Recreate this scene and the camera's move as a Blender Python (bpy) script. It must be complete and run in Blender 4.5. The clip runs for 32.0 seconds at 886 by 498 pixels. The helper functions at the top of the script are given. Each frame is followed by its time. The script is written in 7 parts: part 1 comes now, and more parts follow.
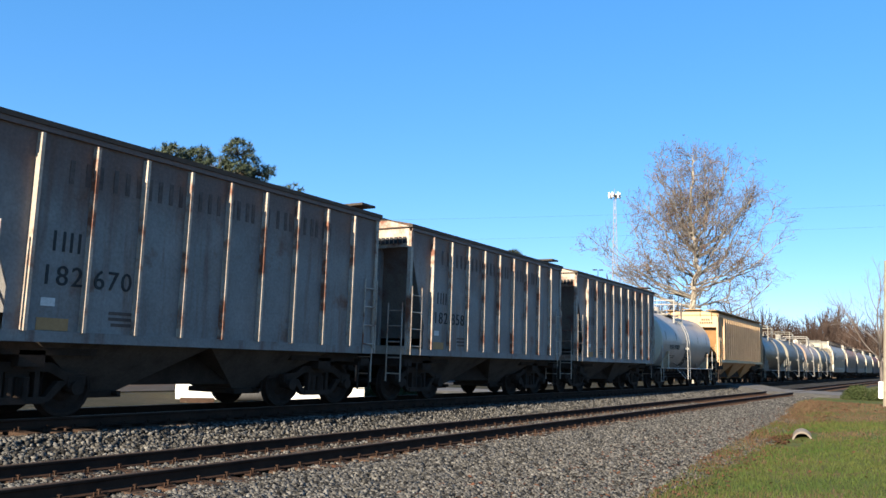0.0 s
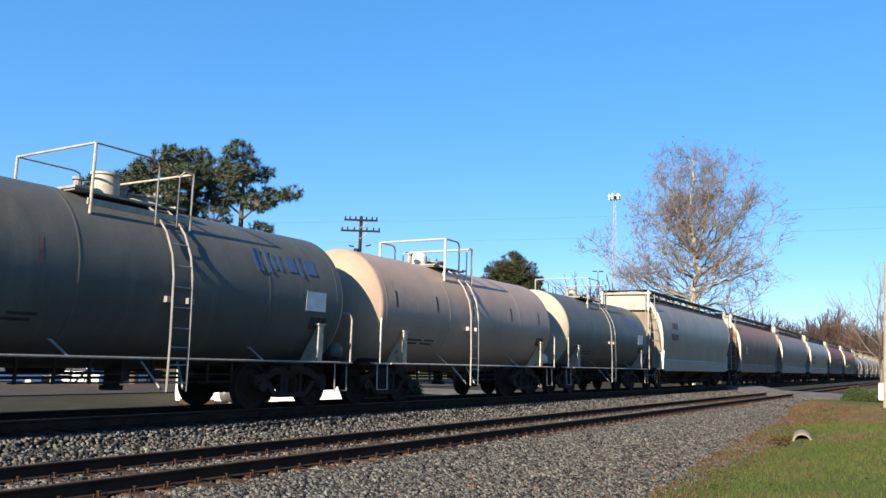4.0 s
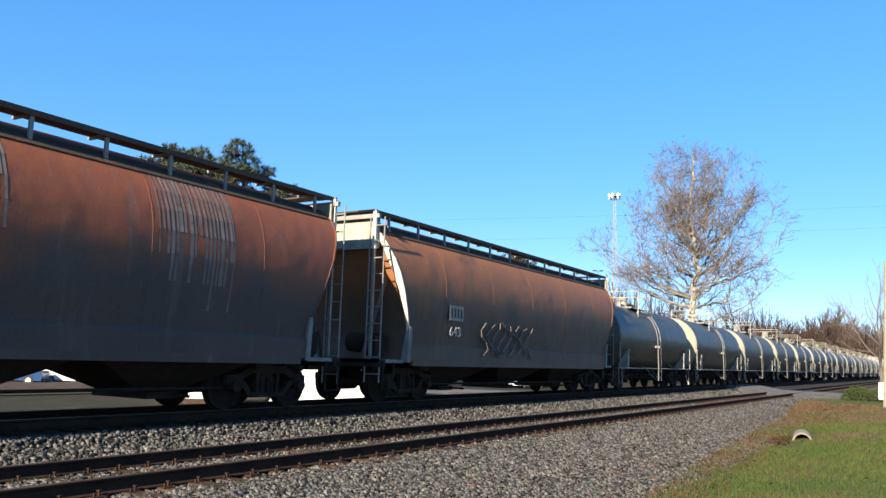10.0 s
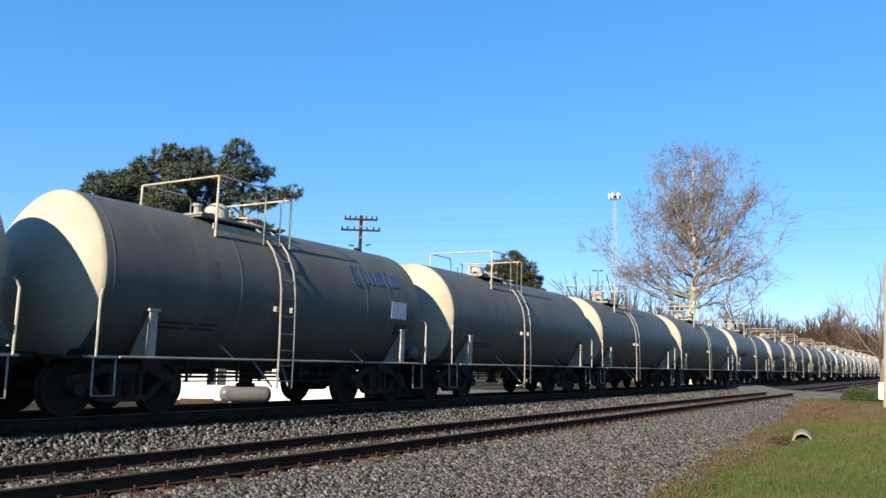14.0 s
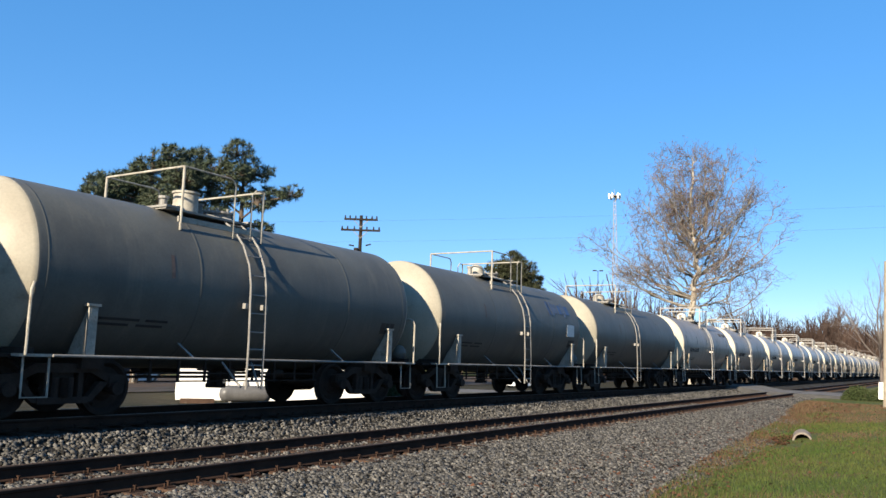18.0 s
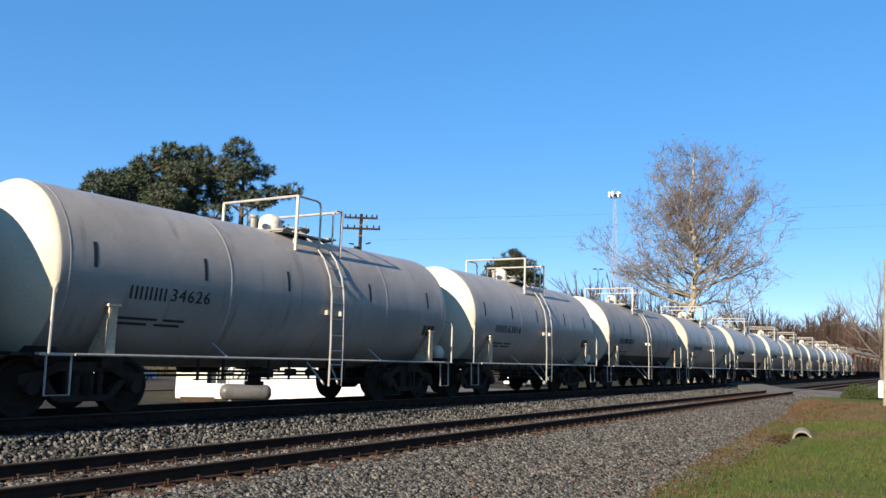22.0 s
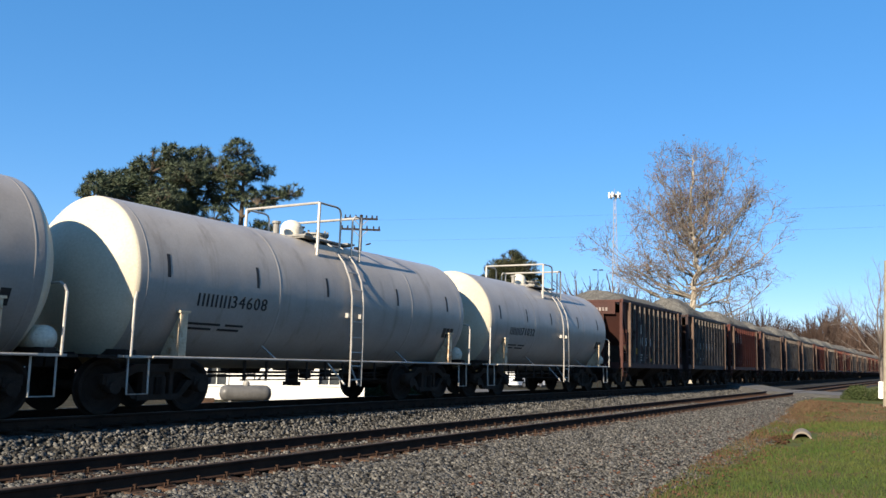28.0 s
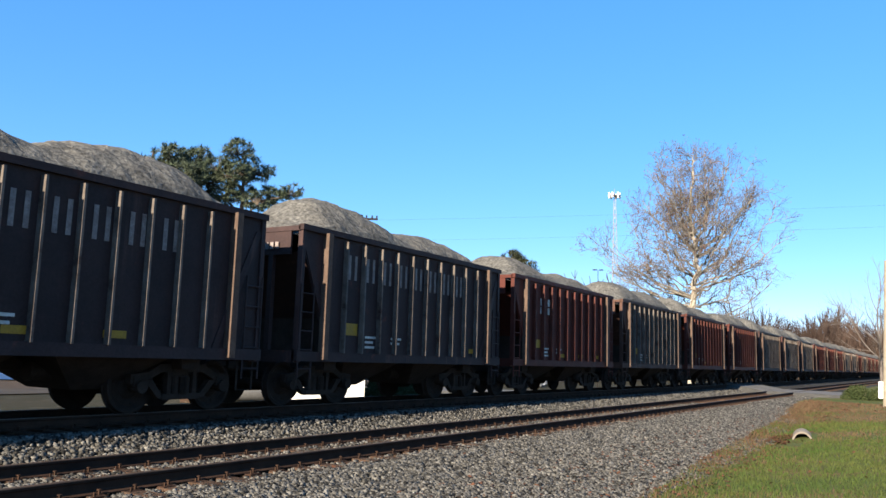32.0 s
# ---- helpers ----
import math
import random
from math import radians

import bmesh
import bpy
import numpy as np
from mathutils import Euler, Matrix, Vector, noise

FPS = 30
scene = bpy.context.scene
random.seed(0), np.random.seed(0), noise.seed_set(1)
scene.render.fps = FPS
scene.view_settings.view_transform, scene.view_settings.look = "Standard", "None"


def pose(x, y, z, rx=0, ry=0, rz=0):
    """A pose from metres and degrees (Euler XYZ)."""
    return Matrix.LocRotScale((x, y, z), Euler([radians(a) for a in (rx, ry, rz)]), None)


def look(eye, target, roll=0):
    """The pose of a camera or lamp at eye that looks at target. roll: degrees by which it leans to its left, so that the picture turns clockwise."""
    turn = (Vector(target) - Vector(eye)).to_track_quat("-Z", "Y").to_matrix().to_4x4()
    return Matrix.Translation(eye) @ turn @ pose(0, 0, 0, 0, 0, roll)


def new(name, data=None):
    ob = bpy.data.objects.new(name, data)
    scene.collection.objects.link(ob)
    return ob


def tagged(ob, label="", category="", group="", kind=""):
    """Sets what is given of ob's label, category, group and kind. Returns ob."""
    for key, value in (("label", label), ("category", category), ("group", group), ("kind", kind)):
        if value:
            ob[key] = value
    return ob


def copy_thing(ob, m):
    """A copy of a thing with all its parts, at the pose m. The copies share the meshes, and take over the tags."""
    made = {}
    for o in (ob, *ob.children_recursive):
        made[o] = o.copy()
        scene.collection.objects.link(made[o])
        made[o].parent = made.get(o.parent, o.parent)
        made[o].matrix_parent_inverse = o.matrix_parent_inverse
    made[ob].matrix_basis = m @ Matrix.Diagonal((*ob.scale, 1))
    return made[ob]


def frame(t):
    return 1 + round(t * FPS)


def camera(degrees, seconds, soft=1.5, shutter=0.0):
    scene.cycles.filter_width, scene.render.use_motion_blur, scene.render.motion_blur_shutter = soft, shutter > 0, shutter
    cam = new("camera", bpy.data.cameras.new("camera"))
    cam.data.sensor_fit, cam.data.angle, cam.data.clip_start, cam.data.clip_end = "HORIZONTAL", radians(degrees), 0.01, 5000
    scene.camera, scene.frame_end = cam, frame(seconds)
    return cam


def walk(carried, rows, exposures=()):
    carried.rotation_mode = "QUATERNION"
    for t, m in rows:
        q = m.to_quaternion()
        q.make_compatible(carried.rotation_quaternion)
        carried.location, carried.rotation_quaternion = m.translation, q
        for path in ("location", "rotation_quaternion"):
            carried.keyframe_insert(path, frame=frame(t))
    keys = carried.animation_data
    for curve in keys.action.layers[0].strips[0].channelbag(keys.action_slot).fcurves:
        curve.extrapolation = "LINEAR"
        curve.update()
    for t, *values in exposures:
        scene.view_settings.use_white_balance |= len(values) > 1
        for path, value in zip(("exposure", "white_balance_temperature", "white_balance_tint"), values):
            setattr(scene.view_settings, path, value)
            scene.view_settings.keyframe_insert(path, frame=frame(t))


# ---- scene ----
# The eye stands on the lawn beside the line; x points away from the rails, y along them, z up. z = 0 is the near rail's top.
cam = camera(57.8, 32.0, soft=1.5)
EYE = Vector((0.0, 0.0, 1.40))
AHEAD = Vector((-0.52215, 0.84208, 0.13514))
SHAKE = [(0, -0.5), (1, -0.5), (1.5, 1), (2, 2.2), (3.5, 2.2), (5.5, 1), (6, 0.6), (6.5, -0.5), (9, -0.5), (9.5, 1), (11.5, 0.8), (12, -0.5), (12.5, 0.8), (14, 0.8), (14.5, -0.5),
         (16.5, 0.8), (19, 0.8), (19.5, -0.5), (20.5, -0.8), (21, -1.4), (21.5, -2), (24.5, -2), (25, -0.5), (28, -0.5), (28.5, 0.6), (29, 0.8), (29.5, 0.8), (30, -0.3), (32, -0.5)]
walk(cam, [(t, look(EYE, EYE + AHEAD * 100 + Vector((0, 0, 7.04 * d / 100)), 1.82)) for t, d in SHAKE],
     [(0, 1.7), (3.5, 1.62), (6, 1.72), (9, 1.76), (11, 1.72), (13, 1.62), (17, 1.5), (20, 1.46), (22, 1.42), (28, 1.38), (29, 1.42), (30, 1.64), (32, 1.8)])

# ---- light ----
SUN_DIR = Vector((0.014, -1.0, 0.43)).normalized()
world = bpy.data.worlds.new("sky")
scene.world = world
world.use_nodes = True
_sky = world.node_tree.nodes.new("ShaderNodeTexSky")
_sky.sky_type, _sky.sun_disc = "NISHITA", False
_sky.sun_elevation, _sky.sun_rotation = math.asin(SUN_DIR.z), math.atan2(SUN_DIR.x, SUN_DIR.y)
_sky.air_density, _sky.dust_density, _sky.ozone_density = 0.7, 0.0, 4.0
_bg = world.node_tree.nodes["Background"]
_bg.inputs["Strength"].default_value = 0.15
_sat = world.node_tree.nodes.new("ShaderNodeHueSaturation")
_sat.inputs["Saturation"].default_value = 1.68
_gam = world.node_tree.nodes.new("ShaderNodeGamma")
_gam.inputs["Gamma"].default_value = 0.5
world.node_tree.links.new(_sky.outputs[0], _gam.inputs["Color"])
world.node_tree.links.new(_gam.outputs[0], _sat.inputs["Color"])
_tint = world.node_tree.nodes.new("ShaderNodeMix")
_tint.data_type, _tint.blend_type = "RGBA", "MULTIPLY"
_tint.inputs[0].default_value, _tint.inputs[7].default_value = 1.0, (1.0, 1.0, 1.1, 1.0)
world.node_tree.links.new(_sat.outputs[0], _tint.inputs[6])
world.node_tree.links.new(_tint.outputs[2], _bg.inputs["Color"])
sun = new("sun", bpy.data.lights.new("sun", "SUN"))
sun.data.energy, sun.data.angle, sun.data.color = 5.0, radians(0.6), (1.0, 0.87, 0.68)
sun.matrix_world = look(SUN_DIR * 60, (0, 0, 0))


# ---- materials ----
def socket(n, name, value):
    n.inputs[name].default_value = value


def mat(name, a, b, rough=0.65, metal=0.0, scale=1.5, fine=30.0, bump=0.15, spots=None, spot_amount=0.0, spot_scale=2.0, streak=None, streak_amount=0.0, coord="Object", vary=0.0, contrast=0.25, spec=0.25, island=0.0, dent=0.0, bloom=None):
    """Two tones mixed by large noise, fine grain, optional patches and streaks that run down, and relief."""
    m = bpy.data.materials.new(name)
    m.use_nodes = True
    nt = m.node_tree
    N, L = nt.nodes, nt.links
    p = N["Principled BSDF"]
    socket(p, "Roughness", rough), socket(p, "Metallic", metal), socket(p, "Specular IOR Level", spec)
    tc = N.new("ShaderNodeTexCoord")
    info = N.new("ShaderNodeObjectInfo")
    shift = N.new("ShaderNodeVectorMath")
    shift.operation = "MULTIPLY_ADD"
    comb = N.new("ShaderNodeCombineXYZ")
    for i in range(3):
        L.new(info.outputs["Random"], comb.inputs[i])
    L.new(comb.outputs[0], shift.inputs[0])
    shift.inputs[1].default_value = (17.0, 31.0, 23.0)
    L.new(tc.outputs[coord], shift.inputs[2])
    src = shift.outputs[0]

    def noise_tex(s, detail=6.0, stretch=None):
        n = N.new("ShaderNodeTexNoise")
        socket(n, "Scale", s), socket(n, "Detail", detail), socket(n, "Roughness", 0.62)
        v = src
        if stretch:
            mp = N.new("ShaderNodeMapping")
            mp.inputs["Scale"].default_value = stretch
            L.new(src, mp.inputs[0])
            v = mp.outputs[0]
        L.new(v, n.inputs["Vector"])
        return n.outputs["Fac"]

    def ramp(fac, lo, hi):
        r = N.new("ShaderNodeMapRange")
        r.clamp = True
        socket(r, "From Min", lo), socket(r, "From Max", hi)
        L.new(fac, r.inputs[0])
        return r.outputs[0]

    def mix(fac, c1, c2, how="MIX"):
        x = N.new("ShaderNodeMix")
        x.data_type, x.blend_type = "RGBA", how
        for i, c in ((0, fac), (6, c1), (7, c2)):
            if isinstance(c, (int, float)):
                x.inputs[i].default_value = c
            elif isinstance(c, tuple):
                x.inputs[i].default_value = (*c, 1)
            else:
                L.new(c, x.inputs[i])
        return x.outputs[2]

    col = mix(ramp(noise_tex(scale), 0.35, 0.65), a, b)
    if bloom:
        # rust that has spread from the roof down, with a ragged lower rim
        tint, z0, z1 = bloom
        sep = N.new("ShaderNodeSeparateXYZ")
        L.new(tc.outputs["Object"], sep.inputs[0])
        wav = N.new("ShaderNodeMath")
        wav.operation = "MULTIPLY_ADD"
        wav.inputs[1].default_value = 1.9
        L.new(noise_tex(1.0, 6.0, (0.9, 1.1, 0.35)), wav.inputs[0])
        L.new(sep.outputs[2], wav.inputs[2])
        col = mix(ramp(wav.outputs[0], z0 + 0.95, z1 + 0.95), col, tint)
    if spots:
        lo = 0.72 - 0.4 * spot_amount
        col = mix(ramp(noise_tex(spot_scale, 9.0), lo, lo + 0.12), col, spots)
    if streak:
        lo = 0.70 - 0.4 * streak_amount
        col = mix(ramp(noise_tex(1.0, 5.0, (1.5, 3.2, 0.22)), lo, lo + 0.2), col, streak)
    g = ramp(noise_tex(fine, 8.0), 0.25, 0.75)
    grain = N.new("ShaderNodeMapRange")
    socket(grain, "To Min", 1 - contrast), socket(grain, "To Max", 1 + contrast * 0.6)
    L.new(g, grain.inputs[0])
    gc = N.new("ShaderNodeCombineColor")
    for i in range(3):
        L.new(grain.outputs[0], gc.inputs[i])
    col = mix(1.0, col, gc.outputs[0], "MULTIPLY")
    if vary:
        vr = N.new("ShaderNodeMapRange")
        socket(vr, "To Min", 1 - vary), socket(vr, "To Max", 1 + vary)
        L.new(info.outputs["Random"], vr.inputs[0])
        vc = N.new("ShaderNodeCombineColor")
        for i in range(3):
            L.new(vr.outputs[0], vc.inputs[i])
        col = mix(1.0, col, vc.outputs[0], "MULTIPLY")
    if island:
        geo = N.new("ShaderNodeNewGeometry")
        ir = N.new("ShaderNodeMapRange")
        socket(ir, "To Min", 1 - island), socket(ir, "To Max", 1 + island)
        L.new(geo.outputs["Random Per Island"], ir.inputs[0])
        ic = N.new("ShaderNodeCombineColor")
        for i in range(3):
            L.new(ir.outputs[0], ic.inputs[i])
        col = mix(1.0, col, ic.outputs[0], "MULTIPLY")
    L.new(col, p.inputs["Base Color"])
    if bump:
        bp = N.new("ShaderNodeBump")
        socket(bp, "Strength", bump), socket(bp, "Distance", 0.02)
        L.new(g, bp.inputs["Height"])
        if dent:
            b2 = N.new("ShaderNodeBump")
            socket(b2, "Strength", dent), socket(b2, "Distance", 0.06)
            L.new(noise_tex(0.9, 2.0), b2.inputs["Height"])
            L.new(b2.outputs[0], bp.inputs["Normal"])
        L.new(bp.outputs[0], p.inputs["Normal"])
    return m


GRIME = (0.07, 0.06, 0.05)
RUST = (0.17, 0.065, 0.03)
M_FRAME = mat("black_running_gear", (0.028, 0.021, 0.017), (0.042, 0.031, 0.025), 0.85, 0.0, 3, 40, 0.2, spec=0.06)
M_WHEEL = mat("brown_wheel_steel", (0.034, 0.024, 0.019), (0.022, 0.016, 0.013), 0.8, 0.0, 4, 40, 0.1, spec=0.08)
M_TREAD = mat("polished_tread_steel", (0.4, 0.38, 0.36), (0.3, 0.28, 0.27), 0.3, 1.0, 4, 60, 0.05)
# white and grey shell tones are kept dark for their shaded sides
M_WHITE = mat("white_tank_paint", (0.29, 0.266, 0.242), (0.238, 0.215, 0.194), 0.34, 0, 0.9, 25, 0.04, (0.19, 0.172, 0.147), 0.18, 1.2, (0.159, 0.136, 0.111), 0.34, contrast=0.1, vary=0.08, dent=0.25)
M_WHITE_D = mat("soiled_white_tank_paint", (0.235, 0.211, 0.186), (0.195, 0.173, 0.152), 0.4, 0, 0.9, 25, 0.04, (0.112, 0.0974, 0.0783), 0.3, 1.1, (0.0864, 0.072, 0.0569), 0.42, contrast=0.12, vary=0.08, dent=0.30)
# head tones: the shells' paints again, lightened as if in sun
M_HEAD_LIT = mat("sunlit_white_tank_head", (0.5, 0.455, 0.35), (0.43, 0.38, 0.29), 0.5, 0, 0.9, 25, 0.04, (0.36, 0.3, 0.22), 0.18, 1.2, contrast=0.15, vary=0.1, dent=0.2)
M_HEAD_LIT_G = mat("sunlit_grey_tank_head", (0.3, 0.275, 0.215), (0.24, 0.215, 0.165), 0.5, 0, 0.9, 25, 0.04, (0.18, 0.15, 0.11), 0.25, 1.2, contrast=0.15, vary=0.1, dent=0.2)
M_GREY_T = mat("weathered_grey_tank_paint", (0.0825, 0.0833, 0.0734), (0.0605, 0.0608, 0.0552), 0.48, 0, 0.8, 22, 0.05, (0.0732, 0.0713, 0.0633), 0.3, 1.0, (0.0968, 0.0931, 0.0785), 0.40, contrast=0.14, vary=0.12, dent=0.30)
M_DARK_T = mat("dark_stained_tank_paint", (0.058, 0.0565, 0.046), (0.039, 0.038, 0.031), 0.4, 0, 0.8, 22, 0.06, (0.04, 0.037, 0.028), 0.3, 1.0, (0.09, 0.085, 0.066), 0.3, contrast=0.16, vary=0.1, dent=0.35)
M_TAN_T = mat("tan_tank_paint", (0.314, 0.224, 0.163), (0.246, 0.176, 0.132), 0.42, 0, 0.8, 22, 0.05, (0.17, 0.112, 0.0698), 0.25, 1.0, (0.356, 0.288, 0.225), 0.2, contrast=0.12, dent=0.30)
M_BLACK = mat("black_tank_paint", (0.02, 0.02, 0.022), (0.035, 0.034, 0.034), 0.4, 0, 1.2, 25, 0.05, contrast=0.2)
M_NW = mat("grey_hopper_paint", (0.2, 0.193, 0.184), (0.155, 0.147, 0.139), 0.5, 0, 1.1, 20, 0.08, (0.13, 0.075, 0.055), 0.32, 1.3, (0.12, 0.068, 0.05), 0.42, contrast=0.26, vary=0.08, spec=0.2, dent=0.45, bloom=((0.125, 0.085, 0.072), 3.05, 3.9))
# about twice as pale as the side sheets, with rust patches
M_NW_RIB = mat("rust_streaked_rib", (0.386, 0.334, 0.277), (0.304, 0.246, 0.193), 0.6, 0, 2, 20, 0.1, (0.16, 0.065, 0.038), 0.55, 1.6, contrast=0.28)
M_ROOF = mat("dark_hopper_roof", (0.0385, 0.0303, 0.0248), (0.055, 0.0413, 0.0303), 0.75, 0, 1.6, 20, 0.2, RUST, 0.3, 2.0)
M_YEL = mat("tan_yellow_hopper_paint", (0.51, 0.356, 0.193), (0.42, 0.29, 0.158), 0.5, 0, 1.0, 20, 0.05, (0.255, 0.185, 0.14), 0.2, 1.5, (0.319, 0.224, 0.14), 0.2, contrast=0.12)
# the tan yellow paint again, darkened for the shaded side, with some grime
M_YEL_S = mat("shaded_grimy_tan_paint", (0.4, 0.225, 0.1), (0.31, 0.175, 0.08), 0.65, 0, 1.0, 20, 0.06, (0.23, 0.13, 0.068), 0.3, 1.5, (0.43, 0.25, 0.115), 0.2, contrast=0.16, spec=0.12, dent=0.40)
M_YEL_RIB = mat("tan_yellow_rib", (0.5, 0.335, 0.19), (0.41, 0.27, 0.15), 0.5, 0, 1.5, 20, 0.05, (0.28, 0.17, 0.09), 0.25, 2, contrast=0.15)
M_BELLY = mat("black_belly_paint", (0.04, 0.038, 0.037), (0.028, 0.027, 0.027), 0.6, 0, 1.2, 25, 0.05, (0.07, 0.06, 0.05), 0.3, 1.5, contrast=0.25, spec=0.12)
M_YEL_ROOF = mat("tan_grated_walkway", (0.3, 0.2, 0.1), (0.22, 0.14, 0.07), 0.7, 0, 3, 40, 0.3, contrast=0.4)
M_ACF_G = mat("grey_rounded_hopper_paint", (0.218, 0.185, 0.143), (0.174, 0.146, 0.111), 0.42, 0, 0.6, 20, 0.04, (0.218, 0.142, 0.0833), 0.2, 0.9, (0.27, 0.222, 0.166), 0.40, contrast=0.1, vary=0.06, dent=0.60)
M_ACF_GB = mat("rust_tinged_grey_hopper_paint", (0.165, 0.135, 0.115), (0.125, 0.1, 0.085), 0.45, 0, 0.5, 20, 0.05, (0.175, 0.105, 0.062), 0.25, 0.8, (0.215, 0.19, 0.165), 0.34, contrast=0.12, dent=0.60, bloom=((0.2, 0.115, 0.07), 2.7, 3.5))
M_ACF_B = mat("brown_rusted_hopper_paint", (0.108, 0.07, 0.05), (0.078, 0.052, 0.039), 0.5, 0, 0.6, 20, 0.07, (0.15, 0.078, 0.045), 0.3, 1.0, (0.16, 0.12, 0.09), 0.3, contrast=0.15, dent=0.60, bloom=((0.235, 0.115, 0.058), 2.5, 3.3))
M_ACF_R = mat("red_rusted_hopper_paint", (0.095, 0.062, 0.052), (0.072, 0.05, 0.043), 0.55, 0, 0.6, 20, 0.08, (0.085, 0.05, 0.04), 0.3, 1.0, (0.15, 0.105, 0.085), 0.3, contrast=0.18, dent=0.60, bloom=((0.2, 0.066, 0.032), 2.2, 2.9))
M_ACF_O = mat("orange_rusted_hopper_paint", (0.12, 0.075, 0.05), (0.088, 0.056, 0.04), 0.55, 0, 0.6, 20, 0.08, (0.12, 0.062, 0.036), 0.35, 1.0, (0.17, 0.1, 0.062), 0.34, contrast=0.18, dent=0.60, bloom=((0.25, 0.098, 0.04), 2.2, 3.1))
M_GON_K = mat("black_open_hopper_paint", (0.028, 0.0185, 0.0185), (0.042, 0.026, 0.025), 0.6, 0, 1.2, 20, 0.08, (0.102, 0.0338, 0.0248), 0.22, 1.6, (0.0889, 0.0466, 0.0397), 0.25, contrast=0.25, vary=0.15, spec=0.12, dent=0.60)
M_GON_M = mat("maroon_open_hopper_paint", (0.068, 0.028, 0.023), (0.047, 0.022, 0.019), 0.6, 0, 1.2, 20, 0.08, (0.0517, 0.0307, 0.0287), 0.3, 1.6, (0.129, 0.0717, 0.0564), 0.2, contrast=0.25, vary=0.15, spec=0.12, dent=0.60)
M_GON_R = mat("red_oxide_open_hopper_paint", (0.085, 0.0235, 0.017), (0.058, 0.0185, 0.0142), 0.6, 0, 1.2, 20, 0.08, (0.0567, 0.0206, 0.0167), 0.28, 1.6, (0.0758, 0.0294, 0.0238), 0.25, contrast=0.22, vary=0.15, spec=0.12, dent=0.60)
M_GON_B = mat("brown_open_hopper_paint", (0.0843, 0.0439, 0.0322), (0.0562, 0.0312, 0.0244), 0.65, 0, 1.2, 20, 0.08, (0.0562, 0.036, 0.0292), 0.28, 1.6, (0.158, 0.0975, 0.0731), 0.25, contrast=0.25, vary=0.15, spec=0.12, dent=0.60)
# rib tone far above the body's: the sunlit rib edge put into colour
M_GON_RIB = mat("sunlit_rib_tone", (0.135, 0.115, 0.1), (0.075, 0.06, 0.052), 0.7, 0, 2, 20, 0.08, (0.0372, 0.0217, 0.0172), 0.35, 2, spec=0.08)
# rusty post, its base tone lightened to look sunlit
M_POST = mat("sunlit_rusty_corner_post", (0.1, 0.068, 0.052), (0.066, 0.044, 0.034), 0.7, 0, 2, 20, 0.08, (0.07, 0.04, 0.03), 0.3, 2.5, spec=0.1)
M_LOAD = mat("grey_crushed_stone_load", (0.135, 0.129, 0.117), (0.085, 0.081, 0.074), 0.95, 0, 2.5, 13, 1.0, contrast=0.85, spec=0.08)
M_CREAM = mat("cream_steel_parts", (0.62, 0.58, 0.48), (0.5, 0.45, 0.36), 0.5, 0, 3, 25, 0.05, (0.28, 0.2, 0.12), 0.25, 4)
M_SILVER = mat("galvanised_rail_pipe", (0.413, 0.389, 0.354), (0.315, 0.295, 0.265), 0.45, 0.3, 4, 30, 0.05)
M_DULL = mat("dull_grey_ladder_steel", (0.25, 0.24, 0.22), (0.17, 0.16, 0.145), 0.6, 0.2, 4, 30, 0.05)
M_INK = mat("black_stencil_paint", (0.016, 0.016, 0.0176), (0.028, 0.028, 0.028), 0.6, 0, 5, 30, 0)
M_INKB = mat("blue_stencil_paint", (0.035, 0.06, 0.13), (0.05, 0.08, 0.15), 0.5, 0, 5, 30, 0)
M_INKW = mat("faded_white_stencil_paint", (0.5, 0.49, 0.46), (0.32, 0.31, 0.29), 0.6, 0, 6, 30, 0)
M_DUST = mat("dusty_grey_lettering", (0.24, 0.2, 0.185), (0.14, 0.11, 0.1), 0.75, 0, 6, 30, 0, contrast=0.4)
M_FADE = mat("faded_dark_lettering", (0.0671, 0.0475, 0.0417), (0.107, 0.0792, 0.0683), 0.7, 0, 6, 30, 0)
M_YELLOW = mat("yellow_reflector_plate", (0.33, 0.182, 0.015), (0.252, 0.138, 0.015), 0.5, 0, 6, 30, 0)
M_GRIMY = mat("grimy_pale_steel", (0.33, 0.31, 0.26), (0.22, 0.2, 0.165), 0.6, 0.0, 4, 30, 0.08, (0.14, 0.1, 0.065), 0.3, 5)
M_SADDLE = mat("rust_stained_cream_plate", (0.5, 0.42, 0.3), (0.38, 0.29, 0.19), 0.6, 0, 3, 25, 0.08, (0.24, 0.12, 0.05), 0.42, 4)
M_WORN = mat("pale_worn_paint", (0.2, 0.165, 0.15), (0.13, 0.095, 0.08), 0.6, 0, 2.5, 24, 0.05, (0.1, 0.05, 0.036), 0.35, 3, contrast=0.2)
M_PATCH = mat("dusty_white_patch", (0.3, 0.275, 0.25), (0.22, 0.195, 0.175), 0.6, 0, 4, 30, 0, (0.15, 0.1, 0.075), 0.25, 5)
# grimy bay sheets, with the shade under the car painted in
M_BAY = mat("shaded_grimy_hopper_bay", (0.085, 0.072, 0.062), (0.058, 0.048, 0.041), 0.8, 0, 1.5, 20, 0.1, (0.04, 0.033, 0.028), 0.35, 1.5, contrast=0.25, spec=0.1)
M_SIGN = mat("white_sheet_plate", (0.62, 0.6, 0.56), (0.5, 0.48, 0.45), 0.5, 0, 4, 30, 0)


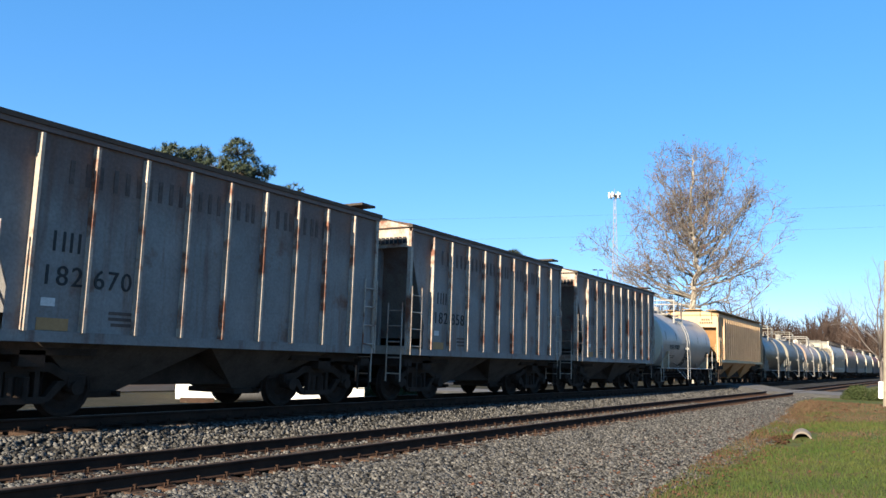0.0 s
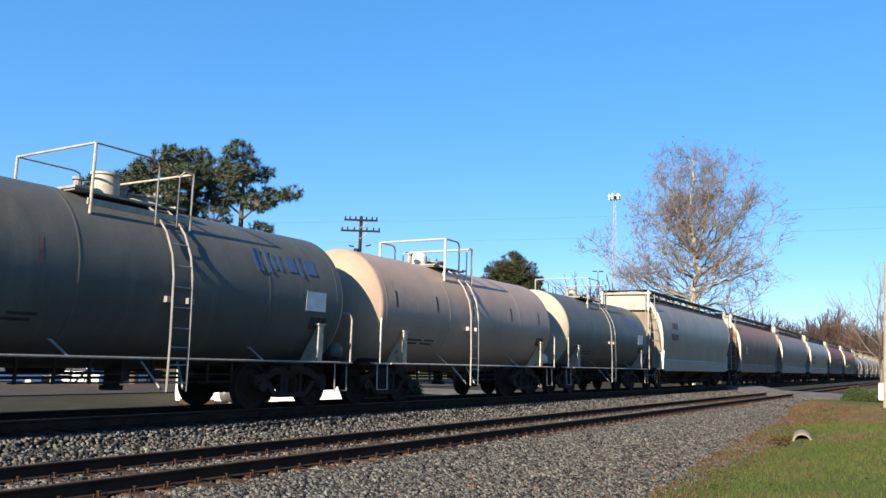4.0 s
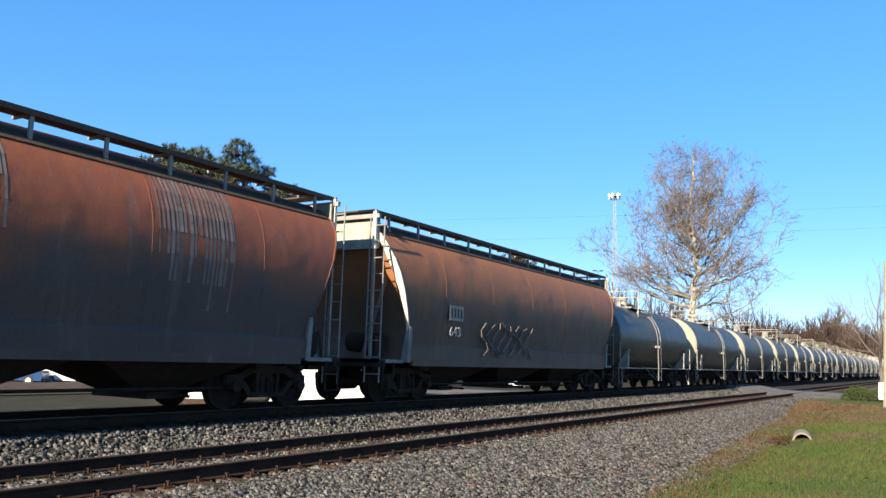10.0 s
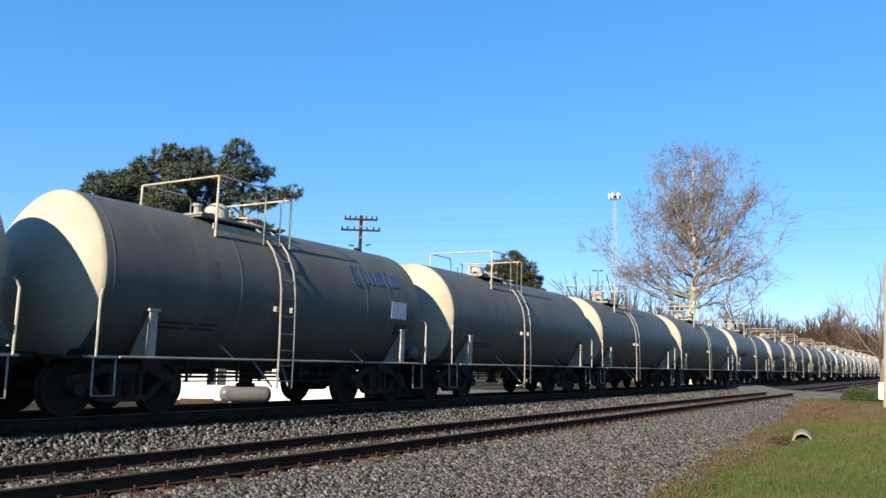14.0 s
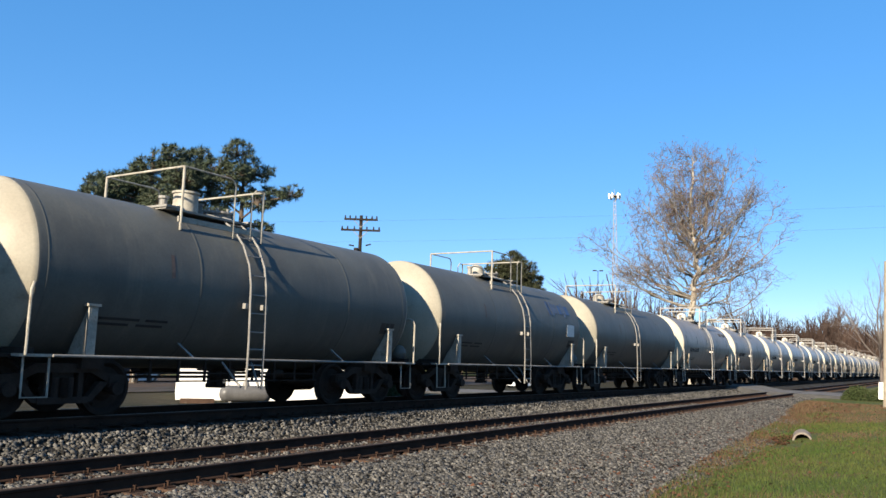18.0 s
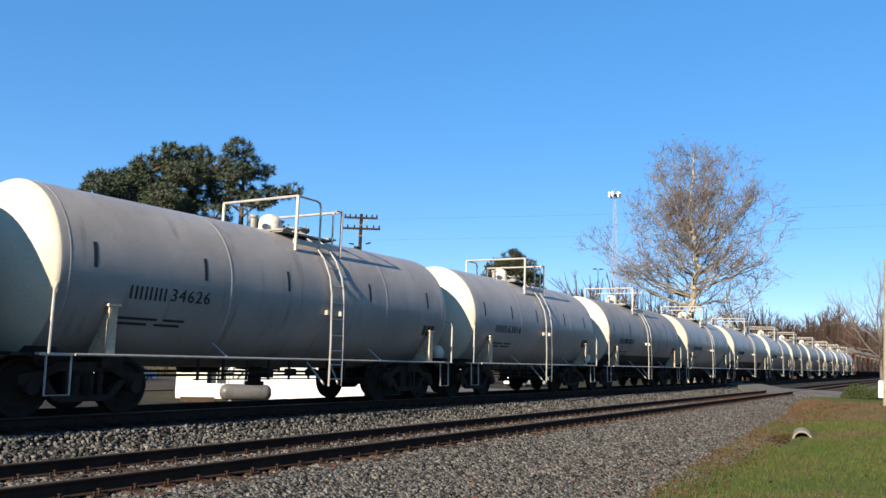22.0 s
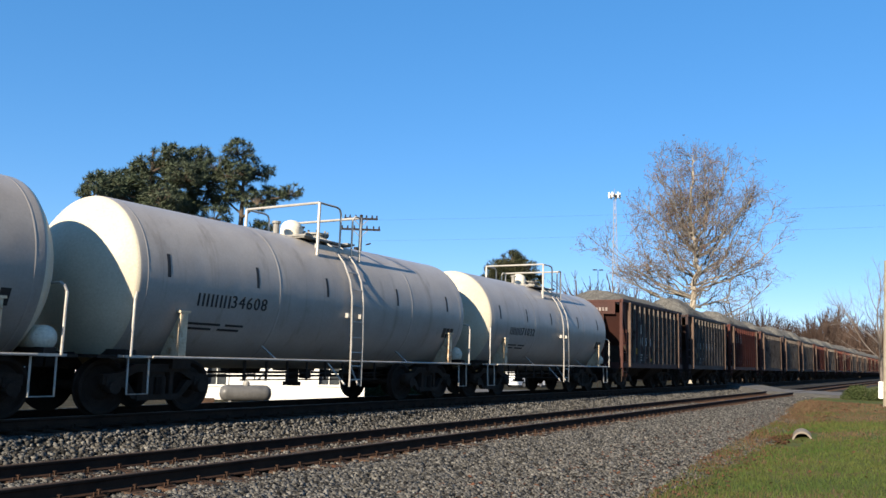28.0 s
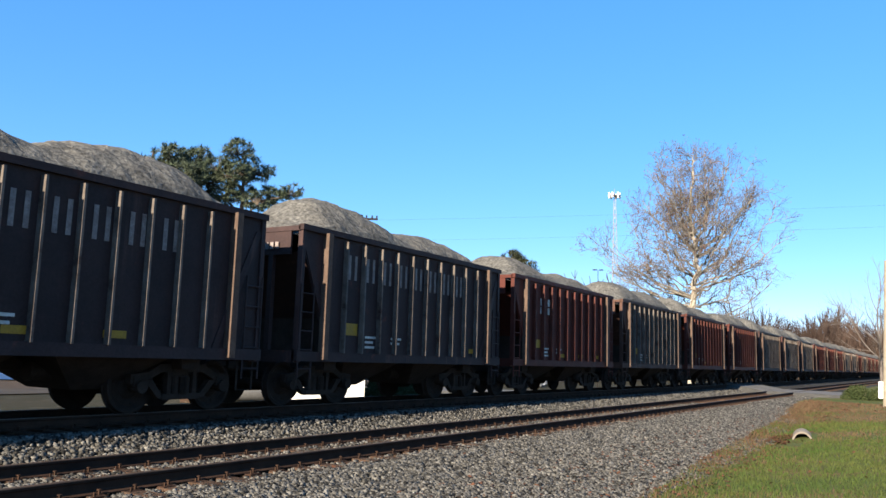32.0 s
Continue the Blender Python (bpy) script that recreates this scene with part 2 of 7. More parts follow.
# ---- mesh building ----
class Geo:
    """Collects vertices and faces of one part."""

    def __init__(self):
        self.v, self.f, self.smooth = [], [], False

    def add(self, verts, faces):
        k = len(self.v)
        self.v.extend(verts)
        self.f.extend([tuple(k + i for i in f) for f in faces])
        return self

    def box(self, x, y, z, sx, sy, sz, m=None):
        """A box by its centre and full sizes, with small chamfers left to the light."""
        c = [Vector((x + a * sx / 2, y + b * sy / 2, z + d * sz / 2)) for a in (-1, 1) for b in (-1, 1) for d in (-1, 1)]
        if m:
            c = [m @ p for p in c]
        return self.add(c, [(0, 1, 3, 2), (4, 6, 7, 5), (0, 4, 5, 1), (2, 3, 7, 6), (0, 2, 6, 4), (1, 5, 7, 3)])

    def hexa(self, c):
        """A box from eight corners, lower four and upper four, both counter-clockwise."""
        return self.add([Vector(p) for p in c], [(3, 2, 1, 0), (4, 5, 6, 7), (0, 1, 5, 4), (1, 2, 6, 5), (2, 3, 7, 6), (3, 0, 4, 7)])

    def cyl(self, p, q, r, n=10, r2=None, caps=True):
        p, q = Vector(p), Vector(q)
        r2 = r if r2 is None else r2
        d = (q - p).normalized()
        u = d.orthogonal().normalized()
        w = d.cross(u)
        k = len(self.v)
        for i in range(n):
            a = 2 * math.pi * i / n
            o = u * math.cos(a) + w * math.sin(a)
            self.v += [p + o * r, q + o * r2]
        for i in range(n):
            j = (i + 1) % n
            self.f.append((k + 2 * i, k + 2 * j, k + 2 * j + 1, k + 2 * i + 1))
        if caps:
            self.f.append(tuple(k + 2 * i for i in reversed(range(n))))
            self.f.append(tuple(k + 2 * i + 1 for i in range(n)))
        return self

    def tube(self, pts, r, n=6):
        """A bent pipe in one piece."""
        pts, k = [Vector(p) for p in pts], len(self.v)
        u = None
        for i, p in enumerate(pts):
            d = (pts[min(i + 1, len(pts) - 1)] - pts[max(i - 1, 0)]).normalized()
            u = d.orthogonal().normalized() if u is None else (u - u.dot(d) * d).normalized()
            w = d.cross(u)
            for j in range(n):
                a = 2 * math.pi * j / n
                self.v.append(p + (u * math.cos(a) + w * math.sin(a)) * r)
        for i in range(len(pts) - 1):
            for j in range(n):
                j2 = (j + 1) % n
                self.f.append((k + i * n + j, k + i * n + j2, k + (i + 1) * n + j2, k + (i + 1) * n + j))
        self.f += [tuple(k + j for j in reversed(range(n))), tuple(k + (len(pts) - 1) * n + j for j in range(n))]
        return self

    def ball(self, c, r, rows=5, n=8, squash=1.0):
        c = Vector(c)
        prof = [(r * math.sin(math.pi * i / rows), -r * squash * math.cos(math.pi * i / rows)) for i in range(rows + 1)]
        return self.lathe([(max(a, 1e-4), h) for a, h in prof], n, c, "z", False)

    def lathe(self, prof, n, c=(0, 0, 0), axis="y", caps=True, turn=0.0):
        """prof: (radius, height along the axis)."""
        c, k = Vector(c), len(self.v)
        for r, h in prof:
            for i in range(n):
                a = 2 * math.pi * i / n + turn
                s, t = r * math.cos(a), r * math.sin(a)
                self.v.append(c + Vector({"y": (s, h, t), "z": (s, t, h), "x": (h, s, t)}[axis]))
        for j in range(len(prof) - 1):
            for i in range(n):
                i2 = (i + 1) % n
                self.f.append((k + j * n + i, k + j * n + i2, k + (j + 1) * n + i2, k + (j + 1) * n + i))
        if caps:
            self.f.append(tuple(k + i for i in range(n)))
            self.f.append(tuple(k + (len(prof) - 1) * n + i for i in reversed(range(n))))
        return self

    def prism(self, poly, lo, hi, axis="y"):
        """A flat outline, pushed along an axis. poly: (x, z) for y, (y, z) for x, (x, y) for z."""
        n, k = len(poly), len(self.v)
        for h in (lo, hi):
            for a, b in poly:
                self.v.append(Vector({"y": (a, h, b), "x": (h, a, b), "z": (a, b, h)}[axis]))
        for i in range(n):
            j = (i + 1) % n
            self.f.append((k + i, k + j, k + n + j, k + n + i))
        self.f += [tuple(k + i for i in reversed(range(n))), tuple(k + n + i for i in range(n))]
        return self

    def mesh(self, name, material, smooth=None):
        me = bpy.data.meshes.new(name)
        me.from_pydata([tuple(p) for p in self.v], [], self.f)
        bm = bmesh.new()
        bm.from_mesh(me)
        bmesh.ops.recalc_face_normals(bm, faces=bm.faces)
        bm.to_mesh(me)
        bm.free()
        if smooth is None:
            smooth = self.smooth
        if smooth:
            me.shade_smooth()
            me.set_sharp_from_angle(angle=radians(38))
        me.materials.append(material)
        return me


def part(name, geo, material, parent, label="", smooth=None):
    ob = new(name, geo.mesh(name, material, smooth) if isinstance(geo, Geo) else geo)
    if not isinstance(geo, Geo) and material and not ob.data.materials:
        ob.data.materials.append(material)
    ob.parent = parent
    return tagged(ob, label)


def thing(name, label, category, group="", kind=""):
    return tagged(new(name), label, category, group, kind)


_font_meshes = {}


def letters(text, size, deep=0.006):
    """A thin raised mesh of the characters, x to the right, y up, centred."""
    key = (text, size)
    if key not in _font_meshes:
        cu = bpy.data.curves.new("lettering", "FONT")
        cu.body, cu.size, cu.extrude, cu.align_x, cu.align_y = text, size, deep, "CENTER", "CENTER"
        cu.resolution_u = 3
        tmp = bpy.data.objects.new("lettering", cu)
        scene.collection.objects.link(tmp)
        _font_meshes[key] = bpy.data.meshes.new_from_object(tmp.evaluated_get(bpy.context.evaluated_depsgraph_get()))
        bpy.data.objects.remove(tmp)
    return _font_meshes[key].copy()


def side_writing(parent, text, size, y, place, material, normal_z=0.0, name="digit"):
    """Writing on the side that faces +x. place: (x, z) on the surface; normal_z tips it back with the curve."""
    pitch = 0.58 * size
    for k, ch in enumerate(text):
        if ch == " ":
            continue
        me = letters(ch, size)
        me.materials.clear()
        ob = part(name, me, material, parent)
        ob.matrix_local = (Matrix.Translation((place[0] + 0.004, y, place[1])) @ Matrix.Rotation(radians(90), 4, "Z") @ Matrix.Rotation(radians(90) - normal_z, 4, "X")
                           @ Matrix.Translation(((k - (len(text) - 1) / 2) * pitch, 0, 0)))


def end_writing(parent, text, size, x, y, z, material, tilt=0.0):
    """Writing on the end that faces -y."""
    me = letters(text, size)
    me.materials.clear()
    ob = part("number", me, material, parent)
    ob.matrix_local = Matrix.Translation((x, y - 0.004, z)) @ Matrix.Rotation(radians(90) - tilt, 4, "X")
    return ob


# ---- running gear, shared by all cars ----
_gear = {}


def gear_meshes():
    if _gear:
        return _gear
    b = Geo()
    b.box(0, 0, 0.62, 2.0, 0.36, 0.24).box(0, 0, 0.42, 1.9, 0.5, 0.08).cyl((0, 0, 0.7), (0, 0, 0.86), 0.2, 14)
    for s in (-1, 1):
        b.box(0, s * 0.42, 0.5, 1.5, 0.07, 0.16).box(s * 0.6, s * 0.45, 0.5, 0.1, 0.1, 0.3)
    _gear["truck"] = b.mesh("truck", M_FRAME)
    f = Geo()
    out = [(-1.08, 0.50), (-1.08, 0.66), (-0.72, 0.70), (-0.5, 0.84), (0.5, 0.84), (0.72, 0.70), (1.08, 0.66), (1.08, 0.50), (0.72, 0.48), (0.42, 0.24), (-0.42, 0.24), (-0.72, 0.48)]
    top = [(-1.08, 0.50), (-1.08, 0.66), (-0.72, 0.70), (-0.5, 0.84), (0.5, 0.84), (0.72, 0.70), (1.08, 0.66), (1.08, 0.50), (0.74, 0.56), (0.45, 0.70), (-0.45, 0.70), (-0.74, 0.56)]
    f.prism(top, -0.07, 0.07, "x").box(0, 0, 0.28, 0.16, 0.84, 0.1)
    for s in (-1, 1):
        f.hexa([(-0.06, s * 0.36, 0.24), (0.06, s * 0.36, 0.24), (0.06, s * 0.50, 0.26), (-0.06, s * 0.50, 0.26), (-0.06, s * 0.62, 0.56), (0.06, s * 0.62, 0.56), (0.06, s * 0.80, 0.56), (-0.06, s * 0.80, 0.56)])
        f.box(0, s * 0.28, 0.5, 0.13, 0.08, 0.44)
        f.cyl((0, s * 0.9, 0.457), (0.16, s * 0.9, 0.457), 0.11, 12).box(0, s * 0.9, 0.55, 0.18, 0.26, 0.16)
        f.cyl((0, s * 0.12, 0.33), (0, s * 0.12, 0.62), 0.075, 10).cyl((0.06, 0, 0.33), (0.06, 0, 0.62), 0.07, 10)
    _gear["side_frame"] = f.mesh("side_frame", M_FRAME)
    w = Geo()
    w.smooth = True
    w.cyl((-1.0, 0, 0), (1.0, 0, 0), 0.085, 14)
    for s in (-1, 1):
        w.lathe([(0.1, s * 0.66), (0.17, s * 0.655), (0.2, s * 0.71), (0.33, s * 0.735), (0.40, s * 0.70), (0.485, s * 0.69), (0.483, s * 0.715), (0.46, s * 0.725), (0.452, s * 0.82), (0.40, s * 0.825), (0.34, s * 0.76), (0.22, s * 0.765), (0.16, s * 0.83), (0.1, s * 0.84)], 32, (0, 0, 0), "x")
        for i in range(3):
            a = 2.1 * i
            w.cyl((s * 0.78, 0.3 * math.cos(a), 0.3 * math.sin(a)), (s * 0.79, 0.3 * math.cos(a), 0.3 * math.sin(a)), 0.03, 8)
    _gear["wheelset"] = w.mesh("wheelset", M_WHEEL)
    t = Geo()
    for s in (-1, 1):
        t.lathe([(0.4615, s * 0.728), (0.4545, s * 0.815)], 32, (0, 0, 0), "x", False)
    _gear["tread"] = t.mesh("tread", M_TREAD, True)
    c = Geo()
    c.box(0, 0, 0, 0.12, 0.75, 0.16).box(0, -0.42, 0.0, 0.26, 0.2, 0.26).box(0.11, -0.54, 0, 0.08, 0.12, 0.24).box(0, 0.25, -0.12, 0.3, 0.3, 0.08)
    _gear["coupler"] = c.mesh("coupler", M_FRAME)
    return _gear


WHEELS = {-1: [], 1: []}


def add_gear(car, y_truck, y_coupler, y_front=None):
    g = gear_meshes()
    for s in (-1, 1):
        tr = part("truck", g["truck"], None, car)
        tr.location = (0, -y_front if y_front and s < 0 else s * y_truck, 0)
        for x in (-0.99, 0.99):
            part("side_frame", g["side_frame"], None, tr).location = (x, 0, 0)
        for e in (-1, 1):
            ws = part("wheelset", g["wheelset"], None, tr, "brown steel wheels with a polished tread on an axle")
            ws.location = (0, e * 0.889, 0.457)
            ws["end"] = e
        c = part("coupler", g["coupler"], None, car)
        c.matrix_local = pose(0, s * y_coupler, 0.88, 0, 0, 0 if s < 0 else 180)


def ladder(geo, p, q, wide, rungs, r=0.016, along="y"):
    """Two stiles and rungs between two points; wide along y or x."""
    p, q = Vector(p), Vector(q)
    o = Vector((0, wide / 2, 0)) if along == "y" else Vector((wide / 2, 0, 0))
    for s in (-1, 1):
        geo.cyl(p + o * s, q + o * s, r * 1.15, 6)
    for i in range(rungs):
        c = p.lerp(q, (i + 0.5) / rungs)
        geo.cyl(c - o, c + o, r, 6)
    return geo


TOP = math.pi / 2


def tank_car(length, shell, label, accent=None, belly=False, seams=2, dome=0, rails=None, heads=None, ly=None, nose=0.1):
    """length: between the corner grab irons at the two ends."""
    car = thing("tank_car", label, "tank car", "freight train")
    accent, rails = accent or shell, rails or (M_GRIMY if shell in (M_DARK_T, M_GREY_T) else M_SILVER)
    R, zc = 1.48, 2.23
    drab = shell in (M_DARK_T, M_GREY_T)
    if ly is None:
        ly = -0.3 if drab else 0.2
    h = length / 2 - 0.02
    # dished ends: a wide sphere that rolls over a tight knuckle into the shell
    deep, kn = 0.72, 0.15
    dish = ((R - kn) ** 2 + (deep - kn) ** 2) / (2 * (deep - kn)) + kn
    wide_a = math.asin((R - kn) / (dish - kn))

    def head(tang):
        """(radius, distance from the middle) of a head whose shell begins at tang."""
        pts = [(max(0.002, dish * math.sin(wide_a * i / 9)), tang + deep - dish * (1 - math.cos(wide_a * i / 9))) for i in range(10)]
        for i in range(1, 8):
            a = wide_a + (math.pi / 2 - wide_a) * i / 7
            pts.append((R - kn + kn * math.sin(a), tang + kn * math.cos(a)))
        return pts

    t0, t1 = length / 2 - nose, length / 2 - 0.4
    prof = [(r, -y) for r, y in head(t0)]
    nh = len(prof)
    prof += [(R, y) for y in np.linspace(-t0 + 0.12, t1 - 0.12, 12)]
    prof += [(r, y) for r, y in reversed(head(t1))]
    g = Geo()
    g.smooth = True
    g.lathe(prof[nh - 3:len(prof) - nh + 3], 56, (0, 0, zc), "y", False)
    tank = part("tank_shell", g, shell, car)
    # the heads get the sunlit copy of the shell's paint
    paint = heads or {M_WHITE: M_HEAD_LIT, M_WHITE_D: M_HEAD_LIT, M_GREY_T: M_HEAD_LIT_G}.get(shell, shell)
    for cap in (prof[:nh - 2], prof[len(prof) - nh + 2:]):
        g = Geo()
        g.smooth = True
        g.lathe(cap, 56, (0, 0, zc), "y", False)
        part("tank_head", g, paint, tank, "cream dished tank head" if paint is M_HEAD_LIT else "")
    for i in range(seams):
        y = -h + 0.75 + (2 * h - 1.5) * (i + 0.5) / seams + 0.25
        part("weld_band", Geo().lathe([(R - 0.01, y - 0.05), (R + 0.0035, y - 0.025), (R + 0.0035, y + 0.025), (R - 0.01, y + 0.05)], 56, (0, 0, zc), "y", False), shell, tank, smooth=True)
    for s, te in ((-1, t0 - 0.12), (1, t1 - 0.12)):
        part("head_seam", Geo().lathe([(R - 0.01, s * (te - 0.04)), (R + 0.003, s * (te - 0.02)), (R + 0.003, s * (te + 0.01)), (R - 0.01, s * (te + 0.03))], 56, (0, 0, zc), "y", False), shell, tank, smooth=True)
    if belly:
        lo = 213
        k = Geo()
        k.smooth = True
        n = 26
        ys = np.linspace(-t0 + 0.02, t1 - 0.02, 8)
        for y in ys:
            for i in range(n + 1):
                a = radians(lo + (180 - 2 * (lo - 180)) * i / n)
                k.v.append(Vector((math.cos(a) * (R + 0.005), y, zc + math.sin(a) * (R + 0.005))))
        for j in range(len(ys) - 1):
            for i in range(n):
                k.f.append((j * (n + 1) + i, j * (n + 1) + i + 1, (j + 1) * (n + 1) + i + 1, (j + 1) * (n + 1) + i))
        part("painted_belly", k, M_BELLY, tank, "black lower half of the shell")
    # no sill runs through: a stub at each end carries the truck
    for s in (-1, 1):
        part("stub_sill", Geo().box(0, s * (h - 0.95), 0.88, 0.5, 2.6, 0.24), M_FRAME, car)
        part("end_sill", Geo().box(0, s * (length / 2 - 0.1), 1.0, 2.7, 0.2, 0.14), M_FRAME, car)
        part("end_deck", Geo().box(0, s * (h + 0.1), 0.95, 2.5, 0.7, 0.05), M_FRAME, car)
        part("bolster", Geo().box(0, s * (h - 1.3), 0.86, 2.3, 0.4, 0.2), M_FRAME, car)
    part("valve_box", Geo().box(-0.5, 0.6, 0.84, 0.5, 0.9, 0.3), M_FRAME, car)
    part("brake_reservoir", Geo().cyl((-0.45, -1.6, 0.78), (-0.45, -0.7, 0.78), 0.16, 12), M_FRAME, car)
    for x, z in ((0.2, 0.6), (-0.3, 0.66)):
        part("brake_rod", Geo().cyl((x, -h + 1, z), (x, h - 1, z), 0.026, 6), M_FRAME, car)
    part("outlet_valve", Geo().cyl((0, 0, 0.45), (0, 0, 0.9), 0.14, 12).cyl((0, 0, 0.38), (0, 0, 0.46), 0.2, 12), M_FRAME, car)
    br = Geo()
    for y in np.arange(-2.2, 2.3, 0.62):
        br.box(0.72, y, 0.74, 0.03, 0.05, 0.44)
    br.box(0.72, 0, 0.68, 0.025, 4.6, 0.025).cyl((0.72, -2.3, 0.54), (0.72, 2.3, 0.54), 0.014, 6)
    br.box(0.6, -0.25, 0.66, 0.2, 0.16, 0.2).box(0.6, 0.45, 0.68, 0.16, 0.2, 0.14).cyl((0.6, 1.0, 0.68), (0.6, 1.25, 0.68), 0.08, 10)
    part("brake_rigging", br, M_FRAME, car)
    for s in (-1, 1):
        for x in (-1, 1):
            sd = Geo()
            y = s * (h - 1.0)
            sd.hexa([(x * 0.95, y - 0.04, 0.94), (x * 1.46, y - 0.04, 0.94), (x * 1.46, y + 0.04, 0.94), (x * 0.95, y + 0.04, 0.94), (x * 1.36, y - 0.04, 1.72), (x * 1.49, y - 0.04, 1.72), (x * 1.49, y + 0.04, 1.72), (x * 1.36, y + 0.04, 1.72)])
            sd.box(x * 1.46, y, 1.33, 0.05, 0.15, 0.78).box(x * 1.44, y, 1.74, 0.14, 0.22, 0.04)
            part("saddle", sd, M_GRIMY if drab else M_SADDLE, car, "upright bolster plate holding the tank")
            gr = Geo()
            ye = s * length / 2
            gr.tube([(x * 1.48, ye, 0.96), (x * 1.48, ye, 1.90), (x * 1.46, ye - s * 0.04, 1.99), (x * 1.40, ye - s * 0.06, 2.03), (x * 0.35, ye - s * 0.04, 2.03)], 0.023, 8)
            part("grab_iron", gr, M_GRIMY if drab else rails, car)
            st = Geo()
            st.tube([(x * 1.4, ye - s * 0.42, 0.95), (x * 1.42, ye - s * 0.42, 0.36), (x * 1.42, ye - s * 0.02, 0.36), (x * 1.4, ye - s * 0.02, 0.95)], 0.018, 6)
            st.box(x * 1.38, ye - s * 0.22, 0.96, 0.2, 0.62, 0.04)
            part("step", st, M_GRIMY if drab else rails, car)
    for x in (-1, 1):
        rl = Geo()
        rl.cyl((x * 1.52, -length / 2 + 0.4, 0.96), (x * 1.52, length / 2 - 0.4, 0.96), 0.022, 8)
        for y in (-h * 0.42, h * 0.42):
            rl.hexa([(x * 1.2, y - 0.02, 1.22), (x * 1.24, y - 0.02, 1.22), (x * 1.24, y + 0.03, 1.22), (x * 1.2, y + 0.03, 1.22), (x * 1.42, y + 0.16, 0.97), (x * 1.46, y + 0.16, 0.97), (x * 1.46, y + 0.21, 0.97), (x * 1.42, y + 0.21, 0.97)])
        part("side_rail", rl, M_DULL if drab else rails, car)
        ld = Geo()
        a0 = [radians(d) for d in (82, 66, 50, 34, 18, 4)]
        pts = [(x * (R + 0.09) * math.cos(a), ly, zc + (R + 0.09) * math.sin(a)) for a in a0] + [(x * 1.6, ly, 1.3), (x * 1.6, ly, 0.42)]
        for o in (-0.2, 0.2):
            ld.tube([(p[0], p[1] + o, p[2]) for p in pts], 0.021, 6)
        for p, q in zip(pts, pts[1:]):
            d = (Vector(q) - Vector(p)).length
            for i in range(max(1, round(d / 0.34))):
                c = Vector(p).lerp(Vector(q), (i + 0.5) / max(1, round(d / 0.34)))
                ld.cyl(c + Vector((0, -0.2, 0)), c + Vector((0, 0.2, 0)), 0.014, 6)
        ld.box(x * 1.5, ly - 0.23, 1.95, 0.1, 0.12, 0.1).box(x * 1.5, ly + 0.23, 1.95, 0.1, 0.12, 0.1)
        ld.tube([(x * 1.1, ly - 0.35, 0.9), (x * 1.5, ly - 0.23, 0.45)], 0.02, 6).tube([(x * 1.1, ly + 0.4, 0.9), (x * 1.5, ly + 0.23, 0.45)], 0.02, 6)
        part("ladder", ld, M_DULL if drab else M_SILVER, car)
    # top works
    zt = zc + R
    d = Geo()
    d.smooth = True
    d.cyl((0, -0.55, zt - 0.06), (0, -0.55, zt + 0.2), 0.25, 20)
    if dome == 0:
        d.ball((0, -0.55, zt + 0.2), 0.25, 8, 20, 0.8)
    else:
        d.cyl((0, -0.55, zt + 0.2), (0, -0.55, zt + 0.42), 0.24, 20).cyl((0, -0.55, zt + 0.42), (0, -0.55, zt + 0.46), 0.27, 20)
    tops = [part("dome", d, M_GRIMY if drab else accent, car)]
    hv = Geo()
    hv.cyl((0, 0.3, zt - 0.05), (0, 0.3, zt + 0.16), 0.26, 16).cyl((0, 0.3, zt + 0.16), (0, 0.3, zt + 0.2), 0.31, 16)
    for i in range(8):
        a = math.pi * i / 4
        hv.cyl((0.27 * math.cos(a), 0.3 + 0.27 * math.sin(a), zt + 0.12), (0.27 * math.cos(a), 0.3 + 0.27 * math.sin(a), zt + 0.26), 0.025, 6)
    tops.append(part("manway", hv, M_DULL, car))
    tops.append(part("relief_valve", Geo().cyl((0.1, -1.15, zt - 0.03), (0.1, -1.15, zt + 0.22), 0.07, 10).cyl((0.1, -1.15, zt + 0.22), (0.1, -1.15, zt + 0.27), 0.1, 10), M_DULL, car))
    tops.append(part("vent_pipe", Geo().cyl((-0.15, -0.05, zt), (-0.15, -0.05, zt + 0.3), 0.05, 8).cyl((-0.15, -0.05, zt + 0.3), (-0.15, -0.05, zt + 0.34), 0.08, 8), M_DULL, car))
    # a gangway round the manway, a tall hoop at its front and a lower frame at its back
    f0, f1, f2 = (-1.55, -0.3, 0.45) if drab else (-0.9, -0.15, 0.58)
    for x in (-0.62, 0.62):
        tops.append(part("gangway", Geo().box(x, (f0 + f2) / 2, zt - 0.08, 0.36, f2 - f0 + 0.2, 0.04), M_DULL, car))
        tops.append(part("toe_board", Geo().box(x * 1.75, (f0 + f2) / 2, zt - 0.3, 0.04, f2 - f0 + 0.1, 0.1), rails, car))
    for y in (f0, f2):
        tops.append(part("gangway", Geo().box(0, y, zt - 0.05, 1.7, 0.26, 0.04), M_DULL, car))
    pr = 0.022 if drab else 0.03
    hoop = Geo()
    for x in (-1.1, 1.1):
        hoop.cyl((x, f0, zt - 0.5), (x, f0, zt + 0.66), pr * 1.15, 8)
        hoop.tube([(x, f0, zt + 0.66), (x, f1 - 0.16, zt + 0.66), (x, f1 - 0.05, zt + 0.63), (x, f1, zt + 0.53), (x, f1, zt - 0.48)], pr * 0.8, 8)
    hoop.cyl((-1.1, f0, zt + 0.66), (1.1, f0, zt + 0.66), pr, 8)
    tops.append(part("safety_railing", hoop, rails, car))
    back = Geo()
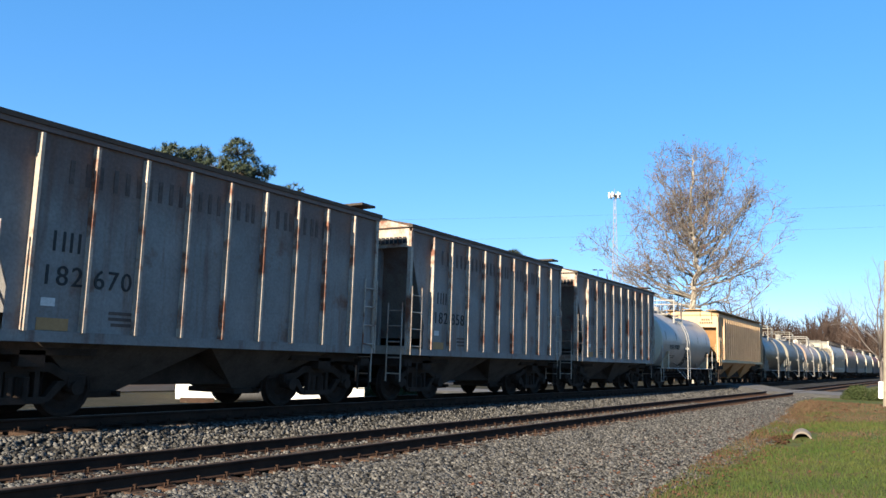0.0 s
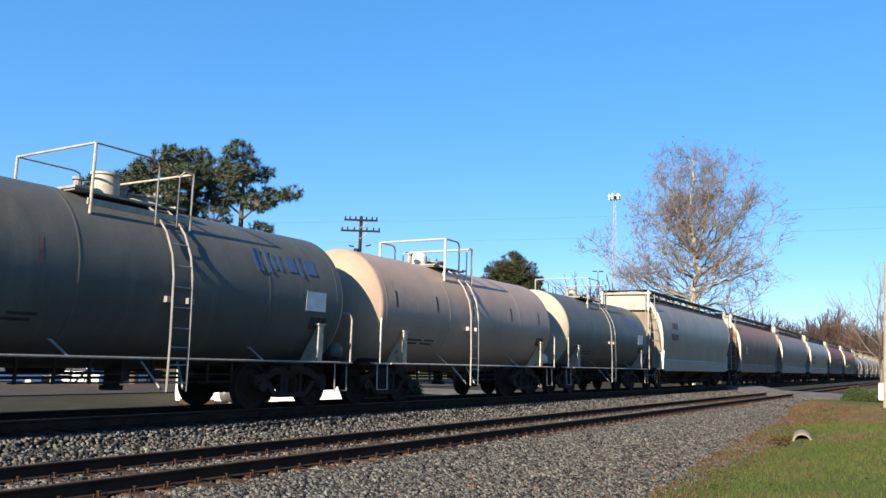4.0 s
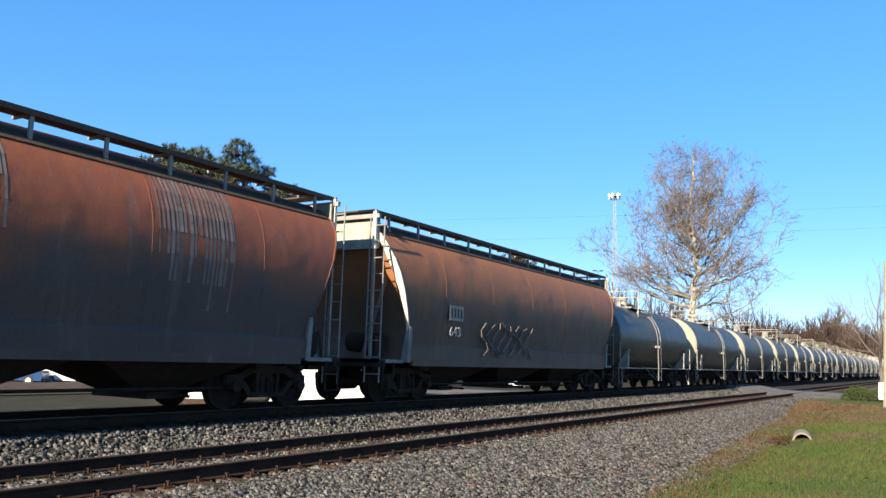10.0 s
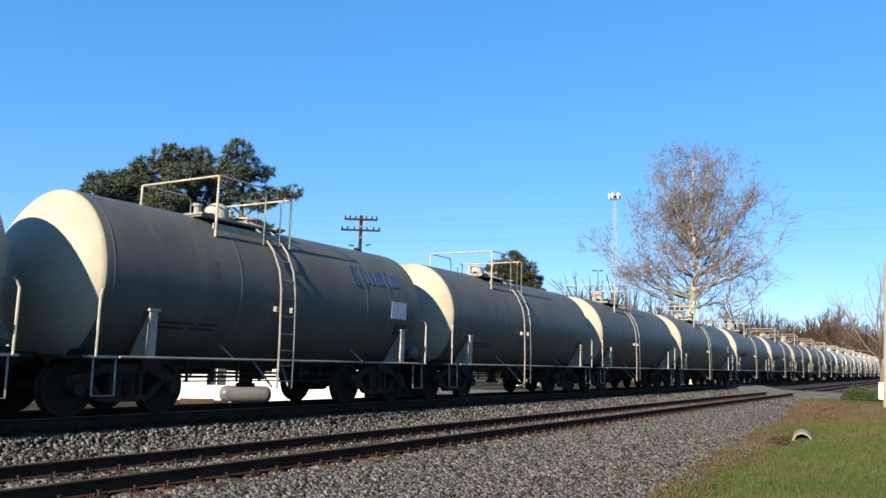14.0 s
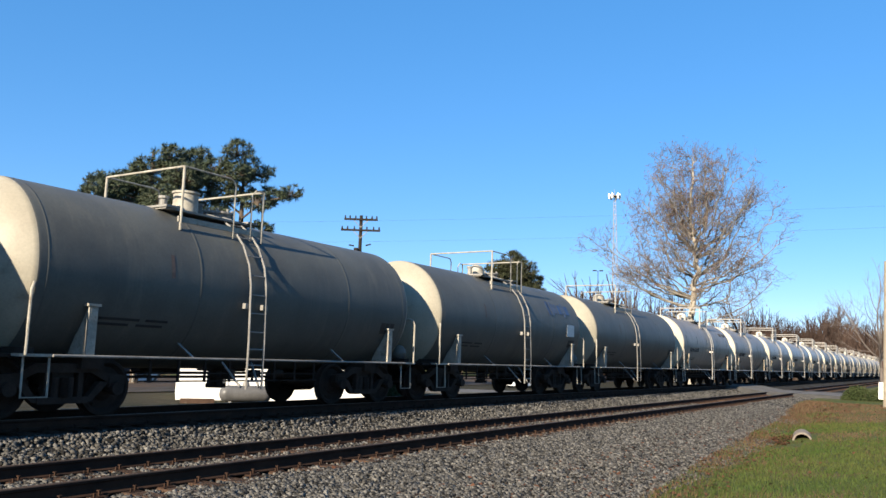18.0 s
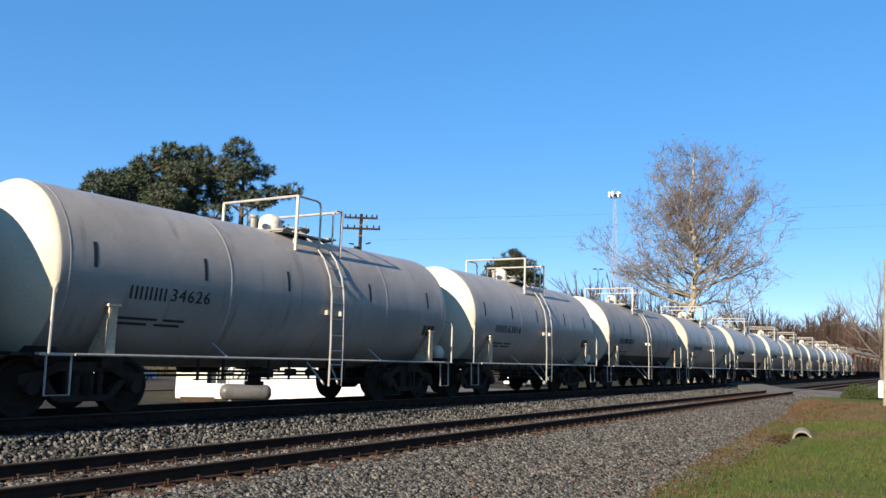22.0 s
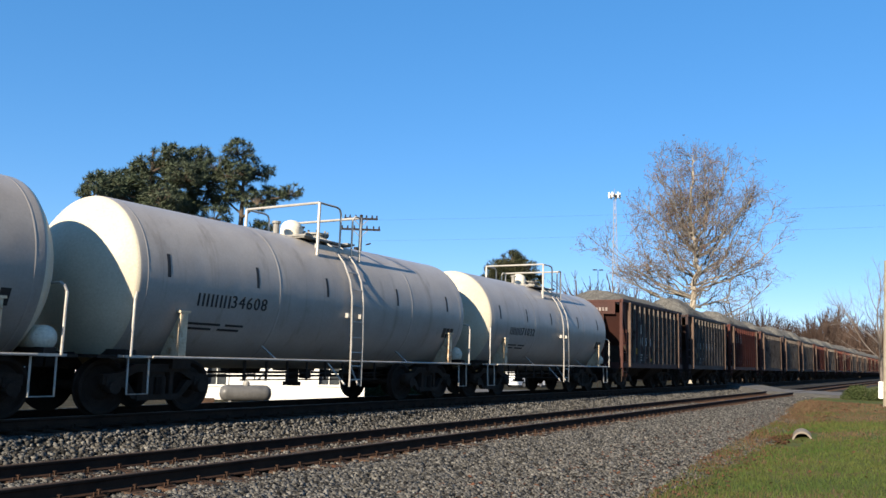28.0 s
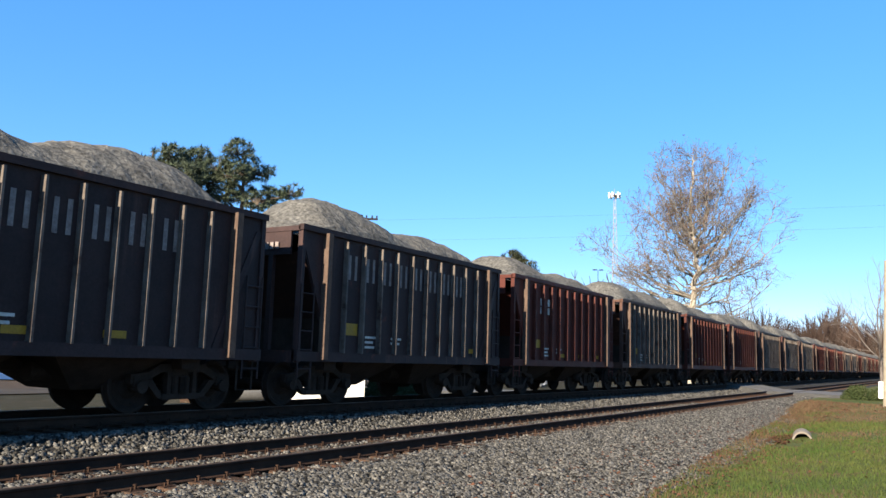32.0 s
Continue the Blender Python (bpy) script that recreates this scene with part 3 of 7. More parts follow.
    for x in (-1.1, 1.1):
        back.cyl((x, f2, zt - 0.48), (x, f2, zt + 0.56), pr, 8)
        back.tube([(x, f2, zt + 0.56), (x, f2 - 0.2, zt + 0.56), (x, f2 - 0.3, zt + 0.46), (x, f2 - 0.3, zt - 0.46)], pr * 0.75, 8)
    back.cyl((-1.1, f2, zt + 0.56), (1.1, f2, zt + 0.56), pr, 8)
    tops.append(part("safety_railing", back, rails, car))
    for ob in tops:
        ob.location.y = ly
    # end air reservoir and hand brake
    eb = Geo()
    eb.smooth = True
    eb.lathe([(0.002, -0.5), (0.12, -0.47), (0.19, -0.4), (0.2, -0.34), (0.2, 0.34), (0.19, 0.4), (0.12, 0.47), (0.002, 0.5)], 20, (0.75, length / 2 - 0.06, 1.2), "x", False)
    part("air_reservoir", eb, accent, car)
    hb = Geo()
    hb.tube([(0.7 + 0.2 * math.cos(a), -length / 2, 1.3 + 0.2 * math.sin(a)) for a in [math.pi * i / 8 for i in range(17)]], 0.016, 5).box(0.7, -length / 2 + 0.1, 1.12, 0.14, 0.14, 0.4)
    part("hand_brake", hb, M_DULL, car)
    add_gear(car, h - 1.35, length / 2 + 0.3, h - 0.9)
    car["h"] = h
    car["clean"] = not drab
    return car


def tank_side(z, R=1.48, zc=2.23):
    """The place on the tank's side at a height, and how far it tips back."""
    s = (z - zc) / R
    return (R * math.sqrt(max(0, 1 - s * s)), z), math.asin(s)


def bars(parent, y, place, tilt, rows, wide, high, gap, material, name="stencil_bar"):
    """Writing that cannot be read, or a company's name: plain bars."""
    ob = None
    for r, cells in enumerate(rows):
        for a, b in cells:
            w = (b - a) * wide * (0.62 if name in ("company_mark", "company_name") and len(cells) > 1 else 1.0)
            ob = part(name, Geo().box(0, 0, 0, w, high, 0.003), material, parent)
            ob.matrix_local = (Matrix.Translation((place[0] + 0.003, y, place[1])) @ Matrix.Rotation(radians(90), 4, "Z") @ Matrix.Rotation(radians(90) - tilt, 4, "X")
                               @ Matrix.Translation((((a + b) / 2 - 0.5) * wide, -r * (high + gap), 0)))
    return ob


def tank_marks(car, number, y=None, z=1.98, size=0.31, ink=None, logo=False, end=True):
    ink = ink or M_INK
    h = car["h"]
    if y is None:
        y = -h + 2.6 - 0.62
    p, t = tank_side(z)
    if number:
        side_writing(car, number, size, y + 0.55, p, ink, t)
        for k in range(4):
            for o in (-0.16, 0.16):
                bars(car, y - 0.62 + (0.62 * k + o) * size, p, t, [((0, 1),)], size * 0.13, size * 0.7, 0, ink, "company_mark")
    p2, t2 = tank_side(z - 0.42)
    bars(car, y - 0.2, p2, t2, [((0, 0.62), (0.7, 1)), ((0, 0.5), (0.6, 0.95))], 1.5, 0.045, 0.05, ink)
    p4, t4 = tank_side(2.05)
    bars(car, h - 1.05, tank_side(1.75)[0], tank_side(1.75)[1], [((0, 0.3), (0.36, 0.64), (0.7, 1))], 0.5, 0.26, 0, M_INK, "consolidated_stencil")
    p5, t5 = tank_side(2.75)
    for yy in (-h + 0.62, -h * 0.5, -h * 0.12, h * 0.36, h - 1.2) if car["clean"] else (-h * 0.5,):
        tab = Geo()
        for q in range(4):
            (xa, za), _ = tank_side(2.3 + 0.1 * q)
            (xb, zb), _ = tank_side(2.4 + 0.1 * q)
            tab.add([Vector((xa + 0.003, yy - 0.035, za)), Vector((xa + 0.003, yy + 0.035, za)), Vector((xb + 0.003, yy + 0.035, zb)), Vector((xb + 0.003, yy - 0.035, zb))], [(0, 1, 2, 3)])
        part("placard_tab", tab, M_INK if car["clean"] else M_FADE, car)
    if logo:
        pl, tl = tank_side(2.9)
        bars(car, h - 2.0, pl, tl, [((0, 0.16), (0.05, 0.11)), ], 1.9, 0.5, 0, M_INKB, "company_mark")
        for a, b, hh in ((0.2, 0.25, 0.5), (0.29, 0.34, 0.34), (0.38, 0.43, 0.36), (0.5, 0.64, 0.34), (0.69, 0.74, 0.5), (0.8, 0.97, 0.34)):
            bars(car, h - 2.0, pl, tl, [((a, b),)], 1.9, hh, 0, M_INKB, "company_mark")
        bars(car, h - 1.2, tank_side(2.2)[0], tank_side(2.2)[1], [((0, 1),)], 0.62, 0.4, 0, M_SIGN, "data_panel")
    if end:
        hy = -h + 0.03
        g = Geo()
        for i, w in enumerate((0.9, 0.6, 0.7, 0.5)):
            g.box(0.1, hy - 0.02 + 0.05 * i, 3.1 - 0.16 * i, w * 0.7, 0.02, 0.035 if i else 0.06)
        part("stencil_bar", g, M_FADE, car)


def covered_hopper(length, ribs, shell, rib_mat, roof_mat, label, bays=2, top=4.28, lip=0.10, walkway=False, rib_w=0.075, sill=1.27, first=0.5, last=None, side_tone=None, panel=0.5, panel_mat=None):
    """Straight-sided covered hopper with outside ribs."""
    car = thing("hopper_car", label, "hopper car", "freight train")
    W, h = 1.5, length / 2
    cut = 1.35
    for s in (-1, 1):
        g = Geo()
        g.prism([(-h + 0.04, top - 0.5), (-h + 0.04, top), (h - 0.04, top), (h - 0.04, sill), (-h + 0.72, sill), (-h + 0.72, sill + 0.62)], s * W - 0.02, s * W + 0.02, "x")
        part("side_sheet", g, side_tone or shell, car)
        part("side_sill", Geo().box(s * (W + 0.02), 0, sill - 0.05, 0.1, length - 0.3, 0.16), shell, car)
        part("top_chord", Geo().box(s * (W + 0.03), 0, top - 0.04, 0.09, length, 0.12), shell, car)
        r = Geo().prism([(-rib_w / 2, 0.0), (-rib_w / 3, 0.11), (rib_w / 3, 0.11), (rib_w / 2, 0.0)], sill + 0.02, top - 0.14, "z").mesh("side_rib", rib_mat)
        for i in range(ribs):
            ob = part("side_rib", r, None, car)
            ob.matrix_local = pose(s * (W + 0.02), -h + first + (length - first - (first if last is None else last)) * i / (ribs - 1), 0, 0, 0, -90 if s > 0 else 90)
        e = Geo()
        for x in (-W, W):
            e.box(x, s * (h - 0.05), (sill + top) / 2, 0.1, 0.1, top - sill)
        e.box(0, s * (h - 0.05), sill - 0.02, 2 * W, 0.16, 0.2)
        part("end_frame", e, rib_mat, car)
        part("end_panel", Geo().box(0, s * (h - 0.02), top - panel / 2, 2 * W - 0.06, 0.05, panel).prism([(-W, top + 0.002), (-0.9, top + 0.17), (0, top + 0.22), (0.9, top + 0.17), (W, top + 0.002)], s * h + 0.02 if s > 0 else -h - 0.06, s * h + 0.06 if s > 0 else -h - 0.02), panel_mat or rib_mat, car, "upright panel across the top of the end")
        sl = Geo()
        sl.hexa([(-W, s * (h - cut - 0.02), sill + 0.3), (W, s * (h - cut - 0.02), sill + 0.3), (W, s * (h - cut + 0.02), sill + 0.3), (-W, s * (h - cut + 0.02), sill + 0.3),
                 (-W, s * (h - 0.1), top - 0.4), (W, s * (h - 0.1), top - 0.4), (W, s * (h - 0.06), top - 0.4), (-W, s * (h - 0.06), top - 0.4)])
        part("end_slope_sheet", sl, side_tone or shell, car)
        for x in (-0.55, 0.55):
            part("end_post", Geo().box(x, s * (h - 0.12), (sill + top) / 2 - 0.1, 0.09, 0.12, top - sill - 0.3), shell, car)
        for x in (-1, 1):
            part("ladder", ladder(Geo(), (x * (W + 0.09), s * (h - 0.27), 1.15), (x * (W + 0.09), s * (h - 0.27), 2.8), 0.44, 4, 0.016), rib_mat, car)
            part("ladder", ladder(Geo(), (x * (W - 0.3), s * (h + 0.08), 0.5), (x * (W - 0.3), s * (h + 0.08), 2.4), 0.42, 5, along="x"), rib_mat, car)
    roof = Geo()
    pts = [(-W - lip, top - 0.02), (-W - lip, top + 0.06), (-0.9, top + 0.2), (0, top + 0.25), (0.9, top + 0.2), (W + lip, top + 0.06), (W + lip, top - 0.02)]
    roof.prism(pts, -h - 0.05, h + 0.05)
    part("roof", roof, roof_mat, car)
    for i in range(4):
        part("roof_hatch", Geo().box(0, -h + length * (i + 0.5) / 4, top + 0.3, 0.7, length / 4 - 0.25, 0.1), roof_mat, car)
    rb = Geo()
    if walkway:
        for s in (-1, 1):
            rb.box(s * 1.2, 0, top + 0.26, 0.62, length + 0.5, 0.05)
            for i in range(14):
                rb.box(s * 1.2, -h + length * (i + 0.5) / 14, top + 0.18, 0.5, 0.05, 0.14)
        for s in (-1, 1):
            rb.box(0, s * (h + 0.08), top + 0.3, 1.25, 0.42, 0.05)
            for x in (-0.55, 0.55):
                rb.box(x, s * (h + 0.07), top + 0.1, 0.05, 0.05, 0.38)
            for x in (-1, 1):
                rb.cyl((x * 1.2, s * (h + 0.2), top + 0.24), (x * 1.2, s * (h + 0.05), top - 0.3), 0.02, 6)
        part("running_board", rb, M_YEL_ROOF, car)
    else:
        rb.box(0, 0, top + 0.36, 0.6, length + 0.3, 0.04)
        rb.box(1.1, h - 0.3, top + 0.24, 0.7, 0.5, 0.05)
        part("running_board", rb, roof_mat, car)
    # bays
    L = (length - 2 * cut) / bays
    for i in range(bays):
        y = -h + cut + L * (i + 0.5)
        b = Geo()
        b.hexa([(-0.55, y - 0.3, 0.36), (0.55, y - 0.3, 0.36), (0.55, y + 0.3, 0.36), (-0.55, y + 0.3, 0.36), (-W + 0.04, y - L / 2 - 0.2, sill), (W - 0.04, y - L / 2 - 0.2, sill), (W - 0.04, y + L / 2 + 0.2, sill), (-W + 0.04, y + L / 2 + 0.2, sill)])
        hop = part("discharge_bay", b, side_tone or M_BAY, car)
        part("outlet_gate", Geo().box(0, y, 0.32, 1.3, 0.7, 0.1).cyl((-0.8, y + 0.2, 0.34), (0.8, y + 0.2, 0.34), 0.04, 8), M_FRAME, hop)
    part("centre_sill", Geo().box(0, 0, 0.88, 0.36, length + 0.3, 0.3).box(0, 0, 0.72, 1.3, L * (bays - 1) + 0.4, 0.5), M_FRAME, car)
    for s in (-1, 1):
        part("end_sill", Geo().box(0, s * (h - 0.2), 0.95, 2.9, 0.3, 0.16), M_FRAME, car)
        part("bolster", Geo().box(0, s * (h - 1.35), 0.9, 2.5, 0.4, 0.24), M_FRAME, car)
        part("shear_plate", Geo().box(0, s * (h - 1.3), (sill + 0.94) / 2, 2.5, 2.2, sill - 0.96), M_FRAME, car)
        for x in (-1, 1):
            part("corner_step", Geo().tube([(x * 1.5, s * (h - 0.5), 0.95), (x * 1.5, s * (h - 0.5), 0.36), (x * 1.5, s * (h - 0.1), 0.36), (x * 1.5, s * (h - 0.1), 0.95)], 0.02, 6), M_FRAME, car)
    add_gear(car, h - 1.3, h + 0.55)
    car["h"] = h
    return car


def round_hopper(length, shell, label, trim=None, stripes=0):
    """Covered hopper with bowed sides, slanting ends, and walkways on posts along the roof."""
    car = thing("hopper_car", label, "hopper car", "freight train")
    h = length / 2
    trim = trim or M_CREAM
    side = [(1.40, 0.98), (1.48, 1.02), (1.485, 1.40), (1.445, 1.45), (1.49, 1.8), (1.555, 2.25), (1.59, 2.7), (1.57, 3.1), (1.49, 3.45), (1.35, 3.78), (1.16, 4.05), (0.92, 4.25), (0.6, 4.38), (0.3, 4.43)]
    full = side + [(0.0, 4.44)] + [(-x, z) for x, z in reversed(side)]

    def y_end(z):
        return h - 0.2 - 0.42 * max(0.0, min(2.25, 3.9 - z))

    g = Geo()
    g.smooth = True
    cols = 16
    n = len(full)
    for j in range(cols + 1):
        for x, z in full:
            e = y_end(z)
            g.v.append(Vector((x, -e + 2 * e * j / cols, z)))
    for j in range(cols):
        for i in range(n - 1):
            g.f.append((j * n + i, j * n + i + 1, (j + 1) * n + i + 1, (j + 1) * n + i))
    m = n // 2
    for j in (0, cols):
        for i in range(m):
            g.f.append((j * n + i, j * n + i + 1, j * n + n - 2 - i, j * n + n - 1 - i))
    body = part("body", g, shell, car)
    for k in range(5):
        y = -h + length * (k + 1) / 6
        w = Geo()
        prof = [(x, z) for x, z in side]
        for (x1, z1), (x2, z2) in zip(prof[1:], prof[2:]):
            w.hexa([(x1 - 0.01, y - 0.025, z1), (x1 + 0.003, y - 0.012, z1), (x1 + 0.003, y + 0.012, z1), (x1 - 0.01, y + 0.025, z1), (x2 - 0.01, y - 0.025, z2), (x2 + 0.003, y - 0.012, z2), (x2 + 0.003, y + 0.012, z2), (x2 - 0.01, y + 0.025, z2)])
        part("seam", w, shell, body)
    rnd = random.Random(17)
    for y0, y1, lo in ((-4.3, -3.6, 3), (-2.3, -1.7, 2), (-0.6, 0.15, 4), (2.7, 4.4, 3))[:stripes]:
        y = y0
        while y < y1:
            wd = rnd.uniform(0.03, 0.09)
            a0, a1 = rnd.randint(lo + 1, lo + 4), rnd.randint(-4, -3)
            w = Geo()
            for (x1, z1), (x2, z2) in zip(side[a0:a1], side[a0 + 1:a1 + 1]):
                w.add([Vector((x1 + 0.005, y, z1)), Vector((x1 + 0.005, y + wd, z1)), Vector((x2 + 0.005, y + wd, z2)), Vector((x2 + 0.005, y, z2))], [(0, 1, 2, 3)])
            part("pale_stripe", w, M_WORN, body, "pale worn paint streak")
            y += wd + rnd.uniform(0.01, 0.07)
    for x in (-1, 1):
        ev = Geo()
        for (x1, z1), (x2, z2) in zip(side[10:12], side[11:13]):
            ev.hexa([(x * (x1 - 0.02), -h + 0.3, z1), (x * (x1 + 0.02), -h + 0.3, z1 + 0.01), (x * (x1 + 0.02), h - 0.3, z1 + 0.01), (x * (x1 - 0.02), h - 0.3, z1),
                     (x * (x2 - 0.02), -h + 0.3, z2), (x * (x2 + 0.02), -h + 0.3, z2 + 0.015), (x * (x2 + 0.02), h - 0.3, z2 + 0.015), (x * (x2 - 0.02), h - 0.3, z2)])
        part("roof_eave", ev, M_ROOF, car, "dark strip along the roof's shoulder")
    for s in (-1, 1):
        for x in (-1, 1):
            fl = Geo()
            rows = [(x1, z1, y_end(z1), 0.04 + 0.17 * max(0.0, 1 - abs(z1 - 3.3) / 1.3)) for x1, z1 in side[2:-1]]
            for x1, z1, a, w1 in rows:
                fl.v += [Vector((x * (x1 - w1), s * (a - 0.01), z1)), Vector((x * (x1 + 0.012), s * (a - 0.01), z1)), Vector((x * (x1 + 0.012), s * (a + 0.03), z1)), Vector((x * (x1 - w1), s * (a + 0.05), z1))]
            for q in range(len(rows) - 1):
                for e in range(4):
                    fl.f.append((4 * q + e, 4 * q + (e + 1) % 4, 4 * q + 4 + (e + 1) % 4, 4 * q + 4 + e))
            # front flange in cream as if sunlit, the unlit rear one in shell tone
            part("end_flange", fl, trim if s < 0 else shell, car, "flange along the slanting end")
            part("bolster_post", Geo().hexa([(x * 1.3, s * (h - 1.1) - 0.07, 0.98), (x * 1.5, s * (h - 1.1) - 0.07, 0.98), (x * 1.5, s * (h - 1.1) + 0.07, 0.98), (x * 1.3, s * (h - 1.1) + 0.07, 0.98), (x * 1.44, s * (h - 1.1) - 0.05, 1.85), (x * 1.55, s * (h - 1.1) - 0.05, 1.85), (x * 1.55, s * (h - 1.1) + 0.05, 1.85), (x * 1.44, s * (h - 1.1) + 0.05, 1.85)]), trim if shell is M_ACF_G else M_DULL, car)
            part("end_ladder", ladder(Geo(), (x * 1.2, s * (h - 0.02), 0.5), (x * 1.2, s * (h - 0.02), 4.4), 0.42, 10, 0.016, "x"), M_DULL, car)
            part("corner_post", Geo().box(x * 1.12, s * (h - 0.03), 2.75, 0.06, 0.06, 3.7), M_DULL, car)
            part("end_post", Geo().box(x * 1.12, s * (h - 0.035), 4.1, 0.09, 0.08, 0.9), trim, car)
            part("end_brace", Geo().cyl((x * 0.8, s * (h - 0.15), 1.05), (x * 1.2, s * (h - 0.7), 3.6), 0.05, 6), shell, car)
        part("end_sheet", Geo().box(0, s * (h - 0.16), 4.05, 2.3, 0.05, 0.75), M_GRIMY, car)
        part("end_platform", Geo().box(0, s * (h - 0.5), 1.0, 2.8, 1.0, 0.08), M_DULL, car)
        part("end_beam", Geo().box(0, s * (h - 0.04), 4.44, 2.5, 0.08, 0.1), M_DULL, car)
        part("shear_plate", Geo().cyl((-0.3, s * (h - 1.1), 1.45), (0.7, s * (h - 1.1), 1.45), 0.24, 14).box(0.9, s * (h - 0.5), 1.35, 0.3, 0.4, 0.5), M_FRAME, car)
    for s in (-1, 1):
        rb = Geo()
        rb.prism([(s * 0.61, 4.56), (s * 0.61, 4.598), (s * 1.115, 4.598), (s * 1.115, 4.505), (s * 1.085, 4.505), (s * 1.085, 4.56)], -h, h)
        part("running_board", rb, M_ROOF, car)
        post = Geo().box(0, 0, 4.34, 0.05, 0.06, 0.44).box(-s * 0.24, 0, 4.54, 0.5, 0.05, 0.05).mesh("board_post", M_DULL)
        for k in range(12):
            part("board_post", post, None, car).location = (s * 1.06, -h + length * (k + 0.5) / 12, 0)
    for s in (-1, 1):
        part("cross_walk", Geo().box(0, s * (h - 0.2), 4.584, 2.2, 0.4, 0.035), M_ROOF, car)
    part("hatch_cover", Geo().box(0, 0, 4.46, 0.66, length - 2, 0.1), shell, car)
    part("side_sill", Geo().box(1.44, 0, 0.97, 0.1, length - 2.6, 0.14).box(-1.44, 0, 0.97, 0.1, length - 2.6, 0.14), shell, car)
    L = (length - 4.4) / 3
    for i in range(3):
        y = -h + 2.2 + L * (i + 0.5)
        b = Geo()
        b.hexa([(-0.5, y - 0.25, 0.3), (0.5, y - 0.25, 0.3), (0.5, y + 0.25, 0.3), (-0.5, y + 0.25, 0.3), (-1.36, y - L / 2, 1.0), (1.36, y - L / 2, 1.0), (1.36, y + L / 2, 1.0), (-1.36, y + L / 2, 1.0)])
        hop = part("discharge_bay", b, M_FRAME, car)
        part("outlet_gate", Geo().box(0, y, 0.3, 1.5, 0.7, 0.12).cyl((-1.2, y + 0.2, 0.3), (1.2, y + 0.2, 0.3), 0.03, 8), M_FRAME, hop)
    u = Geo()
    u.cyl((0.9, -h + 2, 0.42), (0.9, h - 2, 0.42), 0.03, 6).box(0, 0, 0.9, 0.3, length, 0.26)
    for s in (-1, 1):
        u.box(0, s * (h - 0.1), 0.95, 2.9, 0.2, 0.18).box(0, s * (h - 2.15), 0.88, 2.6, 0.4, 0.2)
        for x in (-1, 1):
            u.tube([(x * 1.48, s * (h - 0.5), 0.98), (x * 1.48, s * (h - 0.5), 0.36), (x * 1.48, s * (h - 0.08), 0.36), (x * 1.48, s * (h - 0.08), 0.98)], 0.02, 6)
    part("underframe", u, M_FRAME, car)
    add_gear(car, h - 1.75, h + 0.4)
    car["h"] = h
    return car


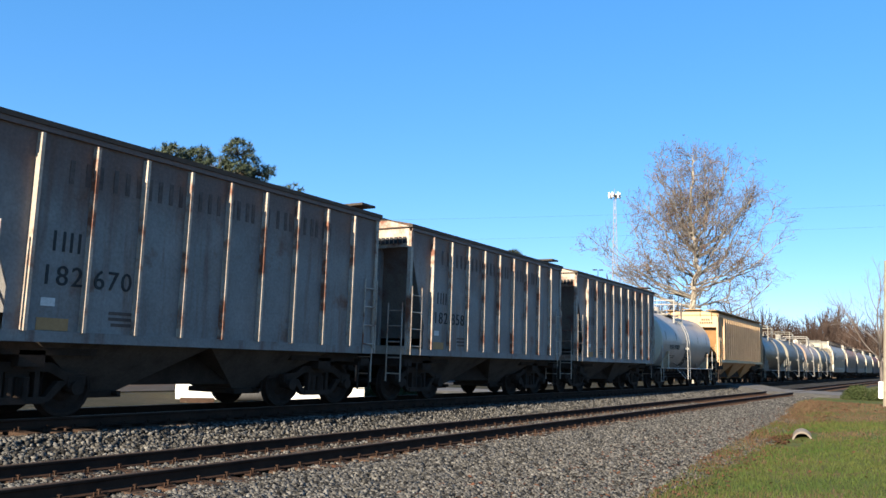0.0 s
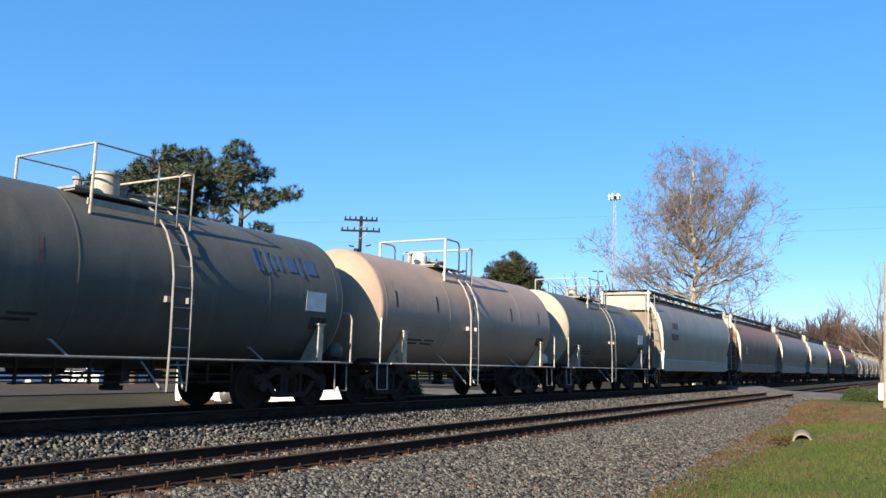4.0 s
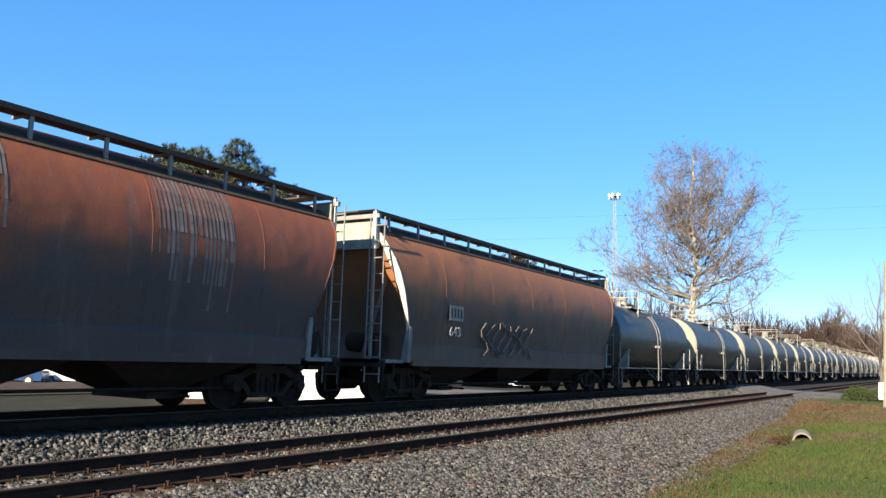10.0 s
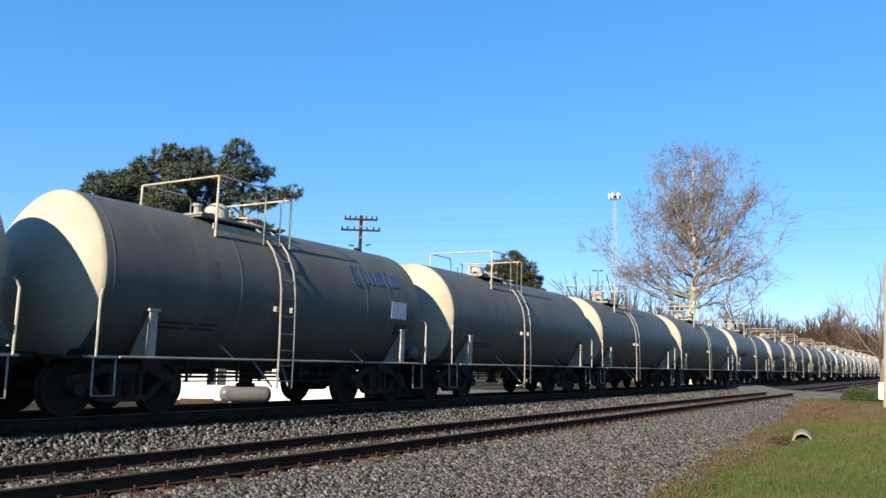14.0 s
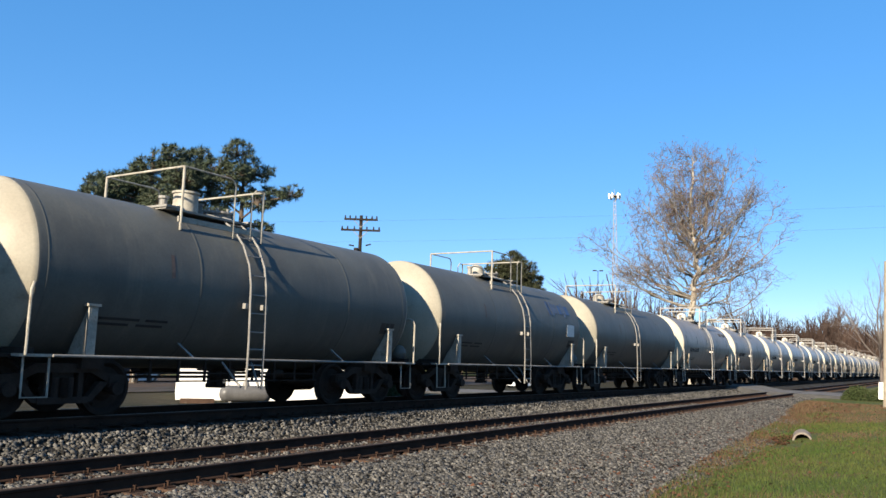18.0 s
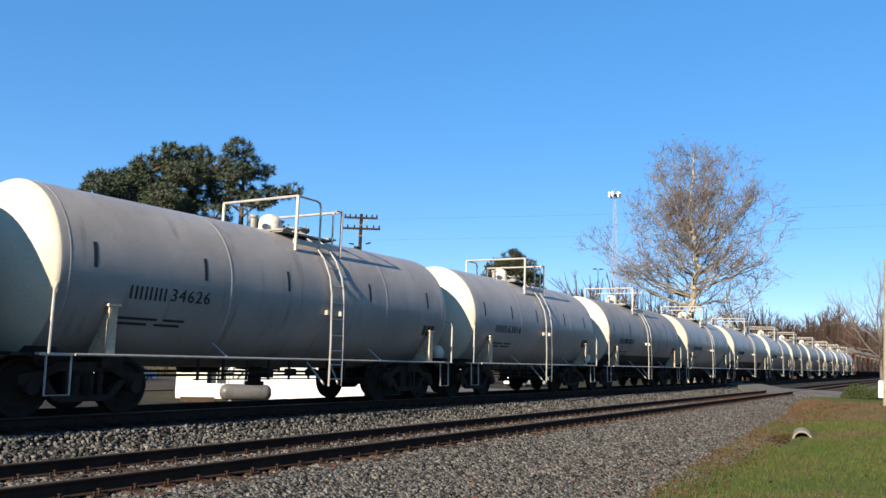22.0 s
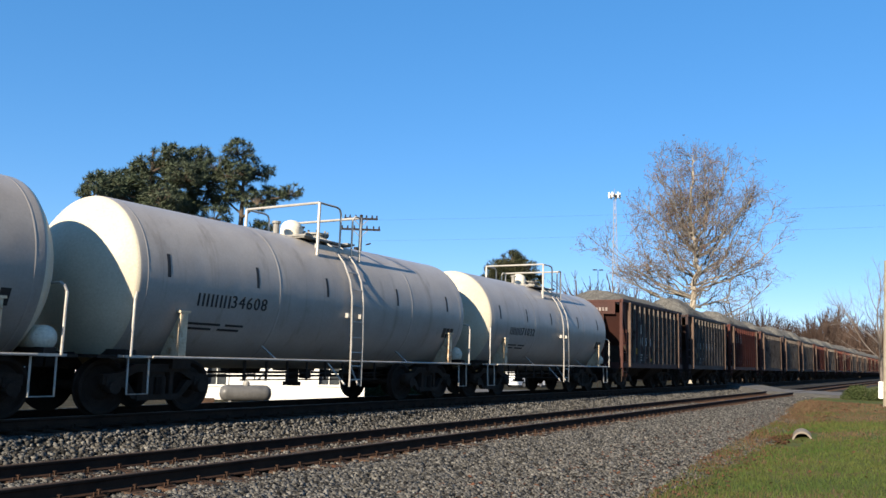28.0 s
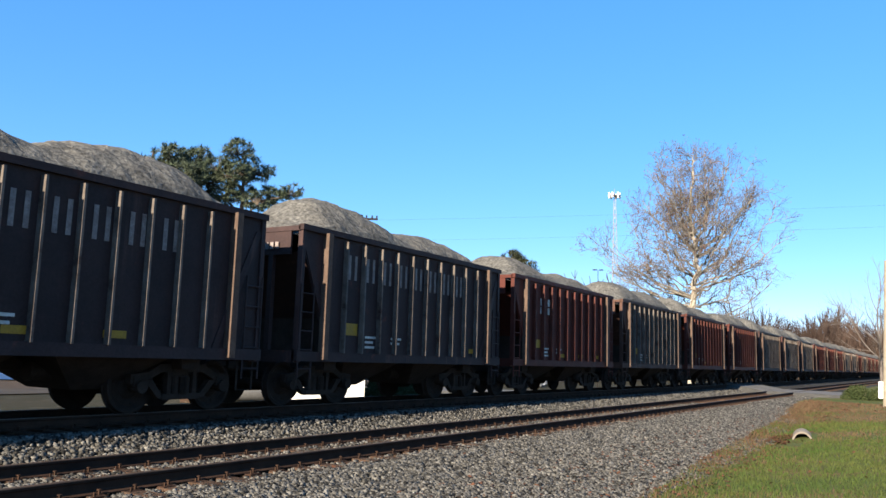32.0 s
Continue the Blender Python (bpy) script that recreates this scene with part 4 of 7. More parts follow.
def open_hopper(length, shell, label, rib_mat, ribs=12, seed=0, top=3.66):
    """Open hopper with outside ribs, heaped with crushed stone."""
    car = thing("open_hopper_car", label, "hopper car", "freight train")
    W, h, sill = 1.5, length / 2, 1.08
    rnd = random.Random(seed)
    cut = 1.55
    for s in (-1, 1):
        g = Geo()
        g.prism([(-h + 0.8, sill), (-h + 0.8, sill + 0.75), (-h + 0.12, top - 0.45), (-h + 0.06, top), (h - 0.06, top), (h - 0.06, sill)], s * W - 0.02, s * W + 0.02, "x")
        part("side_sheet", g, shell, car)
        part("top_chord", Geo().box(s * (W + 0.03), 0, top, 0.13, length, 0.12), shell, car)
        part("side_sill", Geo().box(s * (W + 0.02), 0, sill - 0.04, 0.14, length, 0.2), shell, car)
        r = Geo().prism([(-0.03, 0.0), (-0.02, 0.12), (0.02, 0.12), (0.03, 0.0)], sill + 0.05, top - 0.12, "z").mesh("side_rib", rib_mat)
        big = Geo().prism([(-0.08, 0.0), (-0.07, 0.15), (0.07, 0.15), (0.08, 0.0)], sill - 0.1, top - 0.04, "z").mesh("corner_rib", M_POST)
        for i in range(ribs):
            ends = i in (0, ribs - 1)
            ob = part("corner_rib" if ends else "side_rib", big if ends else r, None, car)
            ob.matrix_local = pose(s * (W + 0.02), -h + 0.8 + (length - 1.6) * i / (ribs - 1), 0, 0, 0, -90 if s > 0 else 90)
        e = Geo()
        e.box(0, s * (h - 0.06), top - 0.02, 2 * W, 0.12, 0.1).box(0, s * (h - 0.04), top - 0.3, 2 * W - 0.5, 0.05, 0.5)
        for x in (-W, -0.7, 0.7, W):
            e.box(x, s * (h - 0.08), (top + sill) / 2, 0.12, 0.1, top - sill)
        e.box(0, s * (h - 0.1), sill - 0.05, 2 * W, 0.2, 0.24)
        part("end_frame", e, shell, car)
        sl = Geo()
        sl.hexa([(-W + 0.03, s * (h - cut - 0.3), sill + 0.2), (W - 0.03, s * (h - cut - 0.3), sill + 0.2), (W - 0.03, s * (h - cut - 0.25), sill + 0.2), (-W + 0.03, s * (h - cut - 0.25), sill + 0.2),
                 (-W + 0.03, s * (h - 0.16), top - 0.5), (W - 0.03, s * (h - 0.16), top - 0.5), (W - 0.03, s * (h - 0.1), top - 0.5), (-W + 0.03, s * (h - 0.1), top - 0.5)])
        part("end_slope_sheet", sl, shell, car)
        # added dark panel: shuts the open space below the slope sheet
        part("end_bulkhead", Geo().box(0, s * (h - 1.3), sill + 0.35, 2 * W - 0.06, 0.05, 0.95), M_FRAME, car)
        for x in (-1, 1):
            part("ladder", ladder(Geo(), (x * (W + 0.07), s * (h - 0.25), 0.6), (x * (W + 0.07), s * (h - 0.25), 2.5), 0.4, 5), shell, car)
            part("end_brace", Geo().hexa([(x * 1.46, s * (h - 1.2), sill), (x * 1.54, s * (h - 1.2), sill), (x * 1.54, s * (h - 1.05), sill), (x * 1.46, s * (h - 1.05), sill), (x * 1.46, s * (h - 0.25), top - 0.3), (x * 1.54, s * (h - 0.25), top - 0.3), (x * 1.54, s * (h - 0.1), top - 0.3), (x * 1.46, s * (h - 0.1), top - 0.3)]), shell, car)
    # the heaped load
    nx, ny = 18, 54
    peaks = [(-length * 0.27 + rnd.uniform(-0.4, 0.4), 0.45 if seed == 1 else rnd.uniform(0.85, 1.12)), (length * 0.2 + rnd.uniform(-0.5, 0.5), 0.4 if seed == 1 else rnd.uniform(0.72, 1.0))]
    g = Geo()
    for j in range(ny + 1):
        y = (-h + 0.12) + (length - 0.24) * j / ny
        for i in range(nx + 1):
            x = -W + 0.04 + (2 * W - 0.08) * i / nx
            z = max(0.58, *(p * math.exp(-((y - c) / 3.0) ** 2) for c, p in peaks)) * (1 - (abs(x) / W) ** 2.2)
            z *= min(1.0, (h - abs(y)) / 1.3)
            z += 0.05 * noise.noise((x * 2.3, y * 2.3, seed * 7.7)) + 0.05 * noise.noise((x * 7, y * 7, seed * 3.1))
            edge = min(1.0, (W - abs(x)) / 0.2, (h - abs(y)) / 0.25)
            g.v.append(Vector((x, y, top - 0.22 + 0.18 * edge + z * edge)))
    for j in range(ny):
        for i in range(nx):
            a = j * (nx + 1) + i
            g.f.append((a, a + 1, a + nx + 2, a + nx + 1))
    part("stone_load", g, M_LOAD, car, "heaped grey crushed stone")
    for i in range(2):
        y = -h + cut + (length - 2 * cut) * (i + 0.5) / 2
        b = Geo()
        b.hexa([(-0.6, y - 0.3, 0.4), (0.6, y - 0.3, 0.4), (0.6, y + 0.3, 0.4), (-0.6, y + 0.3, 0.4), (-W + 0.05, y - 1.25, sill), (W - 0.05, y - 1.25, sill), (W - 0.05, y + 1.25, sill), (-W + 0.05, y + 1.25, sill)])
        part("discharge_bay", b, M_FRAME, car)
    u = Geo()
    u.box(0, 0, 0.86, 0.36, length + 0.2, 0.3)
    for s in (-1, 1):
        u.box(0, s * (h - 1.4), 0.88, 2.6, 0.4, 0.24).cyl((0.4, s * 0.4, 0.7), (0.4, s * 1.2, 0.7), 0.16, 10)
        for x in (-1, 1):
            u.tube([(x * 1.5, s * (h - 0.5), 1.0), (x * 1.5, s * (h - 0.5), 0.4), (x * 1.5, s * (h - 0.12), 0.4), (x * 1.5, s * (h - 0.12), 1.0)], 0.02, 6)
    part("underframe", u, M_FRAME, car)
    add_gear(car, h - 1.35, h + 0.28)
    car["h"] = h
    return car


# ---- ground and line ----
ZM = 0.31            # top of the far line's rails
XN, XM = -8.62, -12.50   # middles of the near and the far line
M_GRASS = mat("mown_winter_grass", (0.05, 0.077, 0.019), (0.1, 0.087, 0.034), 0.95, 0, 0.35, 22, 0.9, (0.115, 0.076, 0.04), 0.5, 0.7, contrast=0.5, coord="Object", spec=0.1)
M_BALLAST = mat("grey_ballast", (0.05, 0.047, 0.043), (0.026, 0.0245, 0.0225), 0.95, 0, 1.2, 17, 1.0, contrast=0.7, spec=0.08)
M_STONE = mat("grey_ballast_stone", (0.103, 0.097, 0.087), (0.042, 0.04, 0.037), 0.9, 0, 9.0, 60, 0.3, contrast=0.3, spec=0.12, island=0.88)
M_TIE = mat("weathered_brown_tie", (0.0765, 0.0468, 0.0324), (0.045, 0.0297, 0.0216), 0.95, 0, 3, 40, 0.6, (0.117, 0.09, 0.0675), 0.3, 5, contrast=0.5, vary=0.3, spec=0.06)
M_RAIL = mat("rusty_rail_web", (0.044, 0.025, 0.017), (0.026, 0.016, 0.012), 0.9, 0.0, 3, 50, 0.2, spec=0.06)
M_HEAD = mat("worn_rail_head", (0.1, 0.068, 0.05), (0.06, 0.043, 0.033), 0.6, 0.4, 3, 50, 0.05, spec=0.15)
M_ROAD = mat("worn_grey_asphalt", (0.125, 0.12, 0.116), (0.092, 0.089, 0.086), 0.9, 0, 0.5, 30, 0.4, (0.102, 0.1, 0.0978), 0.2, 1.5, contrast=0.3, spec=0.12)
M_DIRT = mat("bare_clay_soil", (0.072, 0.053, 0.04), (0.052, 0.041, 0.033), 0.95, 0, 0.7, 14, 0.7, contrast=0.45, spec=0.1)
M_LEAFY = mat("dead_leaf_brown", (0.115, 0.05, 0.028), (0.075, 0.036, 0.021), 0.9, 0, 8, 40, 0.3, contrast=0.3, vary=0.3, spec=0.1)


def bed_profile():
    """(x, z) across the two lines' ballast, from the lawn side to the far side."""
    return [(-3.3, -0.76), (-3.9, -0.62), (-5.2, -0.44), (-6.6, -0.27), (-7.0, -0.215), (-10.2, -0.215), (-10.75, -0.06), (-11.0, 0.08), (-14.0, 0.08), (-14.5, -0.1), (-16.6, -1.05)]


def bed_z(x):
    pr = bed_profile()
    for (x1, z1), (x2, z2) in zip(pr, pr[1:]):
        if x2 <= x <= x1:
            return z1 + (z2 - z1) * (x1 - x) / (x1 - x2)
    return -0.8 if x > -3 else -1.2


def toe(y):
    """Where the foot of the ballast meets the grass."""
    return -3.25 - 0.06 * max(0.0, min(44.0, y)) + 0.12 * noise.noise((0.3, y * 0.35, 4))


def ground_z(x, y):
    k0 = toe(y)
    if x > k0:
        u = min(1.0, (x - k0) / (1.0 - k0))
        z = bed_z(k0) + 0.03 + (-0.16 - bed_z(k0)) * (u ** 1.6) - 0.10 * math.exp(-((x - k0 - 0.7) / 0.45) ** 2) + 0.012 * max(0, x)
    elif x > -16.5:
        z = bed_z(x) - 0.16 if x < k0 - 0.25 else bed_z(x) - 0.05
    else:
        z = -1.2
    k = min(1.0, max(0.0, (y - 33) / 14)) if y < 70 else 1.0
    if x > -7:
        z = z * (1 - k) + (-0.22) * k
    z -= 0.16 * math.exp(-((x + 3.36) / 0.42) ** 2 - ((y - 23.9) / 0.8) ** 2)
    z += 0.03 * noise.noise((x * 0.5, y * 0.5, 0)) + 0.012 * noise.noise((x * 2, y * 2, 3))
    if x < -17:
        z += 0.12 * noise.noise((x * 0.07, y * 0.07, 5))
    return z


def build_ground():
    xs = [-2500, -1200, -600, -300, -180, -120, -90, -70, -55, -45, -38, -32, -28, -25, -22, -20, -18.5, -17.4, -16.6, -15.6, -14.6, -13.5, -12, -10, -8, -7] + [-6.4 + 0.2 * i for i in range(54)] + [4.8, 5.5, 6.5, 8, 10, 14, 20, 30, 50, 90, 180, 400, 900, 2500]
    ys = [-2500, -900, -300, -120, -60, -30, -15, -8, -4, -1] + [1 + 0.4 * i for i in range(100)] + [42, 44, 46, 48, 50, 53, 56, 60, 65, 72, 80, 90, 105, 125, 150, 190, 250, 350, 600, 1200, 2500]
    g = Geo()
    for y in ys:
        for x in xs:
            g.v.append(Vector((x, y, ground_z(x, y))))
    n = len(xs)
    for j in range(len(ys) - 1):
        for i in range(n - 1):
            g.f.append((j * n + i, j * n + i + 1, (j + 1) * n + i + 1, (j + 1) * n + i))
    ob = new("ground", g.mesh("ground", M_GRASS, True))
    tagged(ob, "mown green and brown winter grass sloping to the ballast", "ground", kind="structure")


def sweep(g, prof, ys, jitter=0.0):
    k, n = len(g.v), len(prof)
    for y in ys:
        for x, z in prof:
            g.v.append(Vector((x, y, z + jitter * noise.noise((x * 3, y * 3, 1)))))
    for j in range(len(ys) - 1):
        for i in range(n - 1):
            g.f.append((k + j * n + i, k + j * n + i + 1, k + (j + 1) * n + i + 1, k + (j + 1) * n + i))
    return g


def build_line():
    fine = []
    pr = bed_profile()
    for (x1, z1), (x2, z2) in zip(pr, pr[1:]):
        m = max(1, round((x1 - x2) / 0.35))
        fine += [(x1 + (x2 - x1) * i / m, z1 + (z2 - z1) * i / m) for i in range(m)]
    fine.append(pr[-1])
    ys = [-60, -20, -5] + [0.5 * i for i in range(0, 120)] + [62, 66, 72, 80, 100, 130, 170, 220, 300, 420, 600]
    g = sweep(Geo(), fine, ys, 0.05)
    tagged(new("ballast_bed", g.mesh("ballast_bed", M_BALLAST, True)), "grey crushed stone ballast under two railway lines", "ballast", kind="structure")
    rp = [(-0.07, 0.0), (-0.07, 0.012), (-0.02, 0.03), (-0.009, 0.05), (-0.009, 0.125), (-0.034, 0.14), (-0.036, 0.165), (0.036, 0.165), (0.034, 0.14), (0.009, 0.125), (0.009, 0.05), (0.02, 0.03), (0.07, 0.012), (0.07, 0.0)]
    for name, xc, z0, label in (("near", XN, 0.0, "rusty near railway track on brown timber ties"), ("far", XM, ZM, "shaded main railway track under the train")):
        tr = thing("railway_track", label, "track", kind="structure")
        tr.location = (xc, 0, z0)
        for s in (-0.7535, 0.7535):
            r = part("rail", Geo().prism([(s + x, z - 0.175) for x, z in rp], -60, 600), M_RAIL, tr)
            part("rail_head", Geo().prism([(s - 0.034, -0.012), (s - 0.03, -0.001), (s + 0.03, -0.001), (s + 0.034, -0.012)], -60, 600), M_HEAD, r, "worn running surface")
        tie = Geo().box(0, 0, -0.27, 2.6, 0.23, 0.17).mesh("tie", M_TIE)
        rnd = random.Random(5 if name == "near" else 6)
        count = 125
        for i in range(count):
            t = part("tie", tie, None, tr)
            t.matrix_local = pose(rnd.uniform(-0.06, 0.06), 1.5 + 0.46 * i, rnd.uniform(-0.012, 0.012), 0, 0, rnd.uniform(-1.5, 1.5))
        rest = Geo()
        for i in range(count, 560):
            rest.box(0, 1.5 + 0.46 * i, -0.27, 2.6, 0.23, 0.17)
        tagged(part("far_ties", rest, M_TIE, tr), kind="stuff")
        sp = Geo()
        for i in range(count):
            y = 1.5 + 0.46 * i
            for s in (-0.7535, 0.7535):
                sp.box(s, y, -0.182, 0.36, 0.19, 0.018)
                for e in (-1, 1):
                    sp.box(s + e * 0.082, y + e * 0.05, -0.15, 0.022, 0.022, 0.06).box(s + e * 0.076, y + e * 0.05, -0.122, 0.045, 0.034, 0.014)
                    sp.box(s + e * 0.14, y - e * 0.05, -0.155, 0.02, 0.02, 0.05)
        tagged(part("tie_plates_and_spikes", sp, M_RAIL, tr), kind="stuff")


def scatter_stones(name, n, region, size, material, seed, zf, label, flat=0.8, category="stones"):
    """Many small angular stones in one mesh."""
    rs = np.random.RandomState(seed)
    x0, x1, y0, y1 = region
    X = rs.uniform(x0, x1, n)
    Y = y0 + (y1 - y0) * rs.uniform(0, 1, n) ** 1.35
    Z = np.array([zf(x) for x in X]) + 0.012
    S = size * rs.uniform(0.55, 1.25, n)
    base = np.array([(a, b, c) for a in (-1, 1) for b in (-1, 1) for c in (-1, 1)], float) * 0.5
    B = base[None] * rs.uniform(0.55, 1.15, (n, 8, 3))
    q = rs.normal(size=(n, 4))
    q /= np.linalg.norm(q, axis=1)[:, None]
    w, x, y, z = q.T
    Rm = np.stack([np.stack([1 - 2 * (y * y + z * z), 2 * (x * y - z * w), 2 * (x * z + y * w)], -1), np.stack([2 * (x * y + z * w), 1 - 2 * (x * x + z * z), 2 * (y * z - x * w)], -1),
                   np.stack([2 * (x * z - y * w), 2 * (y * z + x * w), 1 - 2 * (x * x + y * y)], -1)], 1)
    V = np.einsum("nij,nkj->nki", Rm, B) * S[:, None, None]
    V[:, :, 2] *= flat * rs.uniform(0.8, 1.3, n)[:, None]
    V += np.stack([X, Y, Z], -1)[:, None, :]
    F = np.array([(0, 1, 3, 2), (4, 6, 7, 5), (0, 4, 5, 1), (2, 3, 7, 6), (0, 2, 6, 4), (1, 5, 7, 3)])
    faces = (np.arange(n)[:, None, None] * 8 + F[None]).reshape(-1)
    me = bpy.data.meshes.new(name)
    me.vertices.add(n * 8)
    me.vertices.foreach_set("co", V.reshape(-1).astype(np.float32))
    me.loops.add(n * 24)
    me.loops.foreach_set("vertex_index", faces.astype(np.int32))
    me.polygons.add(n * 6)
    me.polygons.foreach_set("loop_start", np.arange(0, n * 24, 4, dtype=np.int32))
    me.update(calc_edges=True)
    me.materials.append(material)
    return tagged(new(name, me), label, category, kind="stuff")


build_ground()
build_line()


# ---- trees ----
M_BARK = mat("brown_bark", (0.11, 0.085, 0.065), (0.075, 0.06, 0.048), 0.95, 0, 3, 30, 0.5, contrast=0.4, spec=0.1)
M_PALE = mat("pale_sycamore_bark", (0.383, 0.345, 0.284), (0.26, 0.221, 0.168), 0.85, 0, 0.7, 12, 0.2, (0.168, 0.131, 0.0918), 0.3, 1.2, contrast=0.25, spec=0.1)
M_TWIG = mat("grey_brown_twig", (0.135, 0.115, 0.102), (0.095, 0.08, 0.07), 0.9, 0, 2, 20, 0.1, contrast=0.3, spec=0.1)
M_WOOD = mat("far_winter_woods", (0.0616, 0.0411, 0.0323), (0.0411, 0.0281, 0.0228), 0.95, 0, 0.3, 3, 0.3, contrast=0.4, vary=0.25, spec=0.05)
M_DRYLEAF = mat("dry_reddish_leaf", (0.17, 0.085, 0.06), (0.115, 0.06, 0.045), 0.9, 0, 5, 20, 0, contrast=0.3, spec=0.1)
M_NEEDLE = mat("pine_needle_green", (0.05, 0.066, 0.037), (0.083, 0.096, 0.058), 0.7, 0, 0.5, 10, 0, contrast=0.3, spec=0.2)
M_NEEDLE_D = mat("dark_evergreen_needle", (0.03, 0.036, 0.019), (0.05, 0.052, 0.028), 0.8, 0, 0.5, 10, 0, contrast=0.3, spec=0.1)
M_SHRUB = mat("evergreen_shrub_leaf", (0.024, 0.036, 0.01), (0.04, 0.049, 0.016), 0.8, 0, 2, 20, 0, contrast=0.35, spec=0.2)


def grow(g, tips, rnd, p, d, length, r, depth, spread, lift, sides=5, wob=0.16, kids=(2, 4), taper=0.62, shrink=0.68):
    """A limb of short bent pieces that thins and forks into more limbs."""
    steps = 3 if depth > 1 else 2
    pts = [p.copy()]
    dirs = []
    for i in range(steps):
        d = (d + Vector((rnd.uniform(-wob, wob), rnd.uniform(-wob, wob), rnd.uniform(-wob, wob) + lift))).normalized()
        p = p + d * length / steps
        pts.append(p.copy())
        dirs.append(d.copy())
    for i in range(steps):
        g.cyl(pts[i], pts[i + 1], r * (1 - (1 - taper) * i / steps), sides, r * (1 - (1 - taper) * (i + 1) / steps), False)
    if depth == 0:
        tips.append((pts[-1], dirs[-1]))
        return
    for k in range(rnd.randint(*kids)):
        at = rnd.randint(1, steps)
        side = Vector((rnd.gauss(0, 1), rnd.gauss(0, 1), rnd.gauss(0, 0.6)))
        side = (side - side.dot(dirs[at - 1]) * dirs[at - 1]).normalized()
        nd = (dirs[at - 1] + side * spread * rnd.uniform(0.6, 1.3)).normalized()
        grow(g, tips, rnd, pts[at], nd, length * shrink * rnd.uniform(0.75, 1.2), r * taper * rnd.uniform(0.55, 0.8), depth - 1, spread, lift, max(3, sides - 1), wob, kids, taper, shrink)
    grow(g, tips, rnd, pts[-1], dirs[-1], length * shrink, r * taper, depth - 1, spread, lift, max(3, sides - 1), wob, kids, taper, shrink)


def leaf_cloud(places, rnd, per, size, reach, flatten=1.0):
    """Small leaf-like quads round given places."""
    g = Geo()
    for p, d in places:
        for k in range(per):
            c = p + Vector((rnd.gauss(0, reach), rnd.gauss(0, reach), rnd.gauss(0, reach * flatten)))
            a = Vector((rnd.uniform(-1, 1), rnd.uniform(-1, 1), rnd.uniform(-1, 1))).normalized() * size * rnd.uniform(0.6, 1.3)
            b = a.orthogonal().normalized() * size * rnd.uniform(0.3, 0.6)
            g.add([c - a, c - b, c + a, c + b], [(0, 1, 2, 3)])
    return g


def raw_part(name, g, material, parent):
    """Like part(), for big meshes that need no normal repair."""
    me = bpy.data.meshes.new(name)
    me.from_pydata([tuple(p) for p in g.v], [], g.f)
    me.materials.append(material)
    ob = new(name, me)
    ob.parent = parent
    return ob


def bare_tree(height, seed, label, wide=0.5, depth=4, bark=None, twig=None, name="bare_tree", thick=0.016):
    rnd = random.Random(seed)
    t = thing(name, label, "tree")
    trunk, limbs, tips = Geo(), Geo(), []
    R = height * thick
    top = height * 0.42
    trunk.cyl((0, 0, -0.5), (rnd.uniform(-0.2, 0.2), 0, top), R, 7, R * 0.7, False)
    for i in range(7):
        a = 2 * math.pi * i / 7 + rnd.uniform(-0.4, 0.4)
        f = rnd.uniform(0.35, 1.0)
        dd = Vector((math.cos(a) * wide, math.sin(a) * wide, 0.8)).normalized()
        grow(limbs, tips, rnd, Vector((0, 0, top * f)), dd, height * 0.26 * rnd.uniform(0.8, 1.1), R * 0.5, depth - 1, 0.6, 0.1, 4, 0.18, (2, 3), 0.62, 0.66)
    grow(limbs, tips, rnd, Vector((0, 0, top)), Vector((0, 0, 1)), height * 0.26, R * 0.6, depth - 1, 0.6, 0.1, 4, 0.15, (2, 3), 0.62, 0.7)
    raw_part("trunk", trunk, bark or M_BARK, t)
    raw_part("crown", limbs, twig or M_WOOD, t)
    return t


